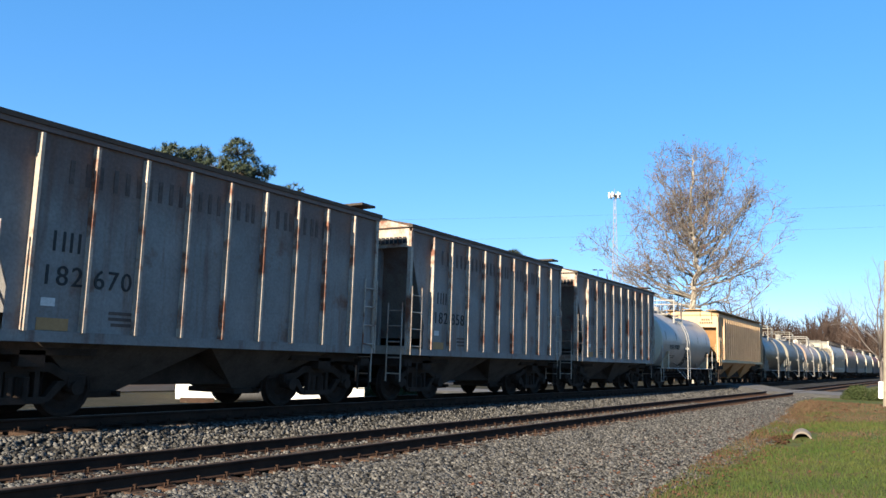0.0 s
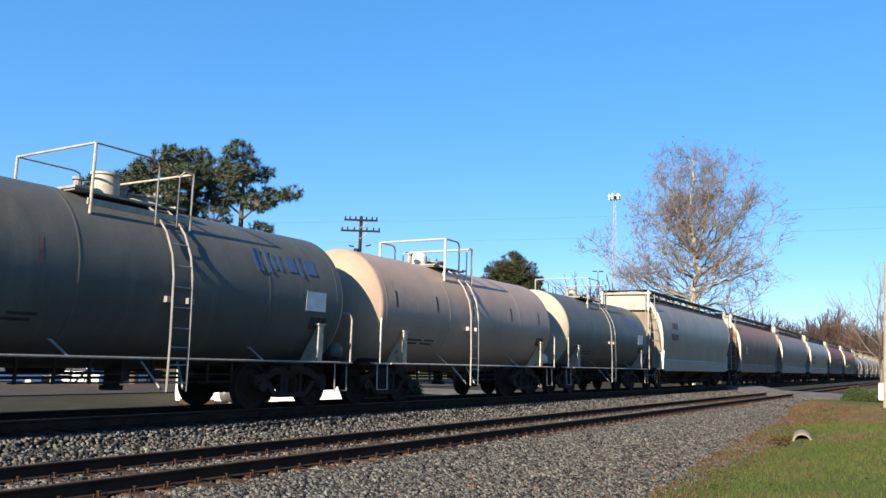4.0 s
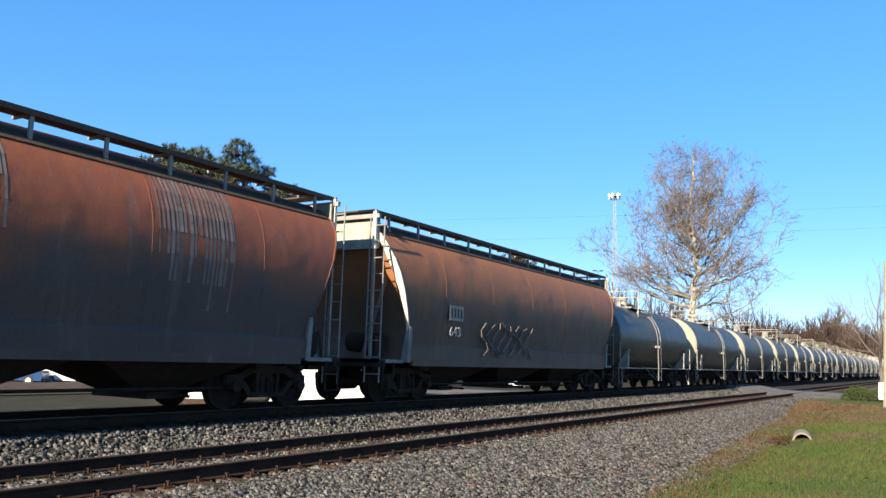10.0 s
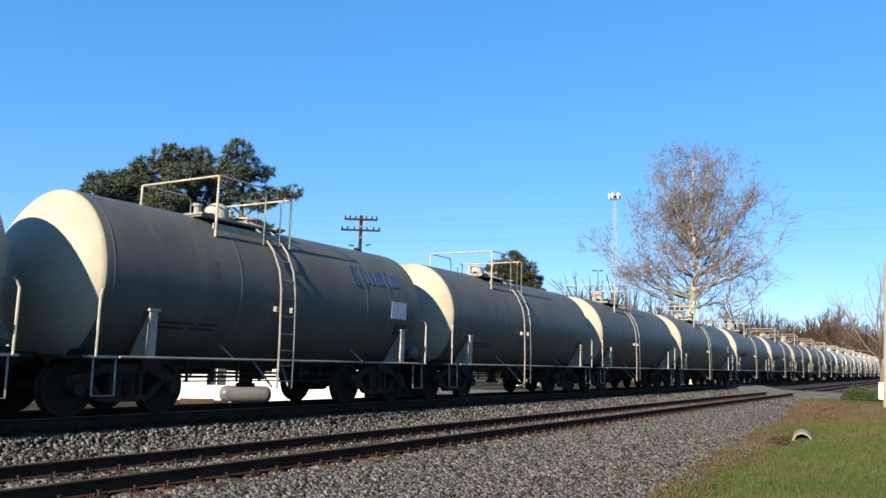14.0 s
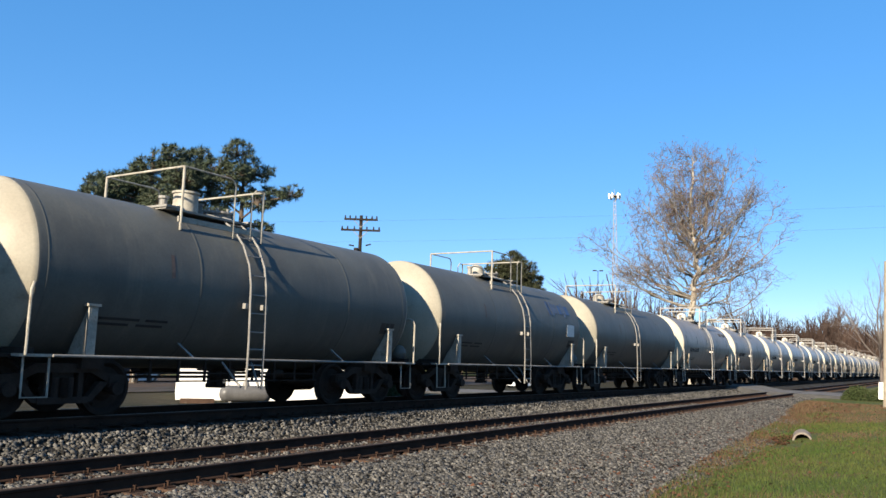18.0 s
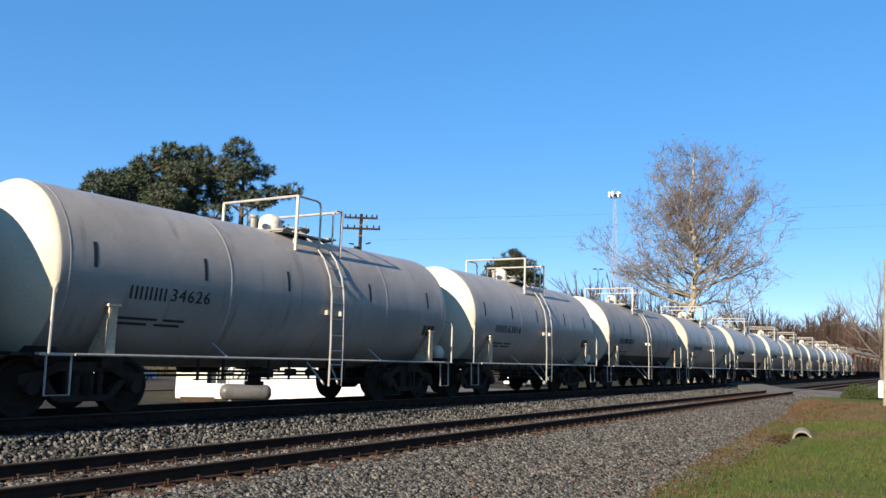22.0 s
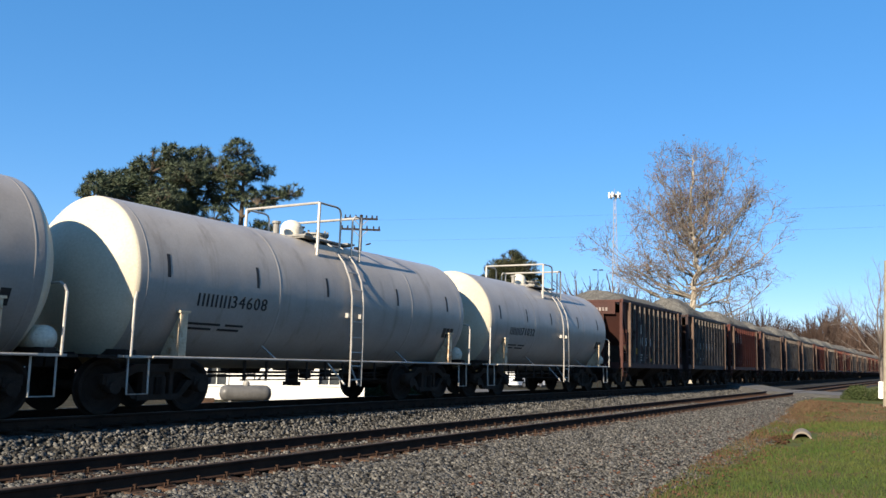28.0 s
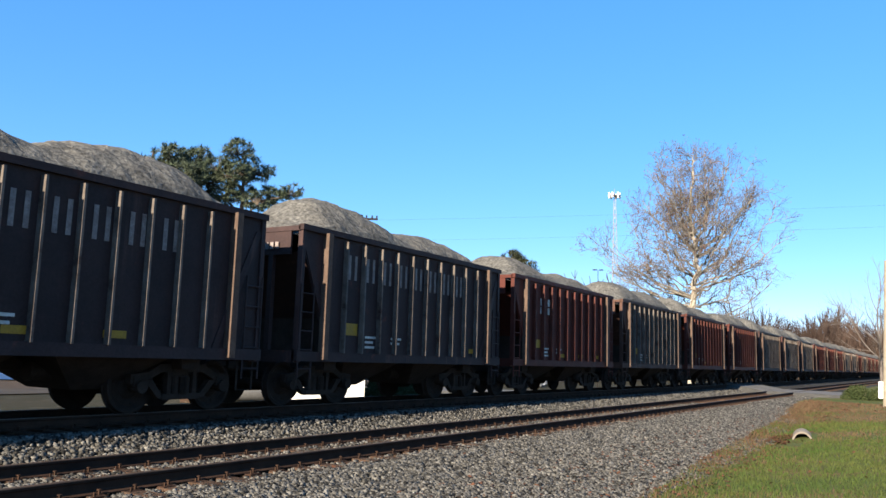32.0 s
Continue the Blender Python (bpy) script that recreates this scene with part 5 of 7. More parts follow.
def pine(x, y, z, crown, label, seed, dense=40, clump=0.75, name="pine_tree"):
    """crown: (dx, dy, dz, radius, flatness) lobes of foliage above the foot."""
    rnd = random.Random(seed)
    t = thing(name, label, "tree")
    t.location = (x, y, z)
    wood, needles = Geo(), Geo()
    top = max(c[2] for c in crown)
    ax = sum(c[0] for c in crown) / len(crown)
    wood.cyl((ax * 0.5, 0, -0.5), (ax, 0, top * 0.55), 0.32, 9, 0.24, False).cyl((ax, 0, top * 0.55), (ax * 0.9, 0, top), 0.24, 8, 0.06, False)
    for cx, cy, cz, r, fl in crown:
        hub = Vector((cx, cy, cz - r * 0.45 * fl))
        wood.cyl((ax, 0, max(top * 0.3, cz - r * 0.9)), hub, 0.1, 6, 0.05, False)
        for k in range(int(dense * r * r)):
            v = Vector((rnd.gauss(0, 1), rnd.gauss(0, 1), rnd.gauss(0, 1))).normalized() * r * rnd.uniform(0.3, 1.0) ** 0.5
            v.z *= fl
            c = Vector((cx, cy, cz)) + v
            if noise.noise(c * 0.9 + Vector((seed, 0, 0))) < -0.18:
                continue
            if rnd.random() < 0.5:
                wood.cyl(hub, c, 0.03, 3, 0.012, False)
            s = clump * rnd.uniform(0.7, 1.2)
            # a tuft: thin needles that spread from the twig's end, mostly upwards
            for b in range(22):
                d = Vector((rnd.gauss(0, 1), rnd.gauss(0, 1), rnd.gauss(0.25, 0.8))).normalized()
                w = d.orthogonal().normalized() * s * 0.075
                o = c + d * s * 0.12
                needles.add([o - w, o + d * s * rnd.uniform(0.55, 1.0), o + w], [(0, 1, 2)])
    raw_part("trunk", wood, M_BARK, t)
    raw_part("crown", needles, M_NEEDLE_D if name == "evergreen_tree" else M_NEEDLE, t)
    return t


# ---- the train ----
WAY_T = [0, 0.5, 1, 1.5, 2, 2.5, 3, 5.5, 6, 6.5, 7, 7.5, 8, 8.5, 9, 9.5, 10, 10.5, 11, 11.5, 12, 12.5, 13, 13.5, 14, 16.5, 17, 17.5, 18, 18.5, 19, 19.5, 20, 20.5, 21, 21.5, 22, 22.5, 23, 23.5, 24, 24.5, 25, 27.5, 28, 28.5, 29, 29.5, 30, 30.5, 31, 31.5, 32]
WAY_S = [-1.55, 7.34, 16.13, 24.95, 33.7, 42.36, 50.97, 94.32, 103.05, 111.79, 120.47, 129.2, 138.17, 147.16, 155.81, 164.75, 173.18, 182.11, 191.28, 200.44, 209.47, 218.32, 227.15, 236.26, 245.02, 289.24, 298.18, 307.09,
         315.84, 324.5, 333.17, 341.71, 350.11, 358.64, 367.23, 376.08, 384.94, 393.68, 402.28, 410.81, 419.43, 428.07, 437.02, 480.54, 488.99, 496.46, 505.21, 513.84, 522.75, 531.61, 540.26, 548.8, 557.4]
TRAIN = []


def couple(car, front, rear):
    """Puts a car into the train by where its ends stand when the clip starts."""
    TRAIN.append((car, (front + rear) / 2))
    car.location = (XM, (front + rear) / 2, ZM)
    return car


def nw(front, rear, number, label):
    c = couple(covered_hopper(rear - front, 9, M_NW, M_NW_RIB, M_ROOF, label, first=0.97, last=0.97), front, rear)
    h = c["h"]
    for k, word in enumerate(number.split()):
        side_writing(c, word, 0.42, -h + 1.52 + 0.86 * k, (1.522, 2.1), M_INK)
    for o in (-0.2, -0.05, 0.07, 0.2):
        bars(c, -h + 1.55 + o, (1.522, 2.62), 0, [((0, 1),)], 0.045, 0.3, 0, M_INK, "company_mark")
    for a, b in ((0, .06), (.08, .14), (.16, .21), (.23, .28), (.3, .35), (.37, .42), (.44, .49), (.53, .57), (.59, .63), (.68, .74), (.76, .8), (.82, .87), (.89, .93), (.95, 1)):
        for e in (a + 0.008, b - 0.008):
            bars(c, -0.1 + (e - 0.5) * length_of(c) * 0.66, (1.525, 3.68), 0, [((0, 1),)], 0.075, 0.36, 0, M_FADE, "company_name")
    bars(c, -h + 1.43, (1.525, 1.4), 0, [((0, 1),)], 0.5, 0.18, 0, M_YEL_S, "yellow_plate")
    bars(c, -h + 1.33, (1.525, 1.72), 0, [((0, 1),)], 0.22, 0.12, 0, M_SIGN, "white_plate")
    bars(c, -h + 2.6, (1.525, 1.62), 0, [((0, 0.9),), ((0, 1),), ((0.1, 0.9),)], 0.5, 0.05, 0.04, M_FADE)
    g = Geo()
    for i in range(7):
        g.box(0.6 + 0.13 * i, -h - 0.06, 3.95, 0.09, 0.02, 0.16)
    part("stencil_bar", g, M_INK, c)
    return c


def length_of(c):
    return 2 * c["h"]


nw(4.01, 13.28, "182 670", "weathered grey two-bay covered hopper car with rusty ribs")
nw(14.63, 23.86, "182 858", "grey covered hopper car with pale worn ribs")
nw(25.23, 34.35, "", "grey covered hopper car streaked with rust")


# where the ladder stands on each tank car, from its middle, by the car's front
LADDER_AT = {35.9: -0.6, 61.85: 0.25, 72.56: 0.08, 83.4: -0.7, 216.9: 0.3, 229.3: -0.15, 242.0: -1.03, 252.8: -0.55, 263.4: -0.67, 274.6: -1.0, 298.6: 0.27, 311.1: 0.5, 322.5: -0.55, 333.6: 0.06, 344.8: -0.83, 357.0: 0.18, 369.05: -0.88, 381.0: -0.16, 391.95: 0.74, 404.5: 0.12, 415.25: -0.25, 426.8: 0.23, 437.8: 0.32, 450.35: 0.33, 461.35: -0.5, 485.2: 0.21, 497.4: 0.26, 509.5: 0.39}
NOSE = {242.0: -0.1}


def tank(front, rear, shell, number, label, **kw):
    marks = {k: kw.pop(k) for k in ("logo", "size", "ink", "z", "y") if k in kw}
    c = couple(tank_car(rear - front, shell, label, ly=LADDER_AT.get(front), nose=NOSE.get(front, 0.1), **kw), front, rear)
    tank_marks(c, number, **marks)
    return c


km = tank(35.9, 45.5, M_WHITE, "71022", "light grey tank car with white top railing")
tag_ = Geo()
rs = random.Random(8)
for row, (z0, y0, n) in enumerate(((1.98, -0.5, 4), (1.72, -0.52, 6), (1.46, -0.46, 6), (1.2, -0.42, 5))):
    for i in range(n):
        pts = []
        turns, lean = rs.uniform(3.5, 7.0), rs.uniform(-0.5, 0.5)
        for k in range(9):
            a = lean + turns * k / 8
            (tx, tz), ta = tank_side(z0 + 0.11 * math.sin(a * 1.15) + rs.uniform(-0.02, 0.02))
            pts.append((tx + 0.004, y0 + 0.135 * i + 0.075 * math.cos(a) + rs.uniform(-0.02, 0.02), tz))
        tag_.tube(pts, 0.01, 4)
part("sprayed_scrawl", tag_, M_INK, km, "dark sprayed scrawl")
yl = couple(covered_hopper(13.6, 19, M_YEL, M_YEL_RIB, M_YEL_ROOF, "yellow covered hopper car with many thin ribs", bays=3, top=4.1, walkway=True, rib_w=0.085, sill=1.5, first=1.28, last=1.35, side_tone=M_YEL_S, panel=0.72, panel_mat=M_YEL), 46.75, 60.35)
for i, ch in enumerate("260162"):
    side_writing(yl, ch, 0.46, -3.75 + 0.37 * i, (1.525, 2.35), M_INK)
bars(yl, -3.1, (1.525, 3.0), 0, [((0, 0.15), (0.22, 0.37), (0.6, 0.75), (0.8, 0.95))], 1.6, 0.36, 0, M_INK, "company_mark")
end_mark = Geo()
for row, (n, z) in enumerate(((4, 3.82), (6, 3.64))):
    for i in range(n):
        end_mark.box(0.55 + 0.13 * i + (0.1 if row == 0 else 0), -6.855, z, 0.07, 0.02, 0.1)
part("stencil_bar", end_mark, M_INK, yl)
# a black hourglass over a bar, the owner's plain mark
glass = Geo().prism([(-0.27, 0.36), (-0.27, 0.28), (-0.05, 0.02), (-0.05, -0.02), (-0.27, -0.28), (-0.27, -0.36), (0.27, -0.36), (0.27, -0.28), (0.05, -0.02), (0.05, 0.02), (0.27, 0.28), (0.27, 0.36)], 1.522, 1.526, "x")
part("company_mark", glass, M_INK, yl, "black hourglass mark").location = (0, 3.93, 2.98)
bars(yl, 3.93, (1.525, 2.52), 0, [((0, 1),)], 0.5, 0.1, 0, M_INK, "company_mark")
tank(61.85, 71.4, M_DARK_T, "", "dark stained tank car with dull fittings", dome=1, seams=4)
tank(72.56, 82.3, M_GREY_T, "", "blue-grey tank car with dark company lettering", logo=True, dome=1)
tank(83.4, 93.3, M_TAN_T, "", "pinkish tan tank car", accent=M_CREAM)
tank(94.5, 103.67, M_GREY_T, "", "grey tank car with large blue lettering", logo=True)
e1 = couple(round_hopper(15.2, M_ACF_G, "pale grey round-sided covered hopper car"), 104.7, 119.9)
e2 = couple(round_hopper(15.1, M_ACF_B, "brown rusted round-sided covered hopper car"), 121.8, 136.95)
e3 = couple(round_hopper(15.6, M_ACF_GB, "grey round-sided covered hopper car with rust bloom"), 137.9, 153.5)
e4 = couple(round_hopper(15.5, M_ACF_G, "light grey round-sided covered hopper car"), 154.85, 170.4)
e5 = couple(round_hopper(15.5, M_ACF_R, "rust red round-sided covered hopper car with pale stripes", stripes=4), 171.4, 186.95)
e6 = couple(round_hopper(15.8, M_ACF_O, "orange rusted round-sided covered hopper car with sprayed scrawl"), 188.4, 204.2)
side_writing(e1, "76539", 0.42, -4.9, (1.6, 2.5), M_INK)
bars(e1, -4.9, (1.6, 3.05), 0, [((0, 0.2), (0.27, 0.47), (0.54, 0.74), (0.8, 1))], 0.9, 0.3, 0, M_INK, "company_mark")
for c, y in ((e2, -4.9), (e6, -4.75), (e5, -4.75)):
    bars(c, y, (1.6, 2.3), 0, [((0, 1),)], 0.72, 0.4, 0, M_PATCH, "number_plate_patch")
    bars(c, y, (1.607, 2.3), 0, [((0, 0.2), (0.27, 0.47), (0.54, 0.74), (0.8, 1))], 0.6, 0.24, 0, M_INK, "company_mark")
side_writing(e6, "643", 0.36, -4.75, (1.575, 1.8), M_INKW)
bars(e3, 2.9, (1.56, 2.05), 0, [((0, 1),)], 0.62, 0.36, 0, M_SIGN, "data_panel")
bars(e3, 2.9, (1.567, 2.05), 0, [((0.08, 0.48), (0.54, 0.92))], 0.62, 0.28, 0, M_INK, "data_panel")
bars(e4, -4.6, (1.59, 2.5), 0, [((0, 0.2), (0.27, 0.47), (0.54, 0.74), (0.8, 1)), ((0, 0.2), (0.27, 0.47), (0.54, 0.74), (0.8, 1))], 0.9, 0.28, 0.25, M_INK, "stencil_bar")
scrawl = Geo()
rs = random.Random(4)
for i in range(9):
    pts = [Vector((1.53, -3.1 + 0.36 * i + 0.25 * math.sin(k * 1.3 + i), 1.25 + 0.18 * k + rs.uniform(-0.06, 0.06))) for k in range(6)]
    scrawl.tube([p + Vector((0.004 + 0.012 * k * 0.5, 0, 0)) for k, p in enumerate(pts)], 0.025, 5)
part("sprayed_scrawl", scrawl, M_WORN, e6)

GREYS = "weathered grey tank car with sunlit end"
for f, r, shell, num, label, kw in (
        (204.8, 215.4, M_DARK_T, "", "dark stained tank car with drab railing", dict(dome=1, seams=5)),
        (216.9, 228.0, M_DARK_T, "", "long dark grey tank car with ribbed bands", dict(dome=1, seams=5, heads=M_HEAD_LIT_G)),
        (229.3, 240.5, M_GREY_T, "", GREYS, dict(dome=1, seams=4)),
        (242.0, 251.5, M_GREY_T, "", GREYS, dict(dome=1, seams=3)),
        (252.8, 262.1, M_GREY_T, "", "grey tank car with large blue lettering", dict(logo=True)),
        (263.4, 273.5, M_GREY_T, "", GREYS, {}),
        (274.6, 284.5, M_GREY_T, "", GREYS, dict(dome=1)),
        (285.7, 297.3, M_GREY_T, "", "grey tank car with large blue lettering", dict(logo=True, seams=4)),
        (298.6, 309.8, M_GREY_T, "200104", "grey banded tank car with faded number", dict(dome=1, seams=5, ink=M_INK)),
        (311.1, 321.0, M_GREY_T, "206058", "grey tank car with large blue lettering", dict(logo=True, ink=M_FADE)),
        (322.5, 332.4, M_GREY_T, "", GREYS, dict(dome=1)),
        (333.6, 343.5, M_GREY_T, "", "grey tank car with large blue lettering", dict(logo=True)),
        (344.8, 355.8, M_GREY_T, "", GREYS, {}),
        (357.0, 367.85, M_WHITE_D, "15348", "off-white tank car with black stencils", dict(accent=M_CREAM)),
        (369.05, 379.8, M_WHITE_D, "34639", "off-white tank car with black number", dict(accent=M_CREAM)),
        (381.0, 390.8, M_WHITE, "70043", "white tank car with black number", dict(accent=M_CREAM)),
        (391.95, 403.3, M_WHITE, "34626", "white tank car with dark drips and black number", dict(accent=M_CREAM)),
        (404.5, 413.9, M_WHITE, "63016", "white tank car with black stencils", dict(accent=M_CREAM)),
        (415.25, 425.5, M_WHITE_D, "801857", "off-white tank car with a black belly", dict(accent=M_CREAM, belly=2)),
        (426.8, 436.5, M_WHITE, "64942", "white tank car with sunlit end", dict(accent=M_CREAM)),
        (437.8, 449.25, M_WHITE, "300005", "white tank car with black lower half", dict(belly=True, seams=4)),
        (450.35, 460.2, M_WHITE, "64658", "white tank car with bold black number", dict(accent=M_CREAM, size=0.33)),
        (461.35, 471.3, M_WHITE_D, "04100", "off-white tank car with black number", dict(accent=M_CREAM)),
        (472.5, 484.0, M_WHITE_D, "", "long off-white tank car", dict(accent=M_CREAM, seams=4)),
        (485.2, 496.2, M_WHITE, "15326", "white tank car with bold black number", dict(accent=M_CREAM, size=0.33)),
        (497.4, 508.3, M_WHITE, "34608", "white tank car with bold black number", dict(accent=M_CREAM, size=0.33)),
        (509.5, 519.3, M_WHITE, "71032", "white tank car with tall white railing", dict(accent=M_CREAM, size=0.33))):
    t_car = tank(f, r, shell, num, label, **kw)
    if label.startswith("off-white tank car with black stencils"):
        p_, a_ = tank_side(3.0)
        side_writing(t_car, "CLAY SLURRY", 0.26, t_car["h"] - 1.6, p_, M_INK, a_, "letter")


def gon(front, rear, shell, label, seed, number="", ribs=None):
    c = couple(open_hopper(rear - front, shell, label, ribs or M_GON_RIB, seed=seed), front, rear)
    h = c["h"]
    if number:
        for i, ch in enumerate(number):
            side_writing(c, ch, 0.5, -h + 2.1 + 0.62 * i, (1.525, 2.15), M_INKW)
    rnd = random.Random(seed)
    bars(c, -h + 1.75, (1.525, 1.65), 0, [((0, 1),)], 0.5, 0.26, 0, M_YELLOW, "yellow_plate")
    for y in (-0.5, 1.1, h - 1.5):
        if rnd.random() < 0.75:
            bars(c, y, (1.525, 1.3), 0, [((0, 1),)], 0.42, 0.12, 0, M_YELLOW, "yellow_plate")
    bars(c, -h + 2.6, (1.525, 1.5), 0, [((0, 0.7),), ((0, 0.5),), ((0, 0.6),)], 0.6, 0.05, 0.06, M_INKW)
    bars(c, -h + 3.6, (1.525, 1.5), 0, [((0, 0.7),), ((0, 0.6),)], 0.6, 0.05, 0.06, M_INKW)
    g = Geo()
    for i in range(6):
        g.box(0.2 + 0.14 * i, -h - 0.075 + 0.06, 3.3, 0.09, 0.02, 0.14)
    part("stencil_bar", g, M_DUST, c)
    return c


g1 = gon(520.6, 529.4, M_GON_M, "maroon open hopper car heaped with stone", 1)
side_writing(g1, "101", 0.5, -2.0, (1.525, 2.05), M_INKW), side_writing(g1, "574", 0.5, -0.9, (1.525, 2.05), M_INKW)
bars(g1, -1.9, (1.525, 2.6), 0, [((0, 0.28), (0.36, 0.64), (0.72, 1))], 0.9, 0.4, 0, M_INKW, "company_mark")
g2 = gon(530.6, 539.4, M_GON_K, "black open hopper car heaped with stone", 2, "101435")
g3 = gon(540.3, 549.1, M_GON_R, "red oxide open hopper car heaped with stone", 3, ribs=M_GON_R)
bars(g3, -2.55, (1.53, 3.12), 0, [((0, 1),), ((0.1, 1),), ((0.25, 1),), ((0.1, 1),)], 0.62, 0.075, 0.07, M_INKW, "company_mark")
for o_ in (-1.95, -1.25):
    bars(g3, o_, (1.53, 2.9), 0, [((0, 1),)], 0.56, 0.52, 0, M_INKW, "company_mark")
g4 = gon(550.3, 559.1, M_GON_M, "dark maroon open hopper car with faded white letters", 4)
side_writing(g4, "9", 0.56, 0.66, (1.525, 2.1), M_DUST), side_writing(g4, "9", 0.56, 1.31, (1.525, 2.1), M_DUST)
g5 = gon(560.1, 568.6, M_GON_K, "black open hopper car with faded white letters", 5)
g6 = gon(569.6, 578.3, M_GON_K, "black open hopper car heaped with stone", 6)
for c in (TRAIN[-3][0], g5, g6):
    for i in range(8):
        for o in (-0.11, 0.11):
            bars(c, -2.6 + 0.66 * i + o, (1.525, 3.0), 0, [((0, 1),)], 0.085, 0.54, 0, M_DUST, "company_name")
g7 = gon(579.2, 587.9, M_GON_R, "red oxide open hopper car heaped with stone", 7, ribs=M_GON_R)
bars(g7, -1.9, (1.53, 3.0), 0, [((0, 0.4), (0.5, 1)), ((0, 0.4), (0.5, 1))], 1.1, 0.22, 0.06, M_INKW, "company_mark")
_protos = [gon(589.0 + 9.75 * i, 597.75 + 9.75 * i, m, lb + " open hopper car heaped with stone", 20 + i, ribs=rb) for i, (m, lb, rb) in enumerate(((M_GON_B, "brown", M_GON_RIB), (M_GON_R, "red oxide", M_GON_R), (M_GON_R, "red brown", M_GON_R), (M_GON_K, "black", M_GON_RIB), (M_GON_M, "maroon", M_GON_RIB)))]
for i in range(5, 24):
    src = _protos[(1, 2, 0, 4, 1, 3, 2)[i % 7]]
    TRAIN.append((copy_thing(src, pose(XM, 593.375 + 9.75 * i, ZM)), 593.375 + 9.75 * i))


def motions():
    """The train rolls towards -y; the wheels turn with the way it has gone."""
    for car, y in TRAIN:
        walk(car, [(t, pose(XM, y - s, ZM)) for t, s in zip(WAY_T, WAY_S)])
    first = {}
    for ob in list(scene.objects):
        if "end" in ob.keys() and ob.name.startswith("wheelset"):
            e = ob["end"]
            if e not in first:
                rows = []
                for k in range(32 * FPS + 1):
                    t = k / FPS
                    rows.append((t, pose(0, e * 0.889, 0.457, math.degrees(float(np.interp(t, WAY_T, WAY_S)) / 0.457))))
                walk(ob, rows)
                first[e] = ob
            else:
                ob.rotation_mode = "QUATERNION"
                ad = ob.animation_data_create()
                ad.action = first[e].animation_data.action
                ad.action_slot = first[e].animation_data.action_slot




# ---- trees and woods ----
def turned(x, y, z, rz):
    return pose(x, y, z, 0, 0, rz)


M_BOUGH = mat("grey_sycamore_bough", (0.22, 0.2, 0.17), (0.145, 0.13, 0.112), 0.9, 0, 0.7, 12, 0.2, (0.0975, 0.073, 0.054), 0.4, 1.2, contrast=0.3, spec=0.08)


def big_sycamore():
    """Pale trunk and leader, a dozen long crooked limbs, and fine twigs along each of them."""
    rnd = random.Random(11)
    t = thing("sycamore_tree", "tall bare sycamore with pale bark and a few dry leaves", "tree")
    t.matrix_basis = turned(-24.4, 94.9, -1.0, 14.4)
    trunk, boughs, twigs, tips = Geo(), Geo(), Geo(), []

    def bough(g, pts, r0, r1):
        """A bent limb through its points, thinning to its end; gives back a finer path."""
        path = []
        for i in range(len(pts) - 1):
            p0, p1, p2, p3 = pts[max(0, i - 1)], pts[i], pts[i + 1], pts[min(len(pts) - 1, i + 2)]
            for k in range(5):
                s = k / 5
                path.append(0.5 * (2 * p1 + (p2 - p0) * s + (2 * p0 - 5 * p1 + 4 * p2 - p3) * s * s + (3 * p1 - p0 - 3 * p2 + p3) * s ** 3))
        path.append(pts[-1])
        path = [path[0]] + [q + Vector((rnd.gauss(0, 0.13), rnd.gauss(0, 0.13), rnd.gauss(0, 0.1))) for q in path[1:]]
        n = len(path) - 1
        for i in range(n):
            g.cyl(path[i], path[i + 1], r0 + (r1 - r0) * i / n, 7, r0 + (r1 - r0) * (i + 1) / n, False)
        return path

    V = Vector
    lead = bough(trunk, [V((0, 0, -0.4)), V((-0.2, 0, 6)), V((0.2, 0, 11)), V((0.5, 0.2, 15)), V((-0.2, 0, 19.5)), V((0.1, 0, 23.8)), V((0.3, 0, 27.0))], 0.46, 0.05)
    # how far the crown reaches to either side at each height
    HZ = (6.5, 9, 12, 14, 16, 18, 20, 23, 25, 27, 28.6)
    LEFT, RIGHT = (2.5, 4.6, 6.2, 7.2, 7.6, 7.4, 7.0, 6.4, 5.8, 4.8, 1.0), (3.5, 6.6, 9.0, 9.8, 10.4, 10.6, 9.2, 8.4, 7.6, 5.6, 1.0)

    def shoots(path, lo, each, size):
        for j in range(lo, len(path), 2):
            dr = (path[j] - path[j - 1]).normalized()
            for m in range(each):
                side = V((rnd.gauss(0, 1), rnd.gauss(0, 1), rnd.gauss(0.35, 0.7))).normalized()
                grow(twigs, tips, rnd, path[j], (dr * 0.6 + side).normalized(), size * rnd.uniform(0.7, 1.3), 0.021, 2, 0.8, 0.05, 3, 0.4, (1, 3), 0.75, 0.72)

    ends = []
    for i in range(46):
        z1 = 10.5 + 16.9 * ((i + rnd.random()) / 46) ** 0.72
        a = 2.399963 * i
        c, sn = math.cos(a), math.sin(a)
        reach = float(np.interp(z1, HZ, RIGHT if c > 0 else LEFT)) * rnd.uniform(0.62, 0.96)
        ends.append((V((c * reach, sn * min(reach, 6.5), z1)), max(6.5, min(19.5, 1.2 + z1 * 0.62 + rnd.uniform(-1.6, 1.4)))))
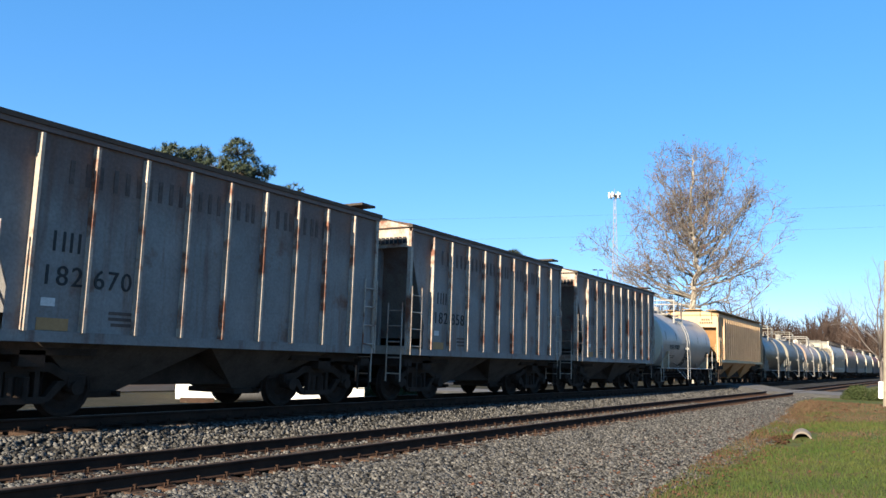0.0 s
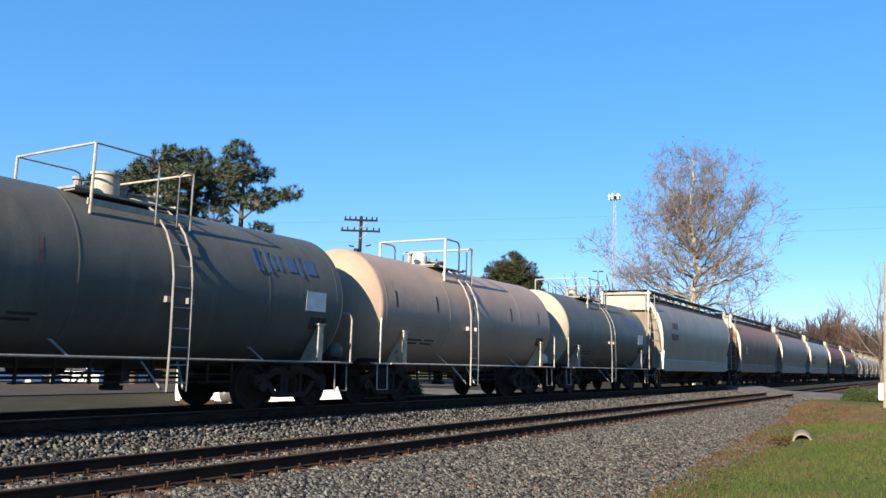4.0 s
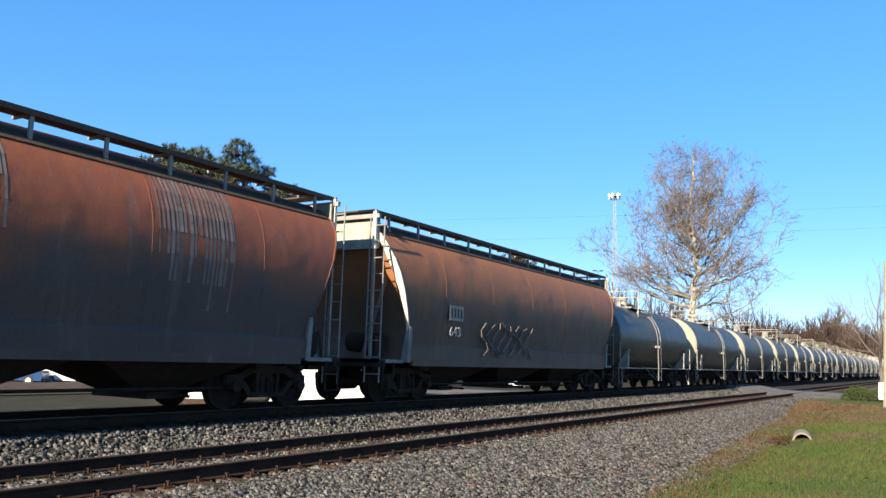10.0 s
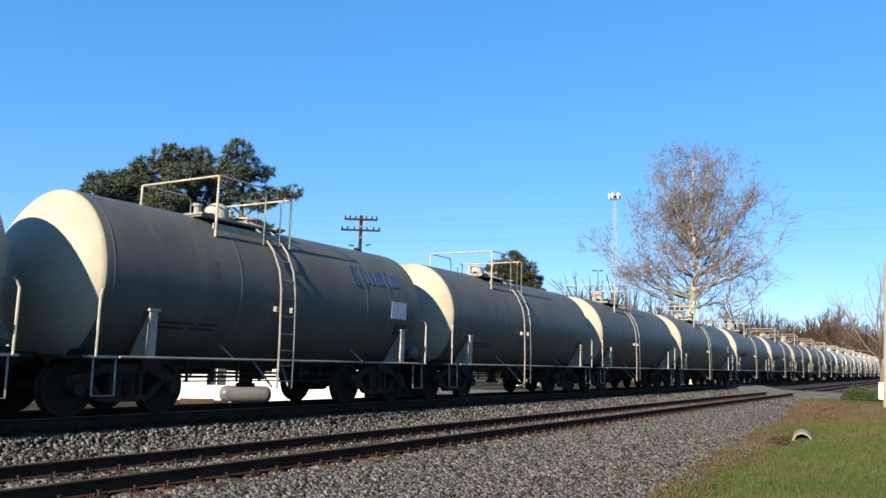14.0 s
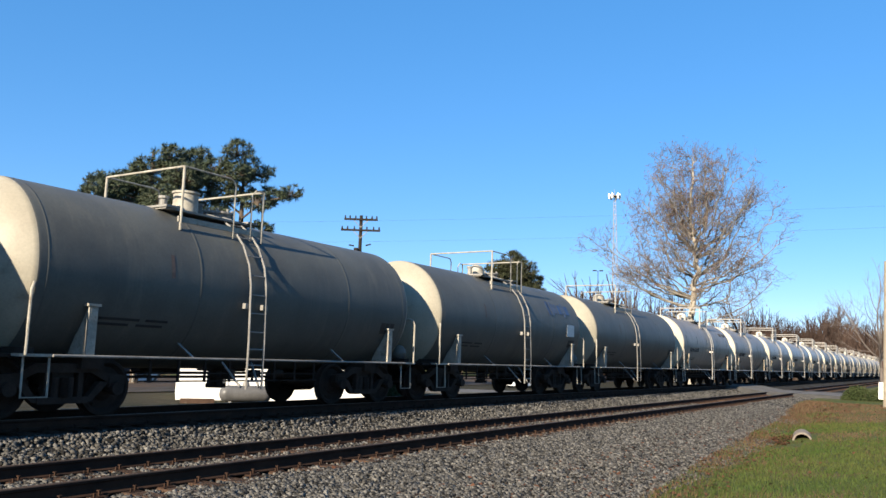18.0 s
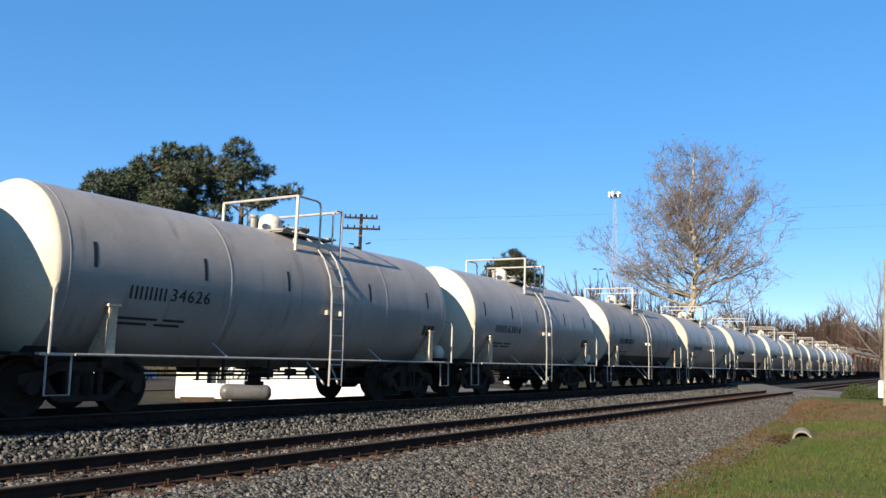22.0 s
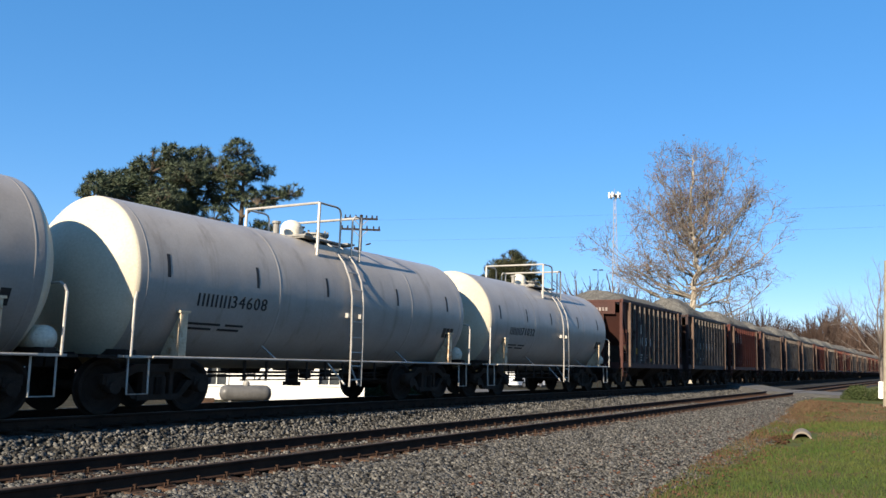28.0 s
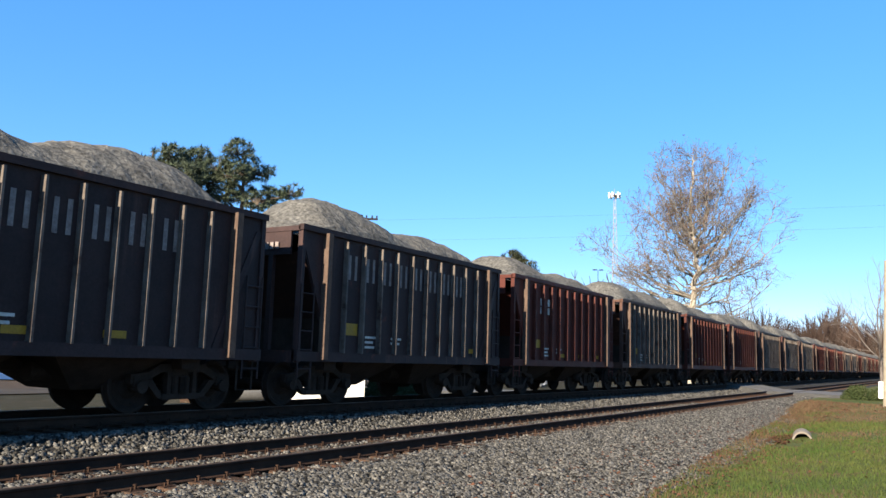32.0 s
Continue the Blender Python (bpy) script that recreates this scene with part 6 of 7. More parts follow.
    ends += [(V((-11.4, 0.6, 16.4)), 9.6), (V((-10.6, 0.2, 17.8)), 10.4), (V((-9.8, 0.8, 15.6)), 10.0), (V((-9.6, -1.2, 17.4)), 10.6), (V((-9.0, 1.6, 14.2)), 9.0), (V((-10.4, -0.6, 14.6)), 9.2), (V((10.8, 0.4, 17.6)), 10.8), (V((5.4, 0.8, 25.8)), 15.0), (V((-4.6, -0.6, 25.4)), 15.5), (V((2.6, -0.6, 26.6)), 17.5), (V((-2.4, 0.6, 26.4)), 18.0), (V((7.4, -0.6, 23.4)), 13.0), (V((-5.8, 0.6, 22.4)), 13.5), (V((9.0, 0.6, 20.0)), 11.5), (V((-6.6, 0.2, 18.6)), 10.5), (V((8.6, 1.0, 12.0)), 7.5), (V((7.0, -1.0, 9.6)), 7.0)]
    for q, z0 in ends:
        i = min(range(len(lead)), key=lambda k: abs(lead[k].z - z0))
        p = lead[i]
        d = q - p
        bow = [p] + [V((p.x + d.x * f ** 0.8 + rnd.gauss(0, 0.35), p.y + d.y * f ** 0.8 + rnd.gauss(0, 0.35), p.z + d.z * f ** 1.25)) for f in (0.3, 0.62)] + [q]
        path = bough(boughs, bow, 0.03 + 0.0085 * d.length, 0.016)
        n = len(path)
        for k in range(4):
            j = rnd.randint(n // 4, n - 2)
            out = (path[j + 1] - path[j - 1]).normalized()
            side = V((rnd.gauss(0, 1), rnd.gauss(0, 1), rnd.gauss(0.5, 0.6))).normalized()
            e = path[j] + (out + side * 0.9).normalized() * d.length * rnd.uniform(0.18, 0.34)
            mid = path[j].lerp(e, 0.5) + V((rnd.gauss(0, 0.25), rnd.gauss(0, 0.25), rnd.gauss(0, 0.2)))
            sub = bough(boughs, [path[j], mid, e], 0.045, 0.014)
            shoots(sub, 3, 2, 0.8)
        shoots(path, 6, 1, 0.9)
    for j in range(14, len(lead)):
        for m in range(2):
            side = V((rnd.gauss(0, 1), rnd.gauss(0, 1), rnd.gauss(0.6, 0.5))).normalized()
            e = lead[j] + side * rnd.uniform(1.5, 3.0)
            shoots(bough(boughs, [lead[j], lead[j].lerp(e, 0.5) + V((0, 0, 0.2)), e], 0.04, 0.014), 3, 2, 0.7)
    raw_part("trunk", trunk, M_PALE, t)
    tagged(raw_part("bough_frame", boughs, M_BOUGH, t), "blotched grey boughs")
    tagged(raw_part("crown", twigs, M_TWIG, t), "grey-brown bare twigs", kind="stuff")
    some = [tp for tp in tips if rnd.random() < 0.16]
    tagged(raw_part("dry_leaves", leaf_cloud(some, rnd, 2, 0.11, 0.16), M_DRYLEAF, t), "sparse reddish dry leaves", kind="stuff")


big_sycamore()
LOBES = [(-0.3, 17.6, 1.3), (1.2, 16.5, 1.5), (-1.7, 16.3, 1.5), (-0.9, 14.4, 1.6), (2.2, 14.6, 1.2), (3.7, 14.6, 1.0), (1.4, 13.7, 1.2), (1.9, 12.2, 1.0), (-3.1, 16.8, 1.3), (-5.1, 16.4, 1.4),
         (-6.7, 15.6, 1.3), (-3.8, 14.8, 1.6), (-5.8, 14.0, 1.5), (-8.2, 14.6, 1.4), (-9.7, 14.1, 1.3), (-7.6, 13.0, 1.3), (-4.1, 12.8, 1.5), (-1.6, 12.6, 1.3), (-10.0, 12.8, 1.1),
         (-4.4, 15.6, 1.7), (-6.9, 14.2, 1.6), (-8.9, 13.6, 1.3), (-5.2, 12.9, 1.6), (-2.8, 13.6, 1.5), (-0.4, 15.8, 1.4), (0.6, 14.9, 1.1), (-2.4, 15.4, 1.3), (-6.4, 12.2, 1.5), (-9.0, 12.2, 1.3)]
_rl = random.Random(3)
pine_a = pine(0, 0, 0, [(x, _rl.uniform(-2, 2), z, r, 0.62) for x, z, r in LOBES if x > -2.5], "tall pine with dark green needle tufts", 21, 75, 0.4)
pine_a.matrix_basis = turned(-44.9, 42.7, -1.2, 46.4)
pine_b = pine(0, 0, 0, [(x + 6.5, _rl.uniform(-2, 2), z + 0.45, r, 0.66) for x, z, r in LOBES if x <= -2.5], "broad pine with dense green needle tufts", 22, 100, 0.4)
pine_b.matrix_basis = turned(-44.9 - 6.5 * 0.69, 42.7 - 6.5 * 0.724, -1.2, 46.4)
pine_c = pine(0, 0, 0, [(-0.2, 0, 14.6, 1.9, 0.7), (-1.9, 0.6, 13.9, 1.7, 0.7), (1.7, -0.5, 13.8, 1.7, 0.7), (-3.2, 0, 12.3, 1.5, 0.7), (2.7, 0.4, 12.4, 1.4, 0.7), (-0.3, 0.7, 12.0, 2.2, 0.7), (0.6, 0.2, 10.2, 2.4, 0.7), (-2.2, 0, 10.2, 2.0, 0.7), (-0.8, 0.3, 13.4, 2.0, 0.8), (1.0, 0.2, 12.6, 2.0, 0.8), (-2.4, 0.2, 11.6, 1.9, 0.8), (2.4, 0.2, 11.0, 1.8, 0.8), (0, 0, 15.4, 1.2, 0.8)],
              "dense round-topped evergreen beyond the train", 23, 60, 0.52, "evergreen_tree")
pine_c.matrix_basis = turned(-45.0, 89.3, -1.2, 26.8)

small = bare_tree(8.2, 12, "small grey bare tree beside the crossing", 0.9, 5, M_TWIG, M_TWIG, "small_tree", 0.013)
small.matrix_basis = turned(-3.3, 59.5, -0.3, 30)

_protos_t = [bare_tree(13.0, 31 + i, "bare brown winter tree in the far woods", 0.5, 4, thick=0.032) for i in range(3)]
_rt = random.Random(9)
_spots = []
for i in range(30):
    _spots.append((_rt.uniform(-98, -30), _rt.uniform(140, 190), _rt.uniform(0.75, 1.0)))
for x, y, s in ((-72, 110, 1.05), (-63, 108, 0.98), (-26, 128, 1.15), (-20.5, 140, 1.0), (-17, 172, 1.15), (-30, 133, 0.9), (-60, 27, 0.88), (-64, 31, 0.8), (-67, 36, 0.85), (-27.2, 150, 1.25), (-29.8, 152, 1.1), (-17.0, 150, 1.12), (-15.6, 153, 1.05), (-18.9, 151, 1.0), (-22.0, 158, 0.95), (-52, 118, 1.3), (-47, 122, 1.35), (-57, 116, 1.15), (-42, 126, 1.4), (-44.5, 119, 1.25), (-50, 125, 1.45), (-39, 128, 1.35), (-49, 114, 1.1), (-45.5, 127, 1.45), (-54.5, 121, 1.25), (-40.5, 122, 1.2), (-37, 131, 1.3), (-82, 100, 1.0), (-90, 96, 0.9)):
    _spots.append((x, y, s))
for i in range(16):
    _spots.append((_rt.uniform(-34, -2), _rt.uniform(250, 285), _rt.uniform(1.3, 1.75)))
for i in range(40):
    _spots.append((_rt.uniform(-58, -16), _rt.uniform(190, 285), _rt.uniform(1.15, 1.6)))
for i in range(34):
    _spots.append((_rt.uniform(-150, -40), _rt.uniform(150, 205), _rt.uniform(0.95, 1.35)))
for i in range(5):
    _spots.append((_rt.uniform(2, 16), _rt.uniform(95, 200), _rt.uniform(0.6, 0.9)))
for i, (x, y, s) in enumerate(_spots):
    m = turned(x, y, -1.3, _rt.uniform(0, 360)) @ Matrix.Scale(s, 4)
    if i < 3:
        _protos_t[i].matrix_basis = m
    else:
        tagged(copy_thing(_protos_t[i % 3], m), group="far woods")
for p_ in _protos_t:
    tagged(p_, group="far woods")


def woods(name, n, region, height, seed, label):
    """A thicket of thin stems with side twigs, far behind the line."""
    rs = random.Random(seed)
    g = Geo()
    x0, x1, y0, y1 = region
    for i in range(n):
        x, y = rs.uniform(x0, x1), rs.uniform(y0, y1)
        h = height * rs.uniform(0.45, 1.0) * (0.8 + 0.35 * noise.noise((x * 0.06, y * 0.06, seed)))
        lean = Vector((rs.gauss(0, 0.06), rs.gauss(0, 0.06), 1)).normalized()
        b = Vector((x, y, -1.5))
        w = Vector((0.11, 0, 0))
        g.add([b - w, b + w, b + lean * h], [(0, 1, 2)])
        for k in range(14):
            q = b + lean * h * rs.uniform(0.15, 0.95)
            d = Vector((rs.uniform(-1, 1), rs.uniform(-0.4, 0.4), rs.uniform(0.3, 1.2))).normalized() * h * rs.uniform(0.10, 0.24)
            v = Vector((0.055, 0, 0.04))
            g.add([q - v, q + v, q + d], [(0, 1, 2)])
    me = bpy.data.meshes.new(name)
    me.from_pydata([tuple(p) for p in g.v], [], g.f)
    me.materials.append(M_WOOD)
    return tagged(new(name, me), label, "woods", kind="stuff")


woods("woods", 10000, (-190, -30, 165, 225), 14.0, 1, "brown leafless winter woods beyond the line")
woods("woods", 9000, (-60, 45, 290, 335), 20.0, 2, "brown leafless woods closing the end of the line")
woods("woods", 6000, (-52, -18, 195, 280), 12.0, 3, "brown leafless brush along the far side of the line")
woods("woods", 800, (-130, -62, 20, 90), 5.0, 4, "low brown brush behind the parked vehicles")
ridge = Geo()
for j, (yy, hh) in enumerate(((335, 0.0), (345, 9.0), (365, 13.0), (420, 0.0))):
    for i in range(90):
        xx = -420 + 9 * i
        ridge.v.append(Vector((xx, yy - 0.22 * abs(xx + 10) if j < 3 else yy, -1.6 + hh * (0.8 + 0.35 * noise.noise((xx * 0.05, j * 0.7, 3)) + 0.25 * noise.noise((xx * 0.2, j, 8))))))
for j in range(3):
    for i in range(89):
        ridge.f.append((j * 90 + i, j * 90 + i + 1, (j + 1) * 90 + i + 1, (j + 1) * 90 + i))
tagged(new("backdrop", ridge.mesh("backdrop", M_WOOD)), "far brown wooded rise behind the line", "woods", kind="structure")
for x, y, h in ((-33, 165, 9.5), (-35.5, 168, 8.5), (-21, 175, 7.5)):
    c_ = pine(0, 0, 0, [(0, 0, h - 1.2, 0.7, 1.4), (0.3, 0, h - 3, 1.2, 1.1), (-0.2, 0, h - 5, 1.7, 1.0)], "dark conical evergreen in the far woods", int(h * 10), 22, 0.6, "evergreen_tree")
    c_.matrix_basis = turned(x, y, -1.3, 0)


# ---- mast, poles and wires ----
M_POLE = mat("dark_creosoted_pole", (0.026, 0.021, 0.018), (0.018, 0.015, 0.013), 0.9, 0, 3, 30, 0.3, spec=0.1)
M_GALV = mat("galvanised_mast_steel", (0.315, 0.301, 0.295), (0.252, 0.238, 0.238), 0.5, 0.4, 3, 30, 0.05)
M_PAINT = mat("white_painted_wood", (0.74, 0.72, 0.67), (0.66, 0.64, 0.59), 0.6, 0, 1.5, 30, 0.1, (0.5, 0.46, 0.39), 0.15, 3, contrast=0.12)


def lattice_mast(x, y, height):
    t = thing("radio_mast", "slim grey lattice radio mast with white antennas", "mast")
    t.location = (x, y, -1.3)
    legs = []
    for k in range(3):
        a = 2 * math.pi * k / 3 + 0.4
        legs.append((Vector((math.cos(a) * 1.15, math.sin(a) * 1.15, 0)), Vector((math.cos(a) * 0.2, math.sin(a) * 0.2, height))))
    for lo, hi in legs:
        part("leg", Geo().cyl(lo, hi, 0.08, 6, 0.05), M_GALV, t)
    br = Geo()
    n = 20
    for i in range(n):
        for k in range(3):
            a, b = legs[k], legs[(k + 1) % 3]
            br.cyl(a[0].lerp(a[1], i / n), b[0].lerp(b[1], (i + 1) / n), 0.025, 4).cyl(b[0].lerp(b[1], i / n), a[0].lerp(a[1], (i + 1) / n), 0.025, 4)
    tagged(part("lattice_bracing", br, M_GALV, t), kind="stuff")
    for k in range(3):
        a = 2 * math.pi * k / 3
        for o in (-0.45, 0.45):
            c = Vector((math.cos(a) * 0.85 - math.sin(a) * o, math.sin(a) * 0.85 + math.cos(a) * o, height - 0.3))
            part("antenna", Geo().box(c.x, c.y, c.z, 0.3, 0.3, 1.0), M_PAINT, t, "white panel antenna")
    part("ring_mount", Geo().lathe([(0.8, height - 0.35), (0.86, height - 0.3), (0.8, height - 0.25)], 12, (0, 0, 0), "z"), M_GALV, t)
    part("spike", Geo().cyl((0, 0, height - 0.5), (0, 0, height + 1.0), 0.04, 6), M_GALV, t)


lattice_mast(-50.4, 141.3, 34.0)


def utility_pole(x, y, top, rz, label):
    t = thing("utility_pole", label, "utility pole")
    t.matrix_basis = turned(x, y, -1.2, rz)
    part("pole", Geo().cyl((0, 0, -0.4), (0, 0, top), 0.16, 10, 0.11), M_POLE, t)
    for z, w in ((top - 0.3, 2.3), (top - 1.05, 2.7)):
        arm = part("crossarm", Geo().box(0, -0.14, z, w, 0.1, 0.13), M_POLE, t)
        for k in (-0.47, -0.33, -0.16, 0.16, 0.33, 0.47):
            part("insulator", Geo().cyl((w * k, -0.14, z + 0.06), (w * k, -0.14, z + 0.26), 0.06, 8, 0.04), M_POLE, arm)
        for s in (-1, 1):
            part("brace", Geo().cyl((s * 0.55, -0.14, z), (0, -0.14, z - 0.55), 0.025, 6), M_DULL, arm)
    part("fuse_cutouts", Geo().cyl((0.4, -0.15, top - 2.1), (0.75, -0.15, top - 2.0), 0.05, 6).cyl((-0.4, -0.15, top - 2.15), (-0.75, -0.15, top - 2.1), 0.05, 6).cyl((-0.25, -0.2, top - 2.9), (-0.25, -0.2, top - 2.3), 0.16, 10), M_POLE, t)
    return t


utility_pole(-33.7, 43.5, 12.25, 33, "dark wooden utility pole with two crossarms")
lp = thing("lamp_post", "thin grey lamp post with a twin head", "lamp post")
lp.location = (-31.2, 82.3, -1.2)
part("pole", Geo().cyl((0, 0, 0), (0, 0, 12.6), 0.05, 8, 0.035), M_POLE, lp)
for s in (-1, 1):
    part("lamp_head", Geo().box(s * 0.3, s * 0.15, 12.6, 0.4, 0.22, 0.1), M_POLE, lp)


def wire(a, b, sag, label):
    a, b = Vector(a), Vector(b)
    cu = Geo().tube([a.lerp(b, i / 16) - Vector((0, 0, sag * 4 * (i / 16) * (1 - i / 16))) for i in range(17)], 0.008, 4)
    tagged(new("power_line", cu.mesh("power_line", M_POLE)), label, "cable")


for p0, p1 in (((-85.0, 87.0, 20.9), (8.0, 121.0, 23.3)), ((-85.0, 88.5, 18.0), (8.0, 122.5, 20.8))):
    wire(p0, p1, 0.5, "thin overhead power line across the sky")

# ---- beyond the line ----
M_ROOFING = mat("grey_shingle_roof", (0.16, 0.155, 0.15), (0.11, 0.108, 0.105), 0.9, 0, 1, 30, 0.4)
M_GLASS = mat("dark_window_glass", (0.03, 0.035, 0.04), (0.05, 0.055, 0.06), 0.08, 0, 2, 10, 0, contrast=0.1)
M_TANKW = mat("grey_enamel_tank", (0.0992, 0.0961, 0.093), (0.0682, 0.067, 0.0651), 0.4, 0, 2, 30, 0.03)


def white_house(x, y, rz, long, deep, high):
    t = thing("house", "low white clapboard building with a grey roof", "house")
    t.matrix_basis = turned(x, y, -1.25, rz)
    wallf = Geo()
    # front wall in pieces round two windows and a door
    holes = [(2.0, 1.0, 0.9, 2.1), (long * 0.80, 1.2, 1.0, 2.2)]
    xs = [0.0]
    for c, w, lo, hi in holes:
        wallf.box((xs[-1] + c - w / 2) / 2, 0, high / 2, c - w / 2 - xs[-1], 0.2, high)
        wallf.box(c, 0, lo / 2, w, 0.2, lo).box(c, 0, (hi + high) / 2, w, 0.2, high - hi)
        xs.append(c + w / 2)
    wallf.box((xs[-1] + long) / 2, 0, high / 2, long - xs[-1], 0.2, high)
    part("front_wall", wallf, M_PAINT, t)
    part("side_wall", Geo().prism([(0.1, 0), (deep, 0), (deep, high), (deep / 2, high + 1.4), (0.1, high)], 0.0, 0.2, "x"), M_PAINT, t)
    part("side_wall", Geo().prism([(0.1, 0), (deep, 0), (deep, high), (deep / 2, high + 1.4), (0.1, high)], long - 0.2, long, "x"), M_PAINT, t)
    part("back_wall", Geo().box(long / 2, deep, high / 2, long, 0.2, high), M_PAINT, t)
    for s, y0, y1 in ((0, -0.4, deep / 2), (1, deep + 0.4, deep / 2)):
        part("roof_slope", Geo().hexa([(-0.3, y0, high - 0.12), (long + 0.3, y0, high - 0.12), (long + 0.3, y1, high + 1.42), (-0.3, y1, high + 1.42), (-0.3, y0, high), (long + 0.3, y0, high), (long + 0.3, y1, high + 1.55), (-0.3, y1, high + 1.55)]), M_ROOFING, t)
    for c, w, lo, hi in holes:
        wn = part("window", Geo().box(c, 0.06, (lo + hi) / 2, w, 0.02, hi - lo), M_GLASS, t)
        fr = Geo()
        fr.box(c, -0.12, lo - 0.05, w + 0.2, 0.08, 0.1).box(c, -0.12, hi + 0.05, w + 0.2, 0.06, 0.1).box(c - w / 2 - 0.05, -0.12, (lo + hi) / 2, 0.1, 0.06, hi - lo).box(c + w / 2 + 0.05, -0.12, (lo + hi) / 2, 0.1, 0.06, hi - lo).box(c, 0.02, (lo + hi) / 2, w, 0.04, 0.05).box(c, 0.02, (lo + hi) / 2, 0.04, 0.04, hi - lo)
        part("window_frame", fr, M_PAINT, wn)
    for i in range(11):
        part("clapboard_joint", Geo().box(long / 2, -0.108, 0.18 + 0.27 * i, long, 0.02, 0.012), M_PAINT, t) if not any(lo < 0.18 + 0.27 * i < hi for _, _, lo, hi in holes) else None
    return t


white_house(-34.0, 28.9, 50, 10.0, 7.0, 3.1)
pt = thing("propane_tank", "dull grey horizontal propane tank on short legs", "gas tank")
pt.matrix_basis = turned(-29.7, 29.6, -1.22, 50) @ Matrix.Scale(0.85, 4)
g_ = Geo()
g_.smooth = True
g_.lathe([(0.002, -1.5), (0.2, -1.47), (0.36, -1.38), (0.46, -1.22), (0.48, -1.05), (0.48, 1.05), (0.46, 1.22), (0.36, 1.38), (0.2, 1.47), (0.002, 1.5)], 24, (0, 0, 0.68), "x", False)
part("vessel", g_, M_TANKW, pt)
part("valve_cover", Geo().lathe([(0.002, 0.24), (0.14, 0.22), (0.2, 0.12), (0.2, -0.03)], 16, (0, 0, 1.16), "z", False), M_DULL, pt, smooth=True)
for s in (-0.9, 0.9):
    part("leg", Geo().box(s, 0, 0.12, 0.16, 0.7, 0.26), M_DULL, pt)
pl = thing("planter_box", "low weathered plank box beside the white building", "box")
pl.matrix_basis = turned(-30.9, 27.6, -1.24, 50)
for k, (x, y, w, d) in enumerate(((0, 0, 1.6, 0.06), (0, 0.5, 1.6, 0.06), (-0.77, 0.25, 0.06, 0.44), (0.77, 0.25, 0.06, 0.44))):
    part("plank", Geo().box(x, y, 0.17, w, d, 0.32), M_TIE, pl)


def shrub(x, y, z, w, d, h, seed, label, mat_=None, per=900, size=0.07, name="shrub"):
    rnd = random.Random(seed)
    t = thing(name, label, "shrub")
    t.location = (x, y, z)
    stems, tips = Geo(), []
    for i in range(26):
        q = Vector((rnd.uniform(-w, w) / 2.3, rnd.uniform(-d, d) / 2.3, h * rnd.uniform(0.45, 0.95)))
        stems.cyl((q.x * 0.5, q.y * 0.5, -0.1), q, 0.02, 4, 0.008, False)
    pl_ = []
    for i in range(per):
        a, u = rnd.uniform(0, 2 * math.pi), rnd.uniform(0, 1)
        k = rnd.uniform(0.75, 1.0) + 0.12 * noise.noise((a * 2, u * 4, seed))
        e = math.sqrt(max(0.02, 1 - u * u))
        pl_.append((Vector((math.cos(a) * w / 2 * e * k, math.sin(a) * d / 2 * e * k, h * u * k)), None))
    raw_part("stems", stems, M_BARK, t)
    tagged(raw_part("leaves", leaf_cloud(pl_, rnd, 4, size, size * 1.4), mat_ or M_SHRUB, t), kind="stuff")


shrub(-4.1, 52.5, -0.38, 1.7, 1.3, 0.85, 1, "low green hedge shrub beside the road", per=1500, name="hedge_shrub")
shrub(-2.9, 52.8, -0.38, 1.5, 1.3, 0.8, 2, "low green hedge shrub beside the road", per=1300, name="hedge_shrub")
for i, (x, y) in enumerate(((-30.6, 42.2), (-31.0, 44.4), (-31.4, 46.6))):
    shrub(x, y, -1.25, 2.2, 1.8, 1.3, 5 + i, "dark green shrub beyond the train", per=600, size=0.09)


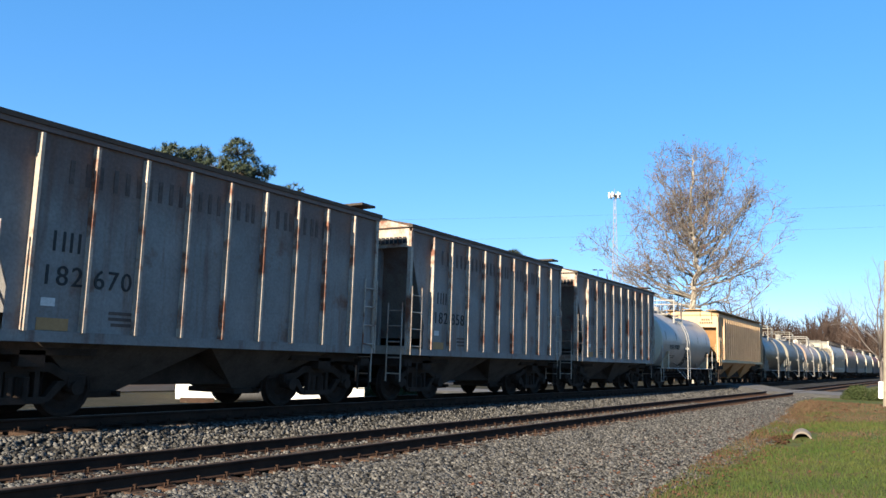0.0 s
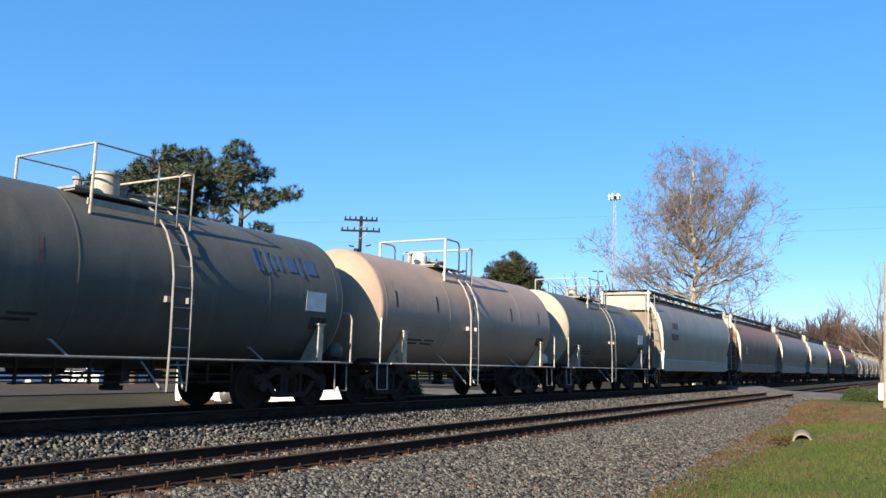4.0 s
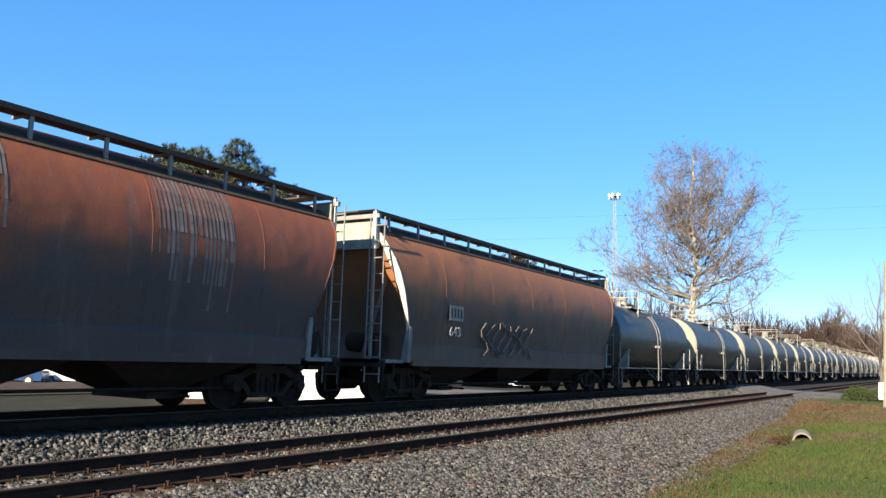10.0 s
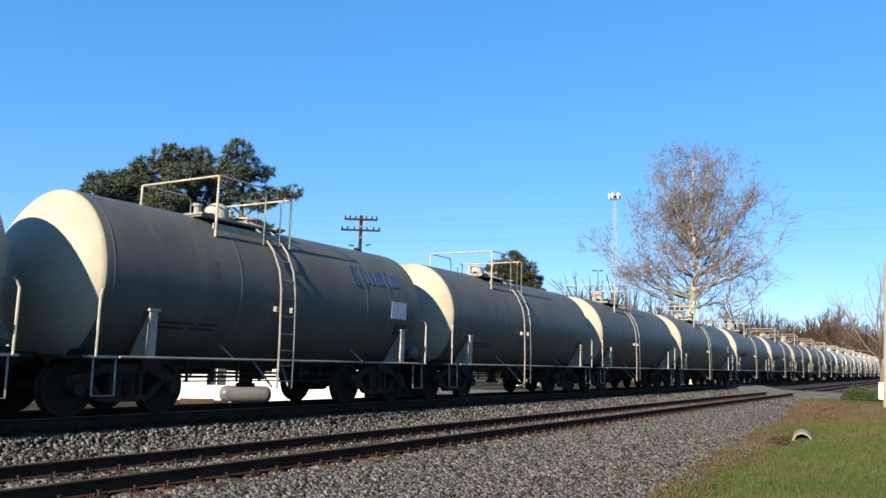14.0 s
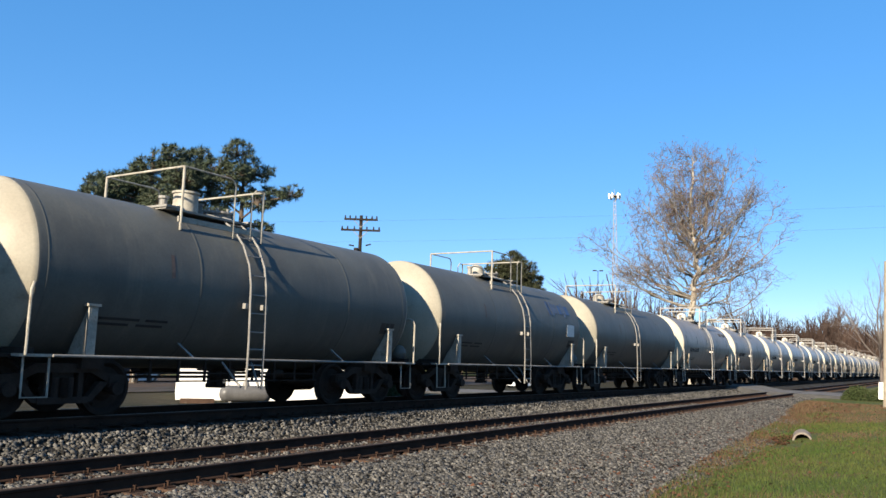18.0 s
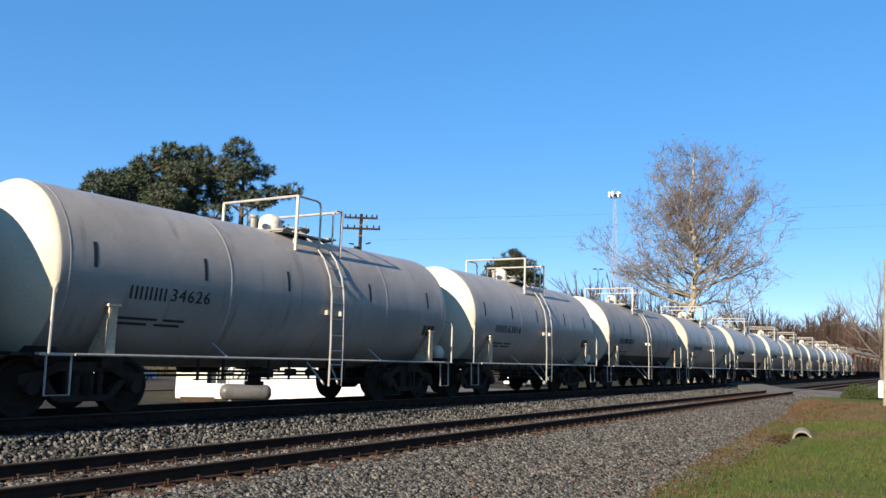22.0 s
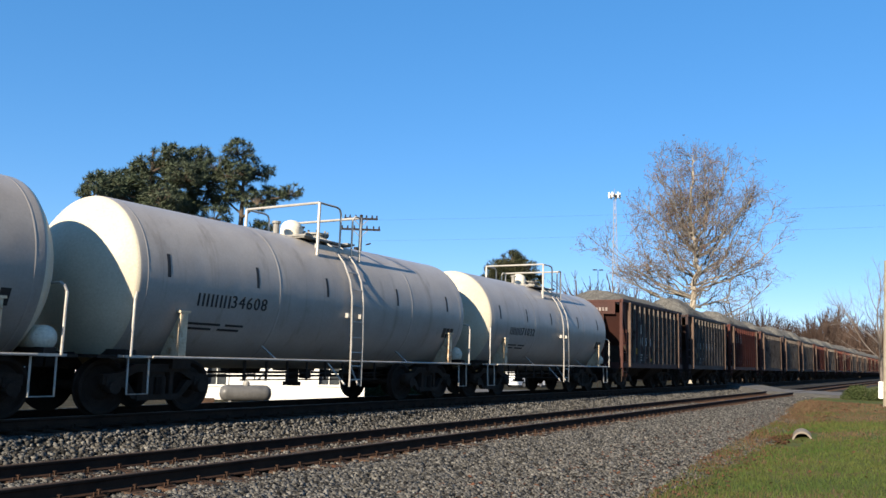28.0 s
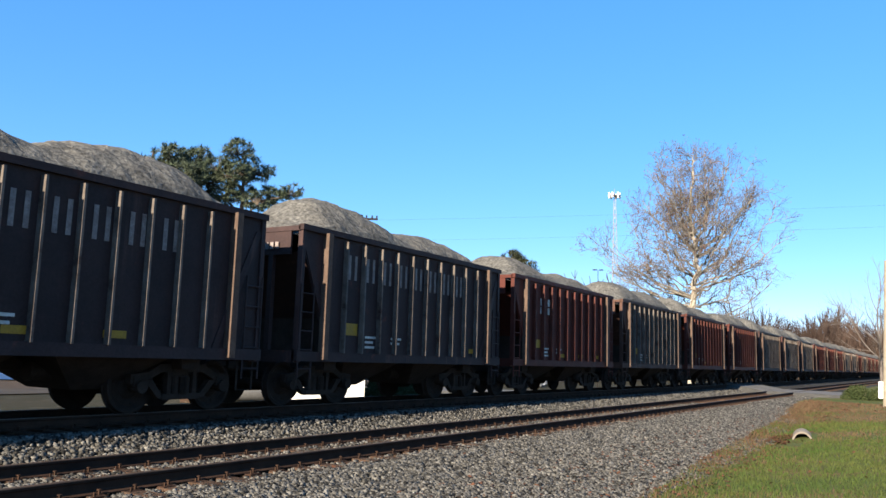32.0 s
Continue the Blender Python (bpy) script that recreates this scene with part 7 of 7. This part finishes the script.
def parked(x, y, rz, paint, kind, label):
    t = thing("parked_" + kind, label, kind, "parked vehicles")
    t.matrix_basis = turned(x, y, -1.2, rz)
    tall = 1.9 if kind == "van" else 1.42
    body = Geo()
    body.prism([(-2.2, 0.3), (-2.25, 0.75), (-2.1, 0.92), (2.05, 0.95), (2.25, 0.8), (2.2, 0.3)], -0.88, 0.88, "y")
    part("body", body, paint, t)
    cab = [(-2.15, 0.92), (-2.0, tall), (0.9, tall), (1.45, 0.95)] if kind == "van" else [(-1.7, 0.92), (-1.1, tall), (0.5, tall), (1.25, 0.94)]
    part("cabin", Geo().prism(cab, -0.78, 0.78, "y"), paint, t)
    c2 = [(a * 0.93 - 0.05, 0.98 + (b - 0.92) * 0.8) for a, b in cab]
    for s in (-1, 1):
        part("side_window", Geo().prism(c2, s * 0.785 - 0.006, s * 0.785 + 0.006, "y"), M_GLASS, t)
        for e in (-1.35, 1.4):
            w = part("wheel", Geo().lathe([(0.05, -0.1), (0.3, -0.1), (0.33, -0.06), (0.33, 0.06), (0.3, 0.1), (0.05, 0.1)], 18, (0, 0, 0), "y"), M_BLACK, t)
            w.location = (e, s * 0.8, 0.33)
            part("rim", Geo().cyl((0, s * 0.1, 0), (0, s * 0.115, 0), 0.19, 14), M_SILVER, w)
    part("windscreen", Geo().hexa([(cab[3][0] + 0.01, -0.7, 0.98), (cab[3][0] + 0.03, -0.7, 0.98), (cab[3][0] + 0.03, 0.7, 0.98), (cab[3][0] + 0.01, 0.7, 0.98), (cab[2][0] + 0.05, -0.66, tall - 0.05), (cab[2][0] + 0.07, -0.66, tall - 0.05), (cab[2][0] + 0.07, 0.66, tall - 0.05), (cab[2][0] + 0.05, 0.66, tall - 0.05)]), M_GLASS, t)
    for s in (-0.6, 0.6):
        part("headlight", Geo().box(2.22, s, 0.7, 0.06, 0.3, 0.14), M_SILVER, t)


M_CARBLUE = mat("dark_blue_car_paint", (0.02, 0.05, 0.13), (0.025, 0.06, 0.15), 0.25, 0.2, 1, 20, 0, contrast=0.08)
M_CARW = mat("white_car_paint", (0.7, 0.7, 0.69), (0.66, 0.66, 0.65), 0.25, 0, 1, 20, 0, contrast=0.05)
M_CARS = mat("silver_car_paint", (0.42, 0.43, 0.44), (0.38, 0.39, 0.4), 0.3, 0.5, 1, 20, 0, contrast=0.05)
parked(-53.5, 31.5, 40, M_CARBLUE, "car", "dark blue car parked on the clay bank")
parked(-52.0, 35.3, 25, M_CARW, "van", "white van parked beyond the side road")
parked(-51.6, 39.2, 100, M_CARW, "car", "white car parked beyond the side road")
parked(-34.5, 71.5, 80, M_CARW, "van", "white van parked near the crossing")
parked(-36.0, 78.0, 85, M_CARS, "car", "silver car parked near the crossing")

M_LANE = mat("dusty_brown_lane", (0.056, 0.048, 0.041), (0.04, 0.035, 0.03), 0.9, 0, 0.5, 30, 0.4, contrast=0.3, spec=0.1)
side_road = Geo()
ys_ = [-40 + 6 * j for j in range(36)]
sweep(side_road, [(-40.5, -1.10), (-45.2, -1.08)], ys_)
tagged(new("side_road", side_road.mesh("side_road", M_LANE)), "dusty brown side lane beyond the line", "road", kind="structure")
verge = sweep(Geo(), [(-17.2 - 1.9 * i, -1.13) for i in range(13)], ys_, 0.03)
M_VERGE = mat("dry_olive_verge", (0.04, 0.034, 0.022), (0.025, 0.025, 0.0145), 0.95, 0, 0.4, 20, 0.8, (0.062, 0.052, 0.038), 0.4, 0.5, contrast=0.5, spec=0.08)
tagged(new("verge", verge.mesh("verge", M_VERGE, True)), "dry olive grass verge beyond the main track", "verge", kind="structure")
clay = sweep(Geo(), [(-46.0, -1.14), (-48, -1.02), (-52, -0.98), (-58, -1.0)], ys_, 0.2)
tagged(new("clay_bank", clay.mesh("clay_bank", M_DIRT)), "bare reddish clay bank beyond the side road", "ground", kind="structure")

# ---- the level crossing ----
M_GRAVEL = mat("grey_road_gravel", (0.105, 0.099, 0.0885), (0.0675, 0.0638, 0.0577), 0.95, 0, 1.5, 25, 0.8, contrast=0.6, spec=0.08)
rd, sh = Geo(), Geo()
prof_x = [-60, -40, -30, -22, -17, -14.2, -13.4, -11.6, -10.9, -9.5, -7.75, -7.0, -5.5, -4.0, -1.0, 4, 12, 30]
prof_z = [-1.08, -1.06, -0.98, -0.6, 0.0, 0.26, 0.29, 0.29, 0.24, 0.0, -0.02, -0.03, -0.08, -0.12, -0.13, -0.12, -0.1, -0.1]
for k in (0, 1):
    for x, z in zip(prof_x, prof_z):
        rd.v.append(Vector((x, 54.0 + k * 7.5 + 0.12 * (x + 10), z)))
n_ = len(prof_x)
for i in range(n_ - 1):
    rd.f.append((i, i + 1, n_ + i + 1, n_ + i))
for k in (0, 1):
    b0 = len(sh.v)
    for i in range(n_):
        sh.v.append(rd.v[k * n_ + i] - Vector((0, 0, 0.004)))
    for i in range(n_):
        sh.v.append(rd.v[k * n_ + i] - Vector((0, (1.6 if k == 0 else -1.6), 0.45)))
    for i in range(n_ - 1):
        sh.f.append((b0 + i, b0 + i + 1, b0 + n_ + i + 1, b0 + n_ + i))
tagged(new("road_shoulder", sh.mesh("road_shoulder", M_GRAVEL)), "grey gravel shoulders beside the road", "shoulder", kind="structure")
tagged(new("road", rd.mesh("road", M_ROAD)), "worn grey asphalt road across both tracks", "road", kind="structure")

# ---- by the lawn ----
M_CONC = mat("pale_concrete_pipe", (0.2, 0.17, 0.14), (0.14, 0.12, 0.1), 0.9, 0, 4, 40, 0.3, contrast=0.25, spec=0.2)
M_POSTW = mat("pale_weathered_pole", (0.235, 0.201, 0.156), (0.176, 0.147, 0.112), 0.85, 0, 3, 30, 0.3, contrast=0.2)
po = thing("gate_post", "leaning pale weathered wooden pole with a white meter box", "post")
po.matrix_basis = pose(-2.32, 43.9, -0.35, 0, 2.4, 0)
part("post", Geo().cyl((0, 0, -0.1), (0, 0, 7.1), 0.12, 12, 0.1), M_POSTW, po)
part("meter_box", Geo().box(-0.2, -0.02, 0.9, 0.2, 0.15, 0.8), M_SIGN, po, "small white meter box")
cp = thing("culvert_pipe", "weathered concrete culvert pipe mouth in the grass", "culvert")
cp.matrix_basis = turned(-3.36, 24.6, -0.56, 8) @ Matrix.Scale(0.85, 4)
g_ = Geo()
g_.smooth = True
g_.lathe([(0.245, 0.0), (0.30, 0.0), (0.31, 0.03), (0.31, 1.6), (0.245, 1.6)], 28, (0, 0, 0), "y", False)
part("pipe", g_, M_CONC, cp)
# near-black lining and floor stand in for the shade inside the pipe
M_PIPE_SHADE = mat("painted_pipe_shade", (0.012, 0.011, 0.009), (0.02, 0.017, 0.013), 0.9, 0, 4, 30, 0.3, spec=0.1)
g_ = Geo()
g_.smooth = True
g_.lathe([(0.244, 0.03), (0.243, 1.58), (0.002, 1.585)], 28, (0, 0, 0), "y", False)
part("bore", g_, M_PIPE_SHADE, cp, "dark silted inside of the pipe")
part("silt", Geo().prism([(-0.2, -0.18), (0.2, -0.18), (0.235, -0.07), (-0.235, -0.07)], 0.02, 1.5, "y"), M_PIPE_SHADE, cp, "black silt in the pipe")
M_WATER = mat("still_ditch_water", (0.03, 0.03, 0.028), (0.04, 0.038, 0.03), 0.05, 0, 2, 20, 0.02, contrast=0.1, spec=0.8)
wt = Geo().lathe([(0.002, 0), (0.14, 0), (0.2, 0.0)], 18, (0, 0, 0), "z", False)
wo = new("puddle", wt.mesh("puddle", M_WATER))
wo.matrix_basis = Matrix.Translation((-3.3, 12.6, -0.655)) @ Matrix.Diagonal((1.0, 3.4, 1.0, 1))
tagged(wo, "small puddle of still water in the grass ditch", "puddle", kind="structure")

# ---- loose stones, blades and leaves ----
scatter_stones("ballast_stones", 92000, (-7.5, -3.2, 4.5, 40), 0.053, M_STONE, 1, bed_z, "loose grey ballast stones on the shoulder")
scatter_stones("ballast_stones", 30000, (-11.3, -9.42, 2.5, 44), 0.056, M_STONE, 2, bed_z, "loose grey ballast stones between the tracks")
scatter_stones("ballast_stones", 9000, (-7.6, -4.4, 39, 55), 0.085, M_STONE, 5, bed_z, "loose grey ballast stones near the crossing")
scatter_stones("ballast_stones", 5000, (-11.3, -9.42, 44, 62), 0.085, M_STONE, 6, bed_z, "loose grey ballast stones between the far rails")
scatter_stones("ballast_stones", 9000, (-9.36, -7.88, 3.5, 36), 0.055, M_STONE, 3, lambda x: -0.208, "ballast stones between the ties")
scatter_stones("ballast_stones", 2400, (-7.78, -7.2, 3.5, 36), 0.055, M_STONE, 4, lambda x: -0.215, "ballast stones over the tie ends")


def blades(n, region, seed, high, material, label, power=1.3, keep=None):
    rs = random.Random(seed)
    V, F = [], []
    x0, x1, y0, y1 = region
    for i in range(n):
        x, y = rs.uniform(x0, x1), y0 + (y1 - y0) * rs.random() ** power
        if keep and not keep(x, y, rs):
            continue
        if abs(x + 3.36) < 0.34 and 21.5 < y < 26.3:
            continue
        z = ground_z(x, y)
        h = high * rs.uniform(0.4, 1.2)
        a = rs.uniform(0, math.pi)
        w = 0.005 + 0.00025 * y
        dx, dy = math.cos(a) * w, math.sin(a) * w
        lx, ly = rs.gauss(0, 0.4) * h, rs.gauss(0, 0.4) * h
        k = len(V)
        V += [(x - dx, y - dy, z - 0.01), (x + dx, y + dy, z - 0.01), (x + lx, y + ly, z + h)]
        F.append((k, k + 1, k + 2))
    me = bpy.data.meshes.new("grass")
    me.from_pydata(V, [], F)
    me.materials.append(material)
    tagged(new("grass_blades", me), label, "grass", kind="stuff")


M_BLADE = mat("green_grass_blade", (0.034, 0.058, 0.012), (0.06, 0.069, 0.019), 0.8, 0, 0.6, 10, 0, contrast=0.3, spec=0.1)
M_STRAW = mat("brown_dead_grass", (0.098, 0.064, 0.037), (0.07, 0.044, 0.026), 0.85, 0, 0.8, 10, 0, contrast=0.35, spec=0.1)


def green_patch(x, y, rs):
    return x > toe(y) and noise.noise((x * 0.35, y * 0.22, 2)) + rs.gauss(0, 0.25) > -0.12 - 0.25 * math.exp(-((x - toe(y) - 1.0) / 0.9) ** 2) + max(0, (y - 29) / 9)


def brown_patch(x, y, rs):
    return x > toe(y) and noise.noise((x * 0.35, y * 0.22, 2)) + rs.gauss(0, 0.25) < -0.03 + max(0, (y - 28) / 8)


blades(105000, (-5.2, 3.5, 7.5, 38), 1, 0.07, M_BLADE, "green winter grass blades on the bank", 1.3, green_patch)
blades(52000, (-5.9, 3.5, 7.5, 47), 2, 0.06, M_STRAW, "brown dead grass on the bank", 1.2, brown_patch)
blades(15000, (-6.2, -3.2, 8, 47), 3, 0.10, M_STRAW, "dead weeds along the foot of the ballast", 0.9, lambda x, y, rs: abs(x - toe(y) - 0.2) < 0.3 + rs.random() * 0.012 * y)


def fallen(n, region, seed, zf, label):
    rs = random.Random(seed)
    V, F = [], []
    for i in range(n):
        x, y = rs.uniform(*region[:2]), rs.uniform(*region[2:])
        z = zf(x, y) + 0.03
        s = rs.uniform(0.03, 0.06)
        a = rs.uniform(0, 6.28)
        t = rs.uniform(-0.4, 0.6)
        u = Vector((math.cos(a), math.sin(a), t)).normalized() * s
        v = Vector((-math.sin(a), math.cos(a), rs.uniform(-0.4, 0.4))).normalized() * s * 0.7
        c = Vector((x, y, z))
        k = len(V)
        V += [tuple(c - u), tuple(c - v), tuple(c + u), tuple(c + v)]
        F.append((k, k + 1, k + 2, k + 3))
    me = bpy.data.meshes.new("leaves")
    me.from_pydata(V, [], F)
    me.materials.append(M_LEAFY)
    tagged(new("fallen_leaves", me), label, "leaves", kind="stuff")


fallen(2600, (-6.0, -3.3, 8, 46), 1, lambda x, y: max(bed_z(x), ground_z(x, y)), "reddish fallen leaves along the foot of the ballast")
fallen(130, (-7.6, -4.5, 4, 40), 2, lambda x, y: bed_z(x) + 0.01, "scattered fallen leaves on the ballast")
fallen(200, (-4.15, -3.65, 23.4, 25.4), 4, ground_z, "heap of reddish leaves beside the culvert")
fallen(260, (-3.6, 3.0, 14, 46), 3, ground_z, "fallen leaves in the grass")

motions()
